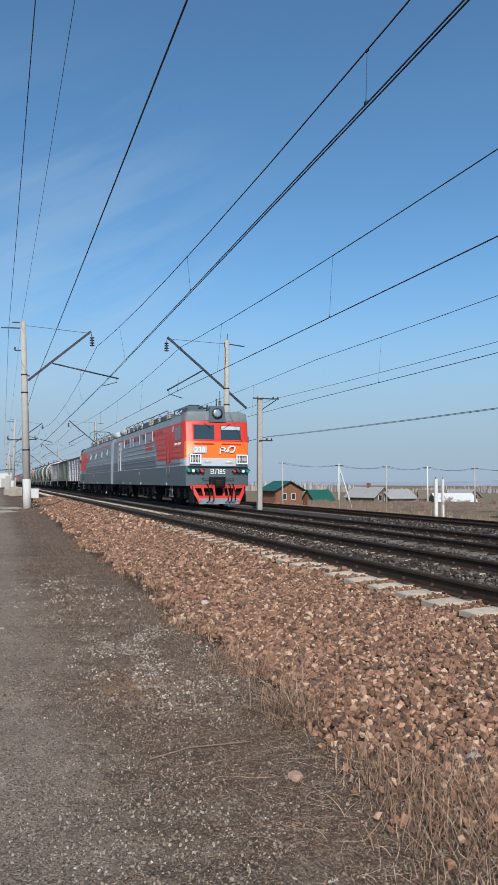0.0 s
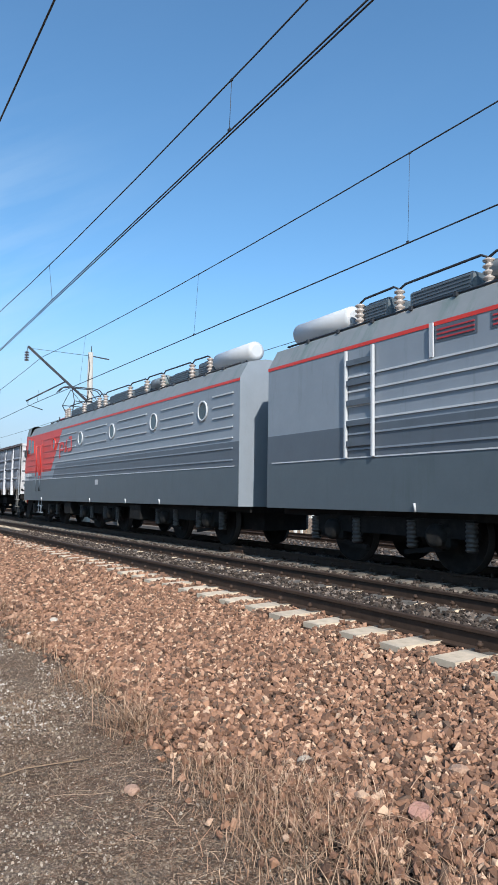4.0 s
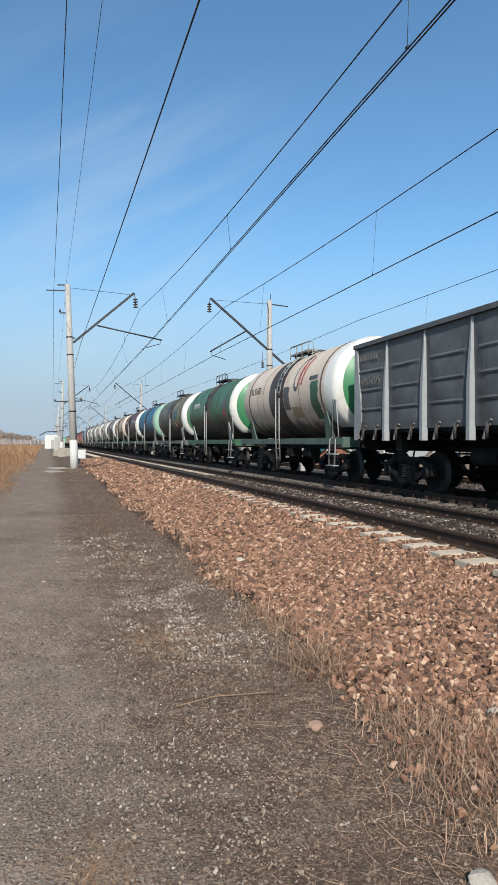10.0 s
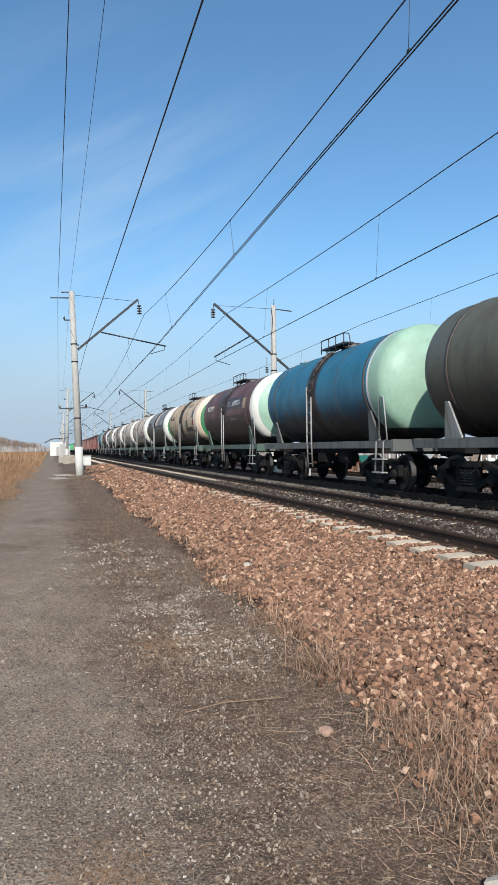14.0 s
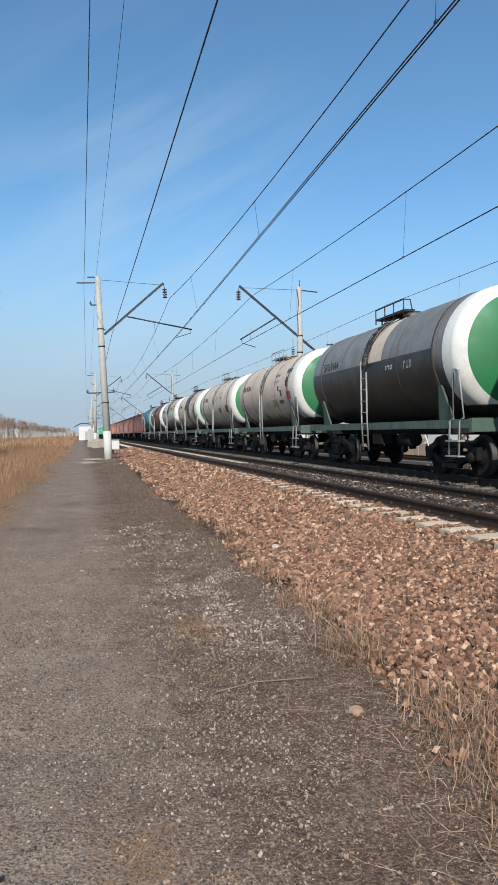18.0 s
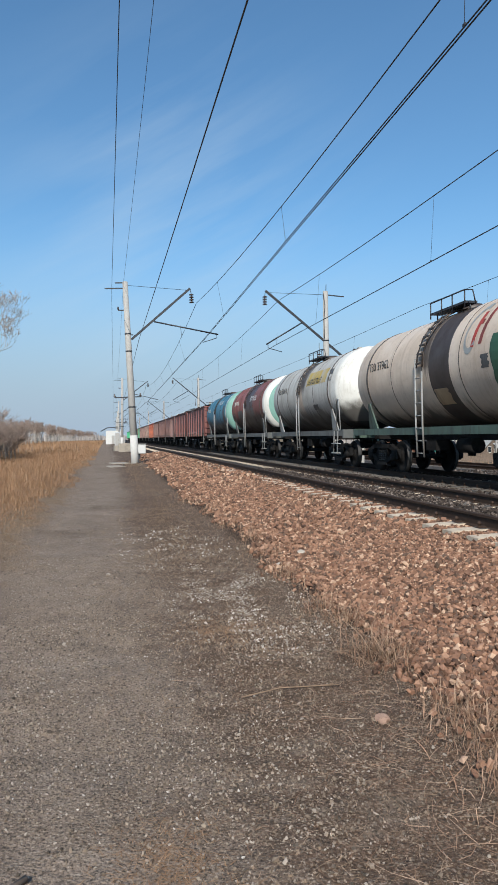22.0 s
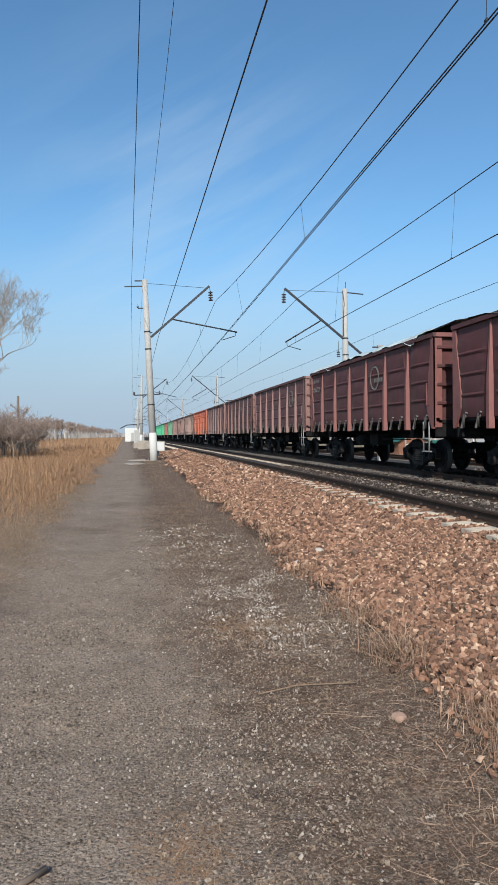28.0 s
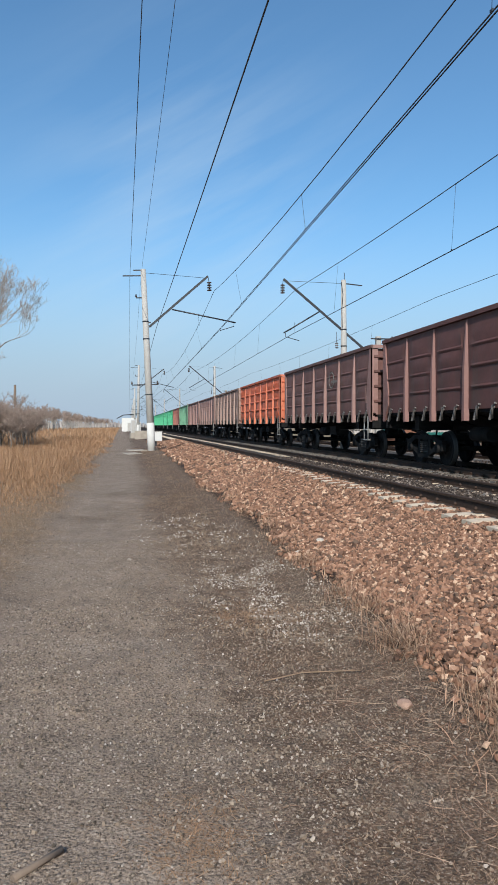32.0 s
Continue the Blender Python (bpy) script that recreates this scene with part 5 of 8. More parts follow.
        # row of signal lamps
        for k, key in enumerate(("lens_red", "lens_dark", "lens_white", "lens_green")):
            bm = bmesh.new()
            xx = s * (0.79 + 0.215 * k)
            lathe(bm, [(Y(-0.17), 0.05), (Y(-0.165), 0.075), (Y(-0.14), 0.088), (Y(0.05), 0.085)], "y", 14, (xx, 0, 1.70), mi=[0, 0, 1])
            lamp = part("signal_lamp", bm, [M[key], M[key]], lo)
            bm = bmesh.new()
            lathe(bm, [(Y(-0.21), 0.098), (Y(-0.21), 0.103), (Y(-0.02), 0.103)], "y", 14, (xx, 0, 1.70), caps=False)
            for f in [f for f in bm.faces if f.calc_center_median().z < 1.69]:
                bm.faces.remove(f)
            part("lamp_hood", bm, M["loco_mid"], lamp)
        bm = bmesh.new()
        tube(bm, [(s * 0.75, Y(-0.02), 1.35), (s * 0.75, Y(-0.12), 1.33), (s * 0.35, Y(-0.12), 1.33), (s * 0.35, Y(-0.02), 1.35)], 0.018, 6)
        part("hand_rail", bm, M["steel"], lo)
        bm = bmesh.new()
        tube(bm, [(s * 0.66, Y(-0.05), 2.18), (s * 0.66, Y(-0.14), 2.14), (s * 0.38, Y(-0.14), 2.14), (s * 0.38, Y(-0.05), 2.18)], 0.015, 6)
        part("hand_rail", bm, M["white"], lo)
        # rear-view mirror
        bm = bmesh.new()
        box(bm, s * 1.66 - 0.05, s * 1.66 + 0.05, Y(0.75), Y(0.95), 3.05, 3.4, bevel=0.03)
        if s > 0 or turned:
            part("mirror", bm, M["steel"], lo)
        else:
            bm.free()
    # number plate, type plate, emblem
    bm = bmesh.new()
    box(bm, -1.22, -0.56, Y(-0.05), Y(0.05), 2.52, 2.84)
    pl = part("number_board", bm, M["loco_white"], lo)
    lettering("238", 0.34, on_front(-0.89, Y(-0.056), 2.56), pl, M["white"], 0.02)
    lettering("ВЛ85", 0.32, on_front(0.0, Y(-0.02), 1.56), lo, M["white"], 0.02)
    bm = bmesh.new()
    yq = Y(-0.04)
    for pts in (((0.0, -0.10), (0.0, 0.24)), ((0.0, 0.24), (0.20, 0.24), (0.26, 0.17), (0.19, 0.09), (0.04, 0.09)), ((0.24, 0.0), (0.36, 0.06), (0.46, 0.24)), ((0.38, 0.0), (0.46, 0.10)), ((0.52, 0.0), (0.68, 0.0), (0.76, 0.08), (0.78, 0.26), (0.70, 0.32), (0.54, 0.32), (0.50, 0.25))):
        for j, (p, q) in enumerate(zip(pts, pts[1:])):
            p, q = (Vector((0.10 + x * 0.92, yq - 0.004 * j, 2.60 + z * 0.85)) for x, z in (p, q))
            d = (q - p).normalized() * 0.02
            beam(bm, p - d, q + d, 0.05, 0.065, up=(0, 1, 0))
    bmesh.ops.recalc_face_normals(bm, faces=bm.faces[:])
    part("emblem", bm, M["white"], lo)
    # headlight housing
    bm = bmesh.new()
    hv = [(-0.42, 0.22, 4.02), (0.42, 0.22, 4.02), (0.36, 0.32, 4.78), (-0.36, 0.32, 4.78)]
    f1 = [bm.verts.new((x, Y(d), z)) for x, d, z in hv]
    f2 = [bm.verts.new((x, Y(1.3), z if z < 4.5 else 4.62)) for x, d, z in hv]
    bm.faces.new(f1)
    bm.faces.new(f2[::-1])
    for k in range(4):
        bm.faces.new((f1[k], f2[k], f2[(k + 1) % 4], f1[(k + 1) % 4]))
    bmesh.ops.recalc_face_normals(bm, faces=bm.faces[:])
    hl = part("headlight_housing", bm, M["loco_dark"], lo)
    bm = bmesh.new()
    lathe(bm, [(Y(0.19), 0.245), (Y(0.19), 0.265), (Y(0.35), 0.265)], "y", 20, (0, 0, 4.42), caps=False)
    part("headlight_rim", bm, M["steel"], hl)
    bm = bmesh.new()
    lathe(bm, [(Y(0.18), 0.02), (Y(0.185), 0.14), (Y(0.20), 0.246)], "y", 20, (0, 0, 4.42))
    part("headlight_lens", bm, M["reflector"], hl)
    bm = bmesh.new()
    tube(bm, [(0.0, Y(0.5), 4.6), (0.0, Y(0.5), 5.15)], 0.035, 8)
    part("antenna", bm, M["steel"], hl)
    bm = bmesh.new()
    tube(bm, [(-0.35, Y(0.9), 4.5), (-0.35, Y(0.9), 4.85)], 0.05, 8)
    part("antenna", bm, M["steel"], hl)
    bm = bmesh.new()
    tube(bm, [(-0.7, Y(1.2), 4.72), (-0.7, Y(0.75), 4.72)], 0.05, 8, radii=[0.03, 0.08])
    part("horn", bm, M["steel"], lo)
    # snow plough with openings, coupler and hoses
    bm = bmesh.new()
    top, bot = [(-1.42, 1.02), (1.42, 1.02)], [(-0.95, 0.22), (0.95, 0.22)]
    yy = lambda z: Y(-0.14 + (1.02 - z) * -0.2)
    for xa, xb, za, zb in ((-1.36, -1.0, 1.02, 0.22), (1.36, 1.0, 1.02, 0.22)):
        beam(bm, (xa * 0.96, yy(1.0), 1.0), (xb * 0.92, yy(0.25), 0.25), 0.16, 0.05, up=(0, 1, 0))
    beam(bm, (-1.36, yy(0.97), 0.97), (1.36, yy(0.97), 0.97), 0.05, 0.15)
    beam(bm, (-1.0, yy(0.5), 0.48), (1.0, yy(0.5), 0.48), 0.05, 0.14)
    for x in (-0.72, -0.22, 0.22, 0.72):
        beam(bm, (x * 1.1, yy(0.9), 0.9), (x, yy(0.5), 0.5), 0.10, 0.05, up=(0, 1, 0))
    pl = part("snow_plough", bm, M["loco_red"], lo)
    bm = bmesh.new()
    box(bm, -0.98, 0.98, yy(0.3) - 0.02, yy(0.3) + 0.02, 0.16, 0.43)
    part("plough_plate", bm, M["loco_grey"], pl, "grey lower plough plate")
    bm = bmesh.new()
    box(bm, -1.30, 1.30, Y(0.1), Y(0.5), 0.25, 1.0)
    part("pilot_backing", bm, M["black"], lo)
    for s in (-1, 1):
        bm = bmesh.new()
        patch(bm, s, 1.24, [(Y(-0.2), 0.98), (Y(1.2), 0.98), (Y(0.15), 0.22), (Y(-0.42), 0.22)], 0.05)
        # black paints the wing's shadow into its colour
        part("plough_wing", bm, M["black"], lo)
    bm = bmesh.new()
    box(bm, -0.42, 0.36, Y(-0.07), Y(0.02), 1.0, 1.42)
    box(bm, -0.16, 0.16, Y(-0.45), Y(0.0), 0.98, 1.22, bevel=0.03)
    box(bm, -0.28, 0.18, Y(-0.66), Y(-0.40), 0.92, 1.28, bevel=0.06)
    part("coupler", bm, M["black"], lo)
    for x in (-0.55, -0.35, 0.35, 0.52, 0.7):
        bm = bmesh.new()
        tube(bm, [(x, Y(-0.05), 1.08), (x, Y(-0.22), 1.05), (x + 0.06, Y(-0.38), 0.7), (x + 0.04, Y(-0.42), 0.35), (x - 0.1, Y(-0.42), 0.22)], 0.032, 7)
        part("brake_hose", bm, M["panto_red"] if x in (-0.35, 0.35) else M["black"], lo)
    # paint and ribs on both flanks
    RIBS = (3.71, 3.43, 3.16, 2.89, 2.63, 2.38, 2.10)
    for s in (-1, 1):
        vent_side = s < 0
        dt, db, dk = (7.4, 6.2, 5.2) if vent_side else (6.75, 5.2, 5.2)
        X0 = WX + 0.001
        bm = bmesh.new()
        patch(bm, s, X0, [(Y(0.66), 2.28), (Y(db), 2.28), (Y(dt), 3.95), (Y(0.66), 3.95)], 0.005)
        part("red_panel", bm, M["loco_red"], lo)
        bm = bmesh.new()
        patch(bm, s, X0, [(Y(0.64), 1.0), (HALF, 1.0), (HALF, 1.93), (Y(0.64), 1.93)], 0.010)
        part("skirt", bm, M["loco_dark"], lo)
        bm = bmesh.new()
        patch(bm, s, X0, [(Y(db + 0.25), 1.93), (HALF, 1.93), (HALF, 2.52), (Y(db + 0.75), 2.52)], 0.006)
        part("dark_band", bm, M["loco_mid"], lo)
        bm = bmesh.new()
        patch(bm, s, X0, [(Y(dt - 0.02), 3.95), (HALF, 3.95), (HALF, 4.015), (Y(0.8), 4.015), (Y(0.8), 3.952)], 0.008)
        part("red_stripe", bm, M["loco_red"], lo)
        # ribs: red on the red field, pale grey behind; broken by windows and vents
        holes = [(d, 0.55) for d in (5.55, 9.3, 12.8, 16.4, 19.6)] if not vent_side else []
        for z in RIBS:
            f = (z - 2.28) / (3.95 - 2.28)
            cut = db + (dt - db) * max(0.0, min(1.0, f))
            spans = []
            if z > 2.2:
                spans.append((3.95, cut, "loco_red"))
                if z < 2.9:
                    spans.append((1.1, 2.9, "loco_red"))
            start = cut if z > 2.2 else 0.8
            end = 2 * HALF - (0.3 if not vent_side else 2.75 if z > 1.95 else 0.3)
            pieces = [(start, end)]
            for c, hw in holes if z > 3.0 else ():
                pieces = [q for a_, b_ in pieces for q in ((a_, min(b_, c - hw)), (max(a_, c + hw), b_)) if q[1] - q[0] > 0.2]
            if vent_side and z > 3.5:
                pieces = []
            for a_, b_ in pieces:
                # paler than the wall: sun on the rib edges is put into the colour
                spans.append((a_, b_, "loco_white" if z > 2.55 else "loco_grey"))
            for a_, b_, key in spans:
                bm = bmesh.new()
                patch(bm, s, WX + 0.006, [(Y(a_), z - 0.022), (Y(b_), z - 0.022), (Y(b_), z + 0.012), (Y(a_), z + 0.012)], 0.022)
                part("rib", bm, M[key], lo)
        bm = bmesh.new()
        patch(bm, s, WX + 0.012, [(Y(0.9), 1.93), (Y(2 * HALF - 0.2), 1.93), (Y(2 * HALF - 0.2), 1.955), (Y(0.9), 1.955)], 0.012)
        part("rib", bm, M["loco_white"], lo)
        # cab side windows
        for a_, b_, za, zb in ((1.10, 1.56, 3.20, 3.86), (1.68, 2.18, 3.20, 3.80)):
            bm = bmesh.new()
            patch(bm, s, X0, [(Y(a_ - 0.05), za - 0.05), (Y(b_ + 0.05), za - 0.05), (Y(b_ + 0.05), zb + 0.05), (Y(a_ - 0.05), zb + 0.05)], 0.022)
            wf = part("window_frame", bm, M["loco_red"], lo)
            bm = bmesh.new()
            patch(bm, s, X0 + 0.022, [(Y(a_), za), (Y(b_), za), (Y(b_), zb), (Y(a_), zb)], 0.004)
            part("window_pane", bm, M["glass"], wf)
        # door with rails
        bm = bmesh.new()
        patch(bm, s, X0 + 0.004, [(Y(3.05), 2.0), (Y(3.62), 2.0), (Y(3.62), 3.72), (Y(3.05), 3.72)], 0.006)
        dr = part("door", bm, M["loco_red"], lo)
        for d, z0_, z1_ in ((2.98, 1.42, 3.50), (3.72, 1.42, 3.50)):
            bm = bmesh.new()
            tube(bm, [(s * (WX + 0.01), Y(d), z0_), (s * (WX + 0.09), Y(d), z0_ + 0.03), (s * (WX + 0.09), Y(d), 2.1)], 0.018, 6)
            part("hand_rail", bm, M["loco_dark"], dr)
            bm = bmesh.new()
            tube(bm, [(s * (WX + 0.09), Y(d), 2.1), (s * (WX + 0.09), Y(d), z1_ - 0.03), (s * (WX + 0.01), Y(d), z1_)], 0.018, 6)
            part("hand_rail", bm, M["loco_red"], dr)
        bm = bmesh.new()
        patch(bm, s, X0 + 0.011, [(Y(3.22), 1.42), (Y(3.5), 1.42), (Y(3.5), 1.58), (Y(3.22), 1.58)], 0.003)
        part("foothold", bm, M["black"], lo)
        bm = bmesh.new()
        for d in (3.05, 3.5):
            tube(bm, [(s * 1.5, Y(d), 1.0), (s * 1.52, Y(d), 0.45)], 0.02, 6)
        for z in (0.47, 0.78):
            box(bm, s * 1.5 - 0.08, s * 1.5 + 0.08, Y(3.03), Y(3.52), z - 0.015, z + 0.015)
        part("step", bm, M["loco_grey"], lo)
        if vent_side:
            lettering("НИЖНЕУДИНСК", 0.155, on_side(s, WX + 0.012, Y(1.72), 2.95), lo, M["white"])
            bm = bmesh.new()
            lathe(bm, [(0.0, 0.115), (s * 0.010, 0.115), (s * 0.010, 0.16), (0.0, 0.16)], "x", 20, (s * (WX + 0.012), Y(2.66), 3.78), caps=False)
            part("depot_emblem", bm, M["loco_white"], lo)
        else:
            bm = bmesh.new()
            bars(bm, s, WX + 0.012, Y(0.95), Y(1.9), 2.12, 0.12, 6, 3)
            part("stencilled_writing", bm, M["loco_white"], lo)
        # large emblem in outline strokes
        bm = bmesh.new()
        o = 8.55 if vent_side else 7.35
        k_ = 1.0 if vent_side else -1.0
        e = lambda dd, z: (Y(o + dd * k_), z)
        for q in ([e(0.85, 2.76), e(0.70, 2.76), e(0.70, 3.42), e(0.85, 3.42)], [e(0.70, 3.42), e(0.30, 3.42), e(0.18, 3.28), e(0.30, 3.05), e(0.70, 3.05), e(0.70, 3.15), e(0.36, 3.15), e(0.34, 3.30), e(0.70, 3.32)], [e(0.14, 2.98), e(0.02, 2.98), e(-0.28, 3.50), e(-0.16, 3.50)], [e(-0.02, 2.98), e(-0.14, 2.98), e(-0.28, 3.2), e(-0.18, 3.2)], [e(-0.32, 2.98), e(-0.80, 2.98), e(-0.90, 3.12), e(-0.84, 3.58), e(-0.44, 3.58), e(-0.44, 3.48), e(-0.72, 3.48), e(-0.76, 3.12), e(-0.40, 3.12)]):
            patch(bm, s, WX + 0.024, q if k_ * s < 0 else q, 0.006)
        part("emblem", bm, M["loco_red"], lo)
        # portholes or filter vents
        if vent_side:
            for d in (5.05, 6.45, 9.6, 11.4, 12.5, 14.6, 15.7):
                bm = bmesh.new()
                wv = 1.15 if d < 7 else 0.85
                patch(bm, s, X0 + 0.004, [(Y(d), 3.68), (Y(d + wv), 3.68), (Y(d + wv), 3.93), (Y(d), 3.93)], 0.004)
                vf = part("filter_vent", bm, M["loco_red" if d < 7 else "loco_mid"], lo)
                for k in range(3):
                    bm = bmesh.new()
                    z = 3.72 + 0.07 * k
                    patch(bm, s, X0 + 0.008, [(Y(d + 0.05), z), (Y(d + wv - 0.05), z), (Y(d + wv - 0.05), z + 0.025), (Y(d + 0.05), z + 0.025)], 0.012)
                    part("slat", bm, M["panto_red"], vf)
            for d in (7.45, 9.5, 11.2, 13.4, 14.5, 16.6):
                bm = bmesh.new()
                patch(bm, s, X0 + 0.02, [(Y(d - 0.04), 3.45), (Y(d + 0.04), 3.45), (Y(d + 0.04), 4.0), (Y(d - 0.04), 4.0)], 0.03)
                part("stiffener", bm, M["loco_white"], lo)
            bm = bmesh.new()
            for d in (18.0, 18.75):
                beam(bm, (s * (WX + 0.05), Y(d), 1.95), (s * (WX + 0.05), Y(d), 3.92), 0.05, 0.05)
            part("ladder_rail", bm, M["loco_white"], lo)
            for k in range(5):
                bm = bmesh.new()
                beam(bm, (s * (WX + 0.05), Y(18.03), 2.2 + 0.37 * k), (s * (WX + 0.05), Y(18.72), 2.2 + 0.37 * k), 0.03, 0.10)
                part("ladder_rung", bm, M["loco_mid"], lo)
        else:
            for d in (5.55, 9.3, 12.8, 16.4, 19.6):
                bm = bmesh.new()
                lathe(bm, [(0.0, 0.27), (s * 0.03, 0.27), (s * 0.03, 0.22), (0.0, 0.22)], "x", 24, (s * (WX + 0.004), Y(d), 3.41), caps=False)
                ph = part("porthole_rim", bm, M["loco_red" if d < 6 else "loco_white"], lo)
                bm = bmesh.new()
                lathe(bm, [(0.0, 0.225), (s * 0.012, 0.225)], "x", 24, (s * (WX + 0.004), Y(d), 3.41))
                part("porthole_pane", bm, M["glass"], ph)
        for d in (3.9, 10.7, 14.3, 17.0):
            bm = bmesh.new()
            tube(bm, [(s * 1.6, Y(d), 1.0), (s * 1.62, Y(d), 1.14)], 0.02, 6)
            part("jack_lug", bm, M["loco_white"], lo)
        bm = bmesh.new()
        patch(bm, s, X0 + 0.012, [(Y(11.2), 1.62), (Y(11.5), 1.62), (Y(11.5), 1.80), (Y(11.2), 1.80)], 0.004)
        part("data_plate", bm, M["loco_white"], lo)
        # roof edge hooks and gutter
        bm = bmesh.new()
        tube(bm, [(s * 1.34, Y(4.2), 4.46), (s * 1.34, HALF - 0.4, 4.46)], 0.022, 6)
        part("roof_rail", bm, M["steel"], lo)
        for k in range(17):
            bm = bmesh.new()
            box(bm, s * 1.36 - 0.05, s * 1.36 + 0.05, Y(4.3 + k) - 0.03, Y(4.3 + k) + 0.03, 4.40, 4.47)
            part("roof_bracket", bm, M["steel"], lo)
    # roof gear: louvred boxes, reservoirs, bus bars on insulators along both roof edges
    r = random.Random(4)
    for d, w_, l_, h_ in ((1.9, 2.1, 1.2, 0.42), (6.3, 2.2, 1.5, 0.34), (8.4, 2.2, 1.3, 0.36), (11.1, 2.2, 1.8, 0.36), (13.5, 2.2, 1.2, 0.32), (16.2, 2.1, 1.5, 0.36), (18.2, 2.1, 0.9, 0.42)):
        bm = bmesh.new()
        nose = d < 2
        box(bm, -w_ / 2, -0.25 if nose else w_ / 2, Y(d), Y(d + l_), 4.48, 4.50 + h_, bevel=0.04)
        rb = part("roof_box", bm, M["loco_dark"], lo)
        bm = bmesh.new()
        box(bm, -w_ / 2 + 0.12, -0.4 if nose else w_ / 2 - 0.12, Y(d + 0.15), Y(d + l_ - 0.15), 4.50 + h_, 4.56 + h_, bevel=0.02)
        part("hatch", bm, M["steel"], rb)
        for s in (-1,) if nose else (-1, 1):
            for k in range(int(h_ / 0.07)):
                bm = bmesh.new()
                z = 4.56 + 0.06 * k
                patch(bm, s, w_ / 2, [(Y(d + 0.1), z), (Y(d + l_ - 0.1), z), (Y(d + l_ - 0.1), z + 0.022), (Y(d + 0.1), z + 0.022)], 0.012)
                part("louvre", bm, M["loco_mid"], rb)
    for s in (-1, 1):
        for d, rad, ln in ((14.9, 0.17, 1.1), (19.3, 0.24, 1.9)):
            bm = bmesh.new()
            lathe(bm, [(Y(d), rad * 0.6), (Y(d + 0.06), rad), (Y(d + ln - 0.06), rad), (Y(d + ln), rad * 0.6)], "y", 16, (s * 0.95, 0, 4.78))
            part("air_reservoir", bm, M["loco_white"] if d > 19 else M["loco_roof"], lo, smooth=False)
            for e in (0.3, ln - 0.3):
                bm = bmesh.new()
                box(bm, s * 0.95 - 0.12, s * 0.95 + 0.12, Y(d + e) - 0.03, Y(d + e) + 0.03, 4.46, 4.62)
                part("saddle", bm, M["steel"], lo)
        ins_rows = (5.6, 5.95, 8.05, 9.9, 10.6, 13.1, 14.6, 15.9, 17.9, 19.0)
        for d in ins_rows:
            bm = bmesh.new()
            pr = []
            for k in range(5):
                z = 4.50 + 0.095 * k
                pr += [(z, 0.055), (z + 0.03, 0.10), (z + 0.05, 0.10), (z + 0.075, 0.055)]
            lathe(bm, pr, "z", 12, (s * 1.08, Y(d), 0))
            part("insulator", bm, M["porcelain"], lo, smooth=True)
        for d, e_ in zip(ins_rows, ins_rows[1:]):
            if e_ - d > 0.5:
                bm = bmesh.new()
                tube(bm, [(s * 1.08, Y(d), 4.97), (s * 1.08, Y(d + 0.15), 5.05), (s * 1.08, Y(e_ - 0.15), 5.03), (s * 1.08, Y(e_), 4.97)], 0.022, 6)
                part("bus_bar", bm, M["steel"], lo)
    bm = bmesh.new()
    tube(bm, [(-0.2, Y(8.2), 4.6), (-0.2, Y(8.2), 5.25), (-0.2, Y(5.2), 5.25), (-0.2, Y(5.2), 4.6)], 0.035, 8)
    part("lightning_bus", bm, M["loco_mid"], lo)
    # pantograph
    pd = 3.9
    bm = bmesh.new()
    for s in (-1, 1):
        beam(bm, (s * 0.62, Y(pd - 0.9), 4.75), (s * 0.62, Y(pd + 1.0), 4.75), 0.07, 0.09)
    for d in (pd - 0.8, pd + 0.9):
        beam(bm, (-0.62, Y(d), 4.75), (0.62, Y(d), 4.75), 0.07, 0.09)
        for s in (-1, 1):
            tube(bm, [(s * 0.62, Y(d), 4.5), (s * 0.62, Y(d), 4.75)], 0.07, 8)
    part("pantograph_base", bm, M["panto_red"], lo)
    head_z = 6.20 if raised else 5.02
    knee_z = 5.45 if raised else 4.88
    kd = 0.95 if raised else 1.6
    bm = bmesh.new()
    for s in (-1, 1):
        for e in (-1, 1):
            tube(bm, [(s * 0.45, Y(pd + e * 0.25), 4.8), (s * 0.55, Y(pd + e * kd), knee_z)], 0.025, 6)
            tube(bm, [(s * 0.55, Y(pd + e * kd), knee_z), (s * 0.42, Y(pd + e * 0.12), head_z - 0.1)], 0.018, 6)
    for e in (-1, 1):
        tube(bm, [(-0.55, Y(pd + e * kd), knee_z), (0.55, Y(pd + e * kd), knee_z)], 0.02, 6)
        tube(bm, [(-0.55, Y(pd + e * kd), knee_z), (0.42, Y(pd + e * 0.12), head_z - 0.1)], 0.012, 6)
    part("pantograph_frame", bm, M["steel"], lo)
    bm = bmesh.new()
    for e in (-0.18, 0.18):
        tube(bm, [(-1.05, Y(pd + e), head_z - 0.28), (-0.85, Y(pd + e), head_z - 0.05), (-0.6, Y(pd + e), head_z), (0.6, Y(pd + e), head_z), (0.85, Y(pd + e), head_z - 0.05), (1.05, Y(pd + e), head_z - 0.28)], 0.025, 6)
    part("pantograph_head", bm, M["steel"], lo)
    # gangway bellows at the inner end, underframe gear
    bm = bmesh.new()
    for k in range(6):
        yy_ = HALF + 0.02 + 0.09 * k
        box(bm, -0.55, 0.55, yy_, yy_ + 0.06, 1.35, 3.6)
    part("gangway", bm, M["black"], lo)
    bm = bmesh.new()
    box(bm, -1.2, 1.2, Y(1.2), HALF - 0.1, 0.86, 1.02)
    # filler box added between the wheels to block daylight from beyond
    box(bm, -0.62, 0.62, Y(1.4), HALF - 0.4, 0.42, 0.86)
    part("underframe", bm, M["black"], lo)
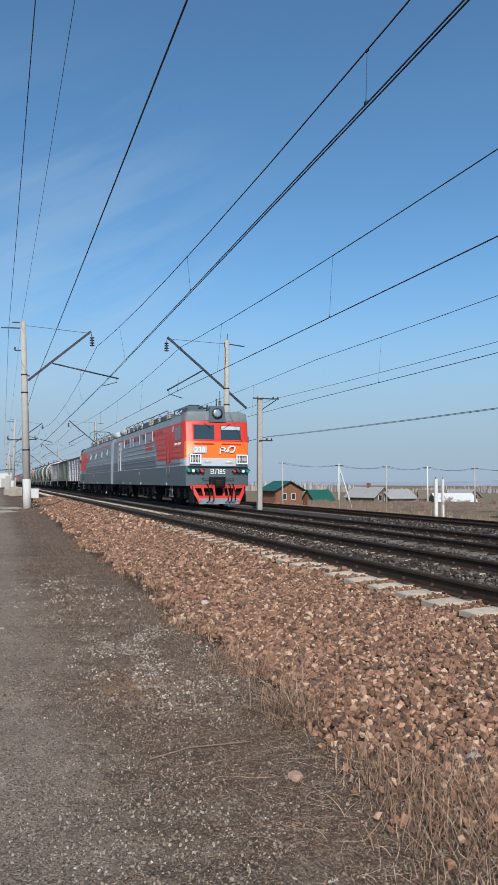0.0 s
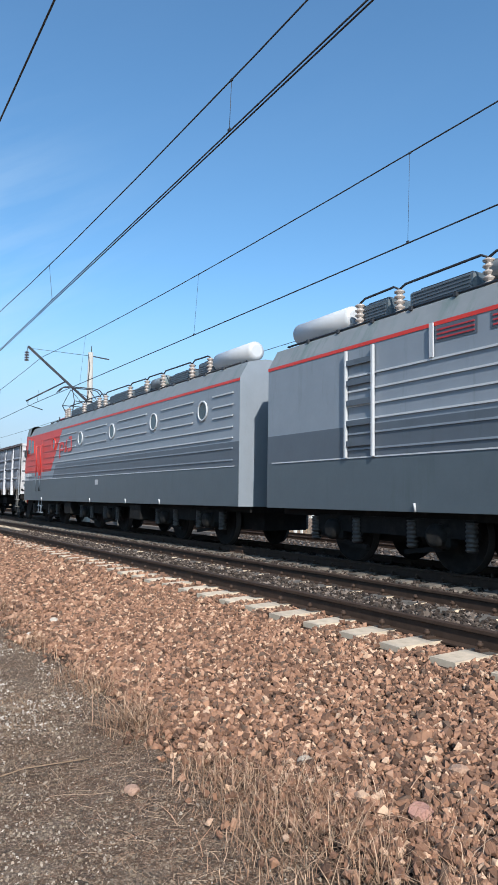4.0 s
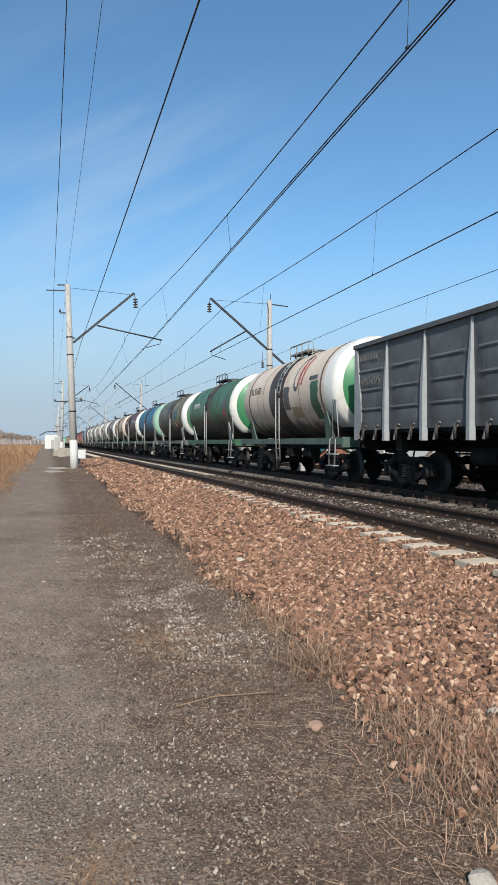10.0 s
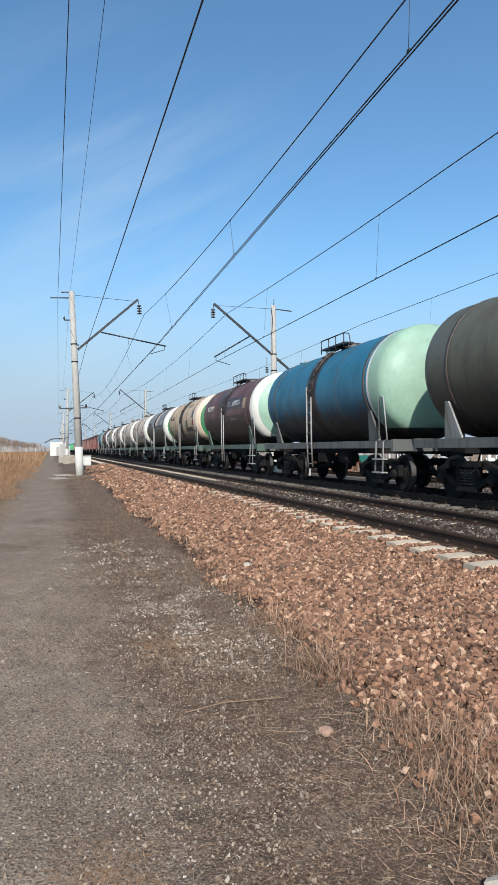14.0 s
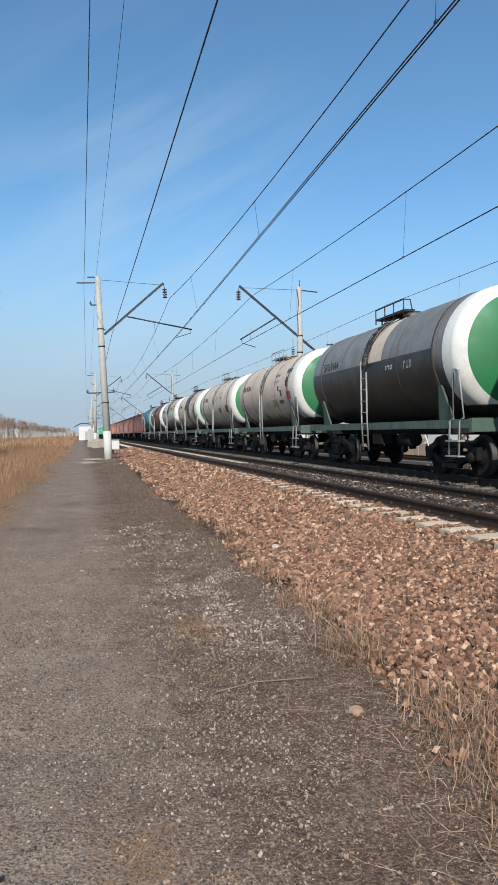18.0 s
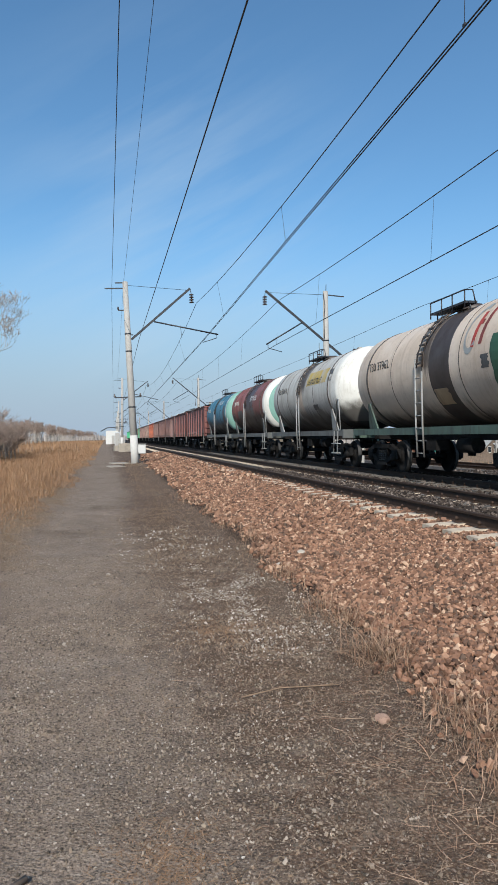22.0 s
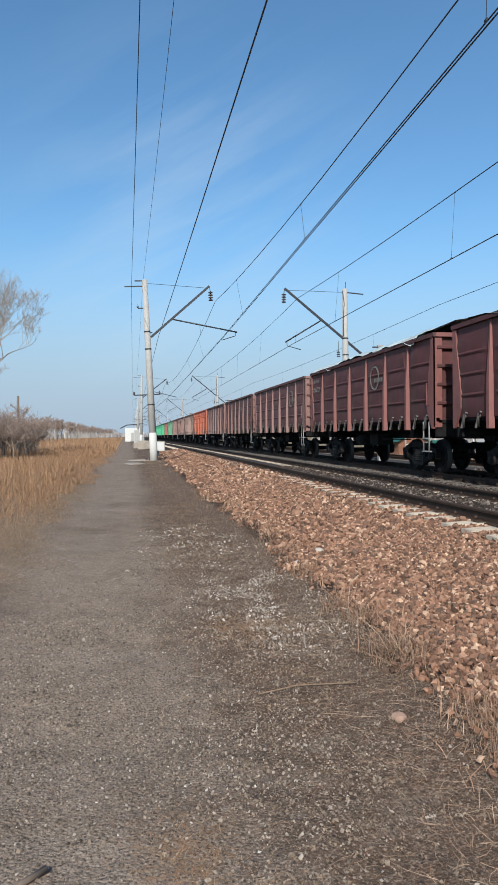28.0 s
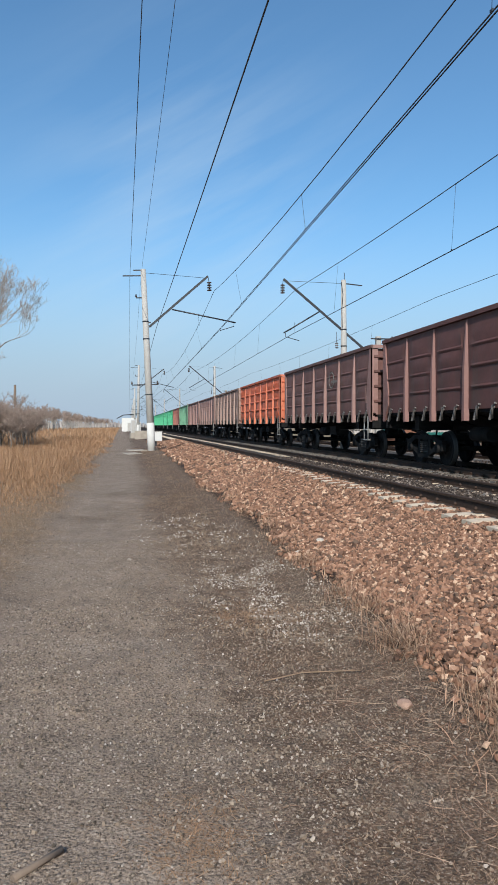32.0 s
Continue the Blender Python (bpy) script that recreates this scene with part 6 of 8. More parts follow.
    for d in (7.1, 14.4):
        bm = bmesh.new()
        box(bm, -1.5, -0.9, Y(d), Y(d + 0.9), 0.50, 0.98, bevel=0.03)
        part("equipment_box", bm, M["black"], lo)
        bm = bmesh.new()
        box(bm, 0.9, 1.5, Y(d), Y(d + 0.9), 0.50, 0.98, bevel=0.03)
        part("equipment_box", bm, M["black"], lo)
    for c in (-7.4, 0.0, 7.4):
        bg_ = new("bogie")
        bg_.parent = lo
        bg_.location.y = c
        for s in (-1, 1):
            bm = bmesh.new()
            xs = s * 1.18
            beam(bm, (xs, -2.05, 0.74), (xs, 2.05, 0.74), 0.16, 0.30)
            for sy in (-1, 1):
                beam(bm, (xs, sy * 0.55, 0.72), (xs, sy * 0.75, 0.45), 0.14, 0.14)
                box(bm, xs - 0.13, xs + 0.13, sy * 1.35 - 0.22, sy * 1.35 + 0.22, 0.42, 0.82, bevel=0.05)
                beam(bm, (xs, sy * 1.35, 0.42), (xs, sy * 0.5, 0.32), 0.08, 0.08)
            part("bogie_frame", bm, M["black"], bg_)
            for sy in (-2.0, -0.72, 0.72, 2.0):
                m = Matrix.Translation((s * 1.25, sy, 0))
                if "coil" not in LOCO_CACHE:
                    bm = bmesh.new()
                    lathe(bm, [(0.40 + 0.0175 * k, 0.105 if k % 4 == 2 else 0.078 if k % 4 == 0 else 0.095) for k in range(27)], "z", 12)
                    LOCO_CACHE["coil"] = part("coil_spring", bm, M["spring"], bg_)
                    LOCO_CACHE["coil"].matrix_basis = m
                else:
                    put("coil_spring", LOCO_CACHE["coil"], bg_, m)
            for sy in (-1, 1):
                bm = bmesh.new()
                lathe(bm, [(s * 1.18, 0.2), (s * 1.40, 0.19), (s * 1.44, 0.12)], "x", 16, (0, sy * 1.35, 0.625))
                part("axle_box", bm, M["black"], bg_)
        for sy in (-1, 1):
            add_wheelset(bg_, sy * 1.35, 0.615, turned)
    TRAIN.append((lo, u, turned))
    return lo


section(HALF, False, False)
section(22.75 + HALF, True, True)

# ---- the consist ----
# barrel coats: colour and the dirt that runs over it
COATS = {
    "cream": ((0.66, 0.54, 0.43), (0.34, 0.235, 0.165)),
    "beige": ((0.60, 0.49, 0.39), (0.32, 0.225, 0.165)),
    "white": ((0.66, 0.65, 0.61), (0.36, 0.32, 0.27)),
    "green": ((0.045, 0.135, 0.066), (0.030, 0.060, 0.038)),
    "bright_green": ((0.02, 0.17, 0.06), (0.03, 0.09, 0.045)),
    "mint": ((0.28, 0.44, 0.34), (0.16, 0.22, 0.16)),
    "olive": ((0.165, 0.142, 0.064), (0.065, 0.042, 0.025)),
    "olive_grey": ((0.098, 0.094, 0.062), (0.040, 0.034, 0.028)),
    "blue": ((0.015, 0.135, 0.22), (0.018, 0.05, 0.075)),
    "teal": ((0.035, 0.18, 0.27), (0.025, 0.07, 0.10)),
    "aqua": ((0.20, 0.365, 0.31), (0.10, 0.22, 0.19)),
    "brown": ((0.046, 0.026, 0.024), (0.020, 0.016, 0.015)),
    "maroon": ((0.12, 0.048, 0.042), (0.045, 0.026, 0.023)),
    "tan": ((0.53, 0.39, 0.245), (0.26, 0.165, 0.10)),
    "dark_grey": ((0.20, 0.195, 0.19), (0.055, 0.050, 0.046)),
    "oxide": ((0.215, 0.062, 0.045), (0.085, 0.034, 0.028)),
    "pale": ((0.50, 0.475, 0.43), (0.20, 0.165, 0.13)),
    "red": ((0.29, 0.075, 0.050), (0.11, 0.042, 0.032)),
    "spill": ((0.060, 0.042, 0.034), (0.030, 0.022, 0.019)),
    "tar": ((0.022, 0.020, 0.018), (0.045, 0.036, 0.03)),
}
P = {
    "green": paint("panel_green", (0.030, 0.095, 0.050), (0.02, 0.05, 0.03), 0.35, 0.55),
    "blue": paint("panel_blue", (0.022, 0.095, 0.11), (0.04, 0.07, 0.06), 0.35, 0.5),
    "brown": paint("panel_brown", (0.046, 0.026, 0.024), (0.02, 0.017, 0.016), 0.3, 0.5),
    "tan": paint("panel_tan", (0.36, 0.245, 0.14), (0.17, 0.09, 0.045), 0.3, 0.5),
    "dark_grey": paint("panel_dark_grey", (0.075, 0.072, 0.07), (0.03, 0.028, 0.026), 0.4, 0.5),
    "grey": paint("panel_grey", (0.30, 0.31, 0.30), (0.14, 0.12, 0.10), 0.3, 0.5),
    "white": paint("panel_white", (0.62, 0.61, 0.58), (0.3, 0.26, 0.22), 0.2, 0.5),
    "frame_green": paint("frame_green", (0.065, 0.105, 0.082), (0.035, 0.033, 0.028), 0.45, 0.6),
    "frame_grey": paint("frame_grey", (0.10, 0.105, 0.10), (0.035, 0.032, 0.028), 0.45, 0.6),
    "yellow": paint("faded_yellow", (0.46, 0.32, 0.06), (0.42, 0.38, 0.30), 0.5, 0.6),
    "signal_red": paint("signal_red", (0.38, 0.05, 0.035), (0.14, 0.045, 0.035), 0.4, 0.6),
}

SILVER, RUST = (0.175, 0.185, 0.212), (0.10, 0.065, 0.058)
G0 = 51.36
gondola(G0, SILVER, (0.43, 0.43, 0.45), "silver-grey steel open wagon with pressed panels and white ribs", (0.085, 0.085, 0.095), 0.42, deep=True, top=RUST)
gondola(G0 + 13.92, (0.014, 0.023, 0.015), (0.085, 0.105, 0.085), "dark green steel open wagon with faded white stencils", (0.06, 0.045, 0.03), 0.3, marks=(("bars", 1, 2.9, 0.16, 1), ("bars", 5, 2.72, 0.08, 1), ("ring", 5, 3.18, 0.22, 1), ("bars", 6, 3.2, 0.085, 3), ("text", 0, 2.8, 0.30, "66812245")))
gondola(G0 + 27.84, (0.085, 0.09, 0.092), (0.25, 0.255, 0.26), "dark grey steel open wagon with a faded red and white panel", (0.05, 0.045, 0.04), 0.25, marks=(("text", 0, 2.7, 0.30, "64186075"), ("bars", 0, 3.35, 0.14, 1), ("bars", 6, 2.75, 0.30, 1)))
T0, TP = 92.07, 12.055


def tk(k):
    return T0 + TP * (k - 1)


tank(tk(1), [(-9, -5.07, "bright_green"), (-5.05, -4.2, "white"), (-4.2, -0.35, "cream"), (-0.35, 1.3, "spill"), (1.3, 9, "cream")], P["frame_green"], "cream tank wagon with a brown oil band and a green end", number="730 37673", number_y=3.1, platform="light", tar_below=-2, low=-0.66, stain=(0.2, 0.35, 2.2), emblem=(-1.75, 3.55, 0.62, P["dark_grey"], P["signal_red"]), patches=((-1.0, -0.42, 2.35, 3.15, P["dark_grey"]), (-2.0, -1.1, 2.05, 2.42, P["tan"]), (-3.7, -3.05, 1.95, 3.15, P["green"]), (-3.6, -2.9, 3.2, 3.34, P["dark_grey"])))
tank(tk(2), [(-9, -5.07, "bright_green"), (-5.07, -4.7, "white"), (-4.7, -0.75, "green"), (-0.75, 0.25, "olive_grey"), (0.25, 9, "green")], P["green"], "dark green tank wagon with a white ring at its leading end", number="507 21579", number_y=2.6, dark_text=False, tar_below=-2, low=-0.30, stain=(-0.6, 0.2, 2.9), patches=((-4.0, -3.3, 2.35, 3.3, P["dark_grey"]), (-3.8, -3.35, 2.45, 2.75, P["signal_red"])), seed=1, platform="black")
tank(tk(3), [(-9, -5.07, "green"), (-5.07, -4.58, "white"), (-4.58, -1.0, "olive"), (-1.0, 0.7, "spill"), (0.7, 9, "olive_grey")], P["frame_grey"], "weathered olive tank wagon with a flaking white band", tar_below=-2, low=-0.42, stain=(0.3, 0.5, 2.0), wear=0.9, seed=1, platform="black", ladder_y=-0.85, patches=((-3.0, -1.5, 2.75, 3.3, P["blue"]), (-3.0, -2.5, 2.25, 2.5, P["signal_red"]), (-2.45, -2.2, 2.3, 2.52, P["white"])), emblem=(-1.7, 3.62, 0.26, P["grey"], P["grey"]))
tank(tk(4), [(-9, -4.25, "mint"), (-4.25, -4.12, "white"), (-4.12, -0.35, "blue"), (-0.35, 0.35, "tar"), (0.35, 9, "blue")], P["frame_grey"], "deep blue tank wagon with a mint-green leading end", platform="black", tar_below=-2, low=-0.42, stain=(0.1, 0.3, 2.6))
tank(tk(5), [(-9, -5.07, "mint"), (-5.07, -4.6, "white"), (-4.6, -0.3, "maroon"), (-0.3, 0.4, "brown"), (0.4, 9, "maroon")], P["frame_green"], "dark brown tank wagon with a mint and white leading end", number="707 29777", number_y=3.0, dark_text=False, platform="black", tar_below=-2, low=-0.62, stain=(0.6, 0.9, 3.0), wear=0.3, patches=((-3.6, 4.0, 1.75, 2.72, P["brown"]), (-3.3, -0.45, 3.02, 3.55, P["brown"]), (-3.85, -3.4, 2.95, 3.4, P["tan"])), words=((-0.6, 3.16, 0.22, 3, P["grey"]), (-1.45, 3.16, 0.22, 8, P["white"]), (-1.2, 2.5, 0.10, 12, P["grey"])))
tank(tk(6), [(-9, -5.07, "bright_green"), (-5.07, -3.7, "cream"), (-3.7, -0.3, "tan"), (-0.3, 0.6, "spill"), (0.6, 9, "tan")], P["frame_green"], "stained tan tank wagon with a cream band", number="573 05013", number_y=3.2, platform="steel", tar_below=-2, low=-0.52, stain=(0.0, 0.5, 2.2), wear=0.7, patches=((-4.2, -3.75, 2.6, 2.95, P["signal_red"]), (-2.3, -1.7, 2.55, 2.95, P["green"]), (-3.7, -1.6, 2.25, 2.5, P["brown"]), (-4.1, -3.5, 3.05, 3.5, P["dark_grey"])), words=((-1.3, 3.75, 0.2, 9, P["dark_grey"]), (-1.3, 3.3, 0.12, 9, P["tan"])))
tank(tk(7), [(-9, -5.07, "bright_green"), (-5.07, -4.4, "white"), (-4.4, -1.0, "dark_grey"), (-1.0, 0.4, "beige"), (0.4, 9, "dark_grey")], P["frame_green"], "grey tank wagon with a black lower half and white ring", number="570 1944", number_y=3.0, tar_below=0.10, platform="steel", low=-0.1, stain=(0.15, 0.25, 3.2), wear=0.9, words=((-1.3, 2.75, 0.12, 5, P["white"]), (-2.4, 2.7, 0.2, 3, P["grey"])))
tank(tk(8), [(-9, -5.07, "bright_green"), (-5.07, -4.3, "white"), (-4.3, 9, "beige")], P["frame_green"], "pale grey-beige tank wagon with a white and green end", number="739 75701", number_y=3.0, platform="light", tar_below=-2, low=-0.72, stain=(0.1, 0.16, 3.1), patches=((-4.0, -3.65, 2.95, 3.35, M["sign_black"]), (-4.2, -3.5, 3.5, 3.68, P["dark_grey"]), (-4.3, -3.75, 2.45, 2.75, P["signal_red"]), (-2.2, -1.5, 2.2, 2.5, P["tan"]), (-2.7, -2.5, 2.85, 3.05, M["sign_black"]), (-3.1, -2.85, 2.6, 2.85, P["dark_grey"]), (-3.2, -2.6, 2.3, 2.45, P["dark_grey"])), words=((-1.9, 3.45, 0.1, 9, P["dark_grey"]), (-1.9, 3.2, 0.1, 10, P["tan"])))
tank(tk(9), [(-9, -5.07, "bright_green"), (-5.07, -4.45, "white"), (-4.45, 9, "beige")], P["frame_green"], "beige tank wagon with a white ring at its end", number="739 78124", number_y=3.0, platform="light", tar_below=-2, low=-0.80, stain=(0.1, 0.14, 3.0), wear=0.35, patches=((-1.9, -1.4, 2.3, 2.6, P["dark_grey"]), (-0.75, -0.45, 3.05, 3.35, P["tan"]), (-3.9, -3.4, 2.3, 2.7, M["sign_black"])), words=((-1.5, 3.4, 0.1, 9, P["tan"]), (-1.6, 3.15, 0.1, 9, P["tan"])))
tank(tk(10), [(-9, -5.07, "bright_green"), (-5.05, -4.2, "white"), (-4.2, -1.5, "cream"), (-1.5, -0.4, "spill"), (-0.4, 9, "cream")], P["frame_green"], "beige tank wagon with a dark oil band and emblem", number="730 37962", number_y=3.0, platform="steel", tar_below=-2, low=-0.72, stain=(-0.2, 0.3, 2.8), emblem=(-2.5, 3.55, 0.58, P["grey"], P["signal_red"]), patches=((-4.0, -3.4, 1.75, 3.3, P["green"]), (-3.3, -3.0, 2.6, 2.9, P["dark_grey"]), (-1.2, -0.5, 1.9, 2.3, P["tan"])))
tank(tk(11), [(-9, -3.9, "white"), (-3.9, -0.4, "pale"), (-0.4, 0.5, "beige"), (0.5, 9, "pale")], P["frame_grey"], "dirty pale tank wagon with a faded yellow stripe", number="503 50410", number_y=3.0, tar_below=-2, low=-0.48, stain=(-0.3, 0.42, 3.0), wear=1.0, platform="steel", patches=((-3.6, -1.0, 3.2, 3.75, P["yellow"]), (-4.3, -3.85, 3.45, 3.65, P["dark_grey"]), (-2.4, -1.8, 2.2, 2.4, P["dark_grey"])), words=((-1.15, 3.24, 0.21, 11, M["sign_black"]), (-3.8, 3.2, 0.16, 4, P["dark_grey"])), seed=1)
tank(tk(12), [(-9, -5.07, "aqua"), (-5.1, -4.55, "white"), (-4.55, 0.4, "oxide"), (0.4, 9, "red")], P["frame_grey"], "rust-red tank wagon with an aqua and white end", number="509 48157", number_y=3.0, dark_text=False, tar_below=-2, low=-0.28, stain=(-0.9, 0.9, 2.3), wear=0.7, platform="black", patches=((-2.2, -1.4, 2.35, 2.8, P["dark_grey"]), (1.2, 2.7, 2.3, 2.75, P["dark_grey"])), words=((-1.15, 3.15, 0.36, 1, P["white"]), (-1.55, 3.2, 0.28, 6, P["white"])))
tank(tk(13), [(-9, -4.72, "aqua"), (-4.72, -4.5, "white"), (-4.5, 9, "teal")], P["frame_grey"], "teal-blue tank wagon with a white ring and emblem", number="541 0263", number_y=3.3, dark_text=False, tar_below=-2, low=-0.42, stain=(0.1, 0.2, 2.4), platform="black", patches=((-3.8, -3.3, 2.2, 3.4, P["brown"]), (-2.6, -2.2, 3.05, 3.14, M["sign_black"])), words=((-0.9, 3.5, 0.34, 1, P["white"]), (-1.3, 3.52, 0.27, 6, P["white"])))

DARK, PINK, BROWN = (0.080, 0.022, 0.021), (0.105, 0.038, 0.034), (0.095, 0.036, 0.030)
H0, HP = 249.75, 13.92
H = [
    (DARK, (0.20, 0.075, 0.065), "dark red-brown open wagon heaped with pale tarpaulin", 0.14, ()),
    (DARK, (0.19, 0.07, 0.06), "dark red-brown open wagon with a ring emblem and tarpaulin load", 0.30, (("ring", 4, 3.0, 0.42, 0), ("text", 0, 2.95, 0.30, "54868229"), ("bars", 0, 3.35, 0.12, 1))),
    (PINK, (0.23, 0.125, 0.11), "dark maroon open wagon with pale ribs and a ring emblem", 0, (("ring", 5, 2.95, 0.42, 0),)),
    (BROWN, (0.20, 0.10, 0.085), "worn brown open wagon with light ribs", 0, (("bars", 4, 2.95, 0.10, 1),)),
    ((0.12, 0.052, 0.042), (0.24, 0.135, 0.115), "dusty brown open wagon with pale ribs", 0, (("ring", 4, 2.95, 0.34, 0),)),
    ((0.48, 0.095, 0.035), (0.50, 0.14, 0.07), "bright orange-red steel open wagon", 0, ()),
    ((0.24, 0.14, 0.105), (0.32, 0.21, 0.17), "faded tan-brown steel open wagon", 0, ()),
    ((0.20, 0.10, 0.085), (0.28, 0.17, 0.14), "pale brown steel open wagon", 0, ()),
    ((0.17, 0.085, 0.07), (0.26, 0.15, 0.13), "dusty brown steel open wagon", 0, ()),
    ((0.07, 0.22, 0.12), (0.12, 0.28, 0.17), "faded green steel open wagon", 0, ()),
    ((0.25, 0.07, 0.05), (0.30, 0.11, 0.08), "weathered rust-red steel open wagon", 0, ()),
    ((0.03, 0.30, 0.13), (0.06, 0.36, 0.18), "bright green steel open wagon", 0, ()),
]
made = {}
for k in range(18):
    c, rc, lab, load, marks = H[min(k, 11)]
    if k > 11:
        w = copy_thing(made[11], Matrix())
        TRAIN.append((w, H0 + HP * k, False))
        for b in w.children:
            for o in b.children:
                if o.name.startswith("wheelset"):
                    WHEELSETS.append((o, tuple(o.matrix_basis.translation), 0.4785, False))
    else:
        made[k] = gondola(H0 + HP * k, c, rc, lab, (0.07, 0.045, 0.035), 0.28, load=load or None, marks=marks, far=k > 7, deep=k == 5)



# ---- loose stones, litter and plants ----
def ramp_mat(name, colors, rough=0.9, by_object=False, bump=0.3, bump_scale=50.0, var=0.2, scale=20.0):
    """Each piece takes one of several colours."""
    m = bpy.data.materials.new(name)
    m.use_nodes = True
    nt = m.node_tree
    b = nt.nodes["Principled BSDF"]
    b.inputs["Roughness"].default_value, b.inputs["Specular IOR Level"].default_value = rough, 0.25
    src = nt.nodes.new("ShaderNodeObjectInfo" if by_object else "ShaderNodeNewGeometry")
    cr = nt.nodes.new("ShaderNodeValToRGB")
    cr.color_ramp.interpolation = "CONSTANT" if len(colors) > 3 else "LINEAR"
    while len(cr.color_ramp.elements) < len(colors):
        cr.color_ramp.elements.new(0.5)
    for k, c in enumerate(colors):
        cr.color_ramp.elements[k].position = k / len(colors) if len(colors) > 3 else k / (len(colors) - 1)
        cr.color_ramp.elements[k].color = (*c, 1)
    nt.links.new(src.outputs["Random" if by_object else "Random Per Island"], cr.inputs["Fac"])
    tc = nt.nodes.new("ShaderNodeTexCoord")
    n = nt.nodes.new("ShaderNodeTexNoise")
    n.inputs["Scale"].default_value, n.inputs["Detail"].default_value = scale, 6.0
    nt.links.new(tc.outputs["Object"], n.inputs["Vector"])
    r = nt.nodes.new("ShaderNodeMapRange")
    r.inputs["From Min"].default_value, r.inputs["From Max"].default_value = 0.3, 0.7
    r.inputs["To Min"].default_value, r.inputs["To Max"].default_value = 1 - var, 1 + var
    nt.links.new(n.outputs["Fac"], r.inputs["Value"])
    sc = nt.nodes.new("ShaderNodeVectorMath")
    sc.operation = "SCALE"
    nt.links.new(cr.outputs["Color"], sc.inputs[0])
    nt.links.new(r.outputs["Result"], sc.inputs["Scale"])
    nt.links.new(sc.outputs["Vector"], b.inputs["Base Color"])
    if bump:
        n2 = nt.nodes.new("ShaderNodeTexNoise")
        n2.inputs["Scale"].default_value = bump_scale
        nt.links.new(tc.outputs["Object"], n2.inputs["Vector"])
        bu = nt.nodes.new("ShaderNodeBump")
        bu.inputs["Strength"].default_value, bu.inputs["Distance"].default_value = bump, 0.01
        nt.links.new(n2.outputs["Fac"], bu.inputs["Height"])
        nt.links.new(bu.outputs["Normal"], b.inputs["Normal"])
    return m


GRANITE = [(0.088, 0.049, 0.033), (0.199, 0.105, 0.067), (0.287, 0.154, 0.099), (0.135, 0.073, 0.048), (0.363, 0.208, 0.135), (0.234, 0.124, 0.078), (0.117, 0.075, 0.054), (0.322, 0.175, 0.111), (0.205, 0.108, 0.070), (0.503, 0.333, 0.228), (0.164, 0.092, 0.062), (0.257, 0.138, 0.088)]
SOOTY = [(0.027, 0.020, 0.017), (0.047, 0.035, 0.029), (0.084, 0.063, 0.052), (0.034, 0.025, 0.020), (0.190, 0.150, 0.126), (0.056, 0.041, 0.033), (0.112, 0.086, 0.071), (0.031, 0.023, 0.019)]
M["stones"] = ramp_mat("ballast_stones", GRANITE)
M["stone_piece"] = ramp_mat("ballast_stone_single", GRANITE, by_object=True)
M["sooty"] = ramp_mat("oily_ballast_stones", SOOTY)
M["pebble"] = ramp_mat("path_pebbles", [(0.30, 0.235, 0.18), (0.15, 0.115, 0.088), (0.22, 0.165, 0.122), (0.07, 0.055, 0.043), (0.36, 0.30, 0.245), (0.11, 0.085, 0.066), (0.25, 0.19, 0.14), (0.18, 0.135, 0.10)])
M["pale_chip"] = ramp_mat("pale_chippings", [(0.40, 0.345, 0.295), (0.25, 0.21, 0.172), (0.56, 0.50, 0.445), (0.31, 0.262, 0.22)])
M["straw"] = ramp_mat("dry_straw", [(0.22, 0.125, 0.08), (0.36, 0.225, 0.15), (0.28, 0.165, 0.105), (0.44, 0.30, 0.205)], bump=0, rough=0.8)
M["stem"] = ramp_mat("dead_stems", [(0.075, 0.05, 0.036), (0.17, 0.115, 0.08), (0.11, 0.075, 0.055), (0.25, 0.175, 0.12)], bump=0, rough=0.85)
M["litter"] = ramp_mat("dead_litter", [(0.13, 0.085, 0.055), (0.26, 0.175, 0.115), (0.19, 0.125, 0.08), (0.34, 0.24, 0.165)], bump=0, rough=0.85)
M["golden"] = ramp_mat("golden_dead_grass", [(0.27, 0.150, 0.080), (0.35, 0.205, 0.115), (0.30, 0.170, 0.092), (0.39, 0.245, 0.145), (0.24, 0.132, 0.074)], bump=0, rough=0.8)
M["twig"] = ramp_mat("bare_twigs", [(0.28, 0.205, 0.165), (0.40, 0.31, 0.26), (0.33, 0.25, 0.205), (0.22, 0.16, 0.13)], bump=0)
M["pale_twig"] = ramp_mat("pale_bare_twigs", [(0.38, 0.33, 0.29), (0.30, 0.255, 0.22), (0.46, 0.41, 0.37), (0.26, 0.22, 0.19)], bump=0)
M["bark"] = mat("birch_bark", (0.36, 0.325, 0.29), 0.85, var=0.3, scale=3, dirt=(0.10, 0.085, 0.075), dirt_amount=0.25, dirt_scale=2.5)
M["greybark"] = mat("grey_bark", (0.20, 0.165, 0.14), 0.9, var=0.25, scale=6)
M["rustic"] = mat("weathered_timber", (0.16, 0.115, 0.085), 0.9, var=0.3, scale=5, dirt=(0.07, 0.055, 0.045), dirt_amount=0.3, dirt_scale=2)

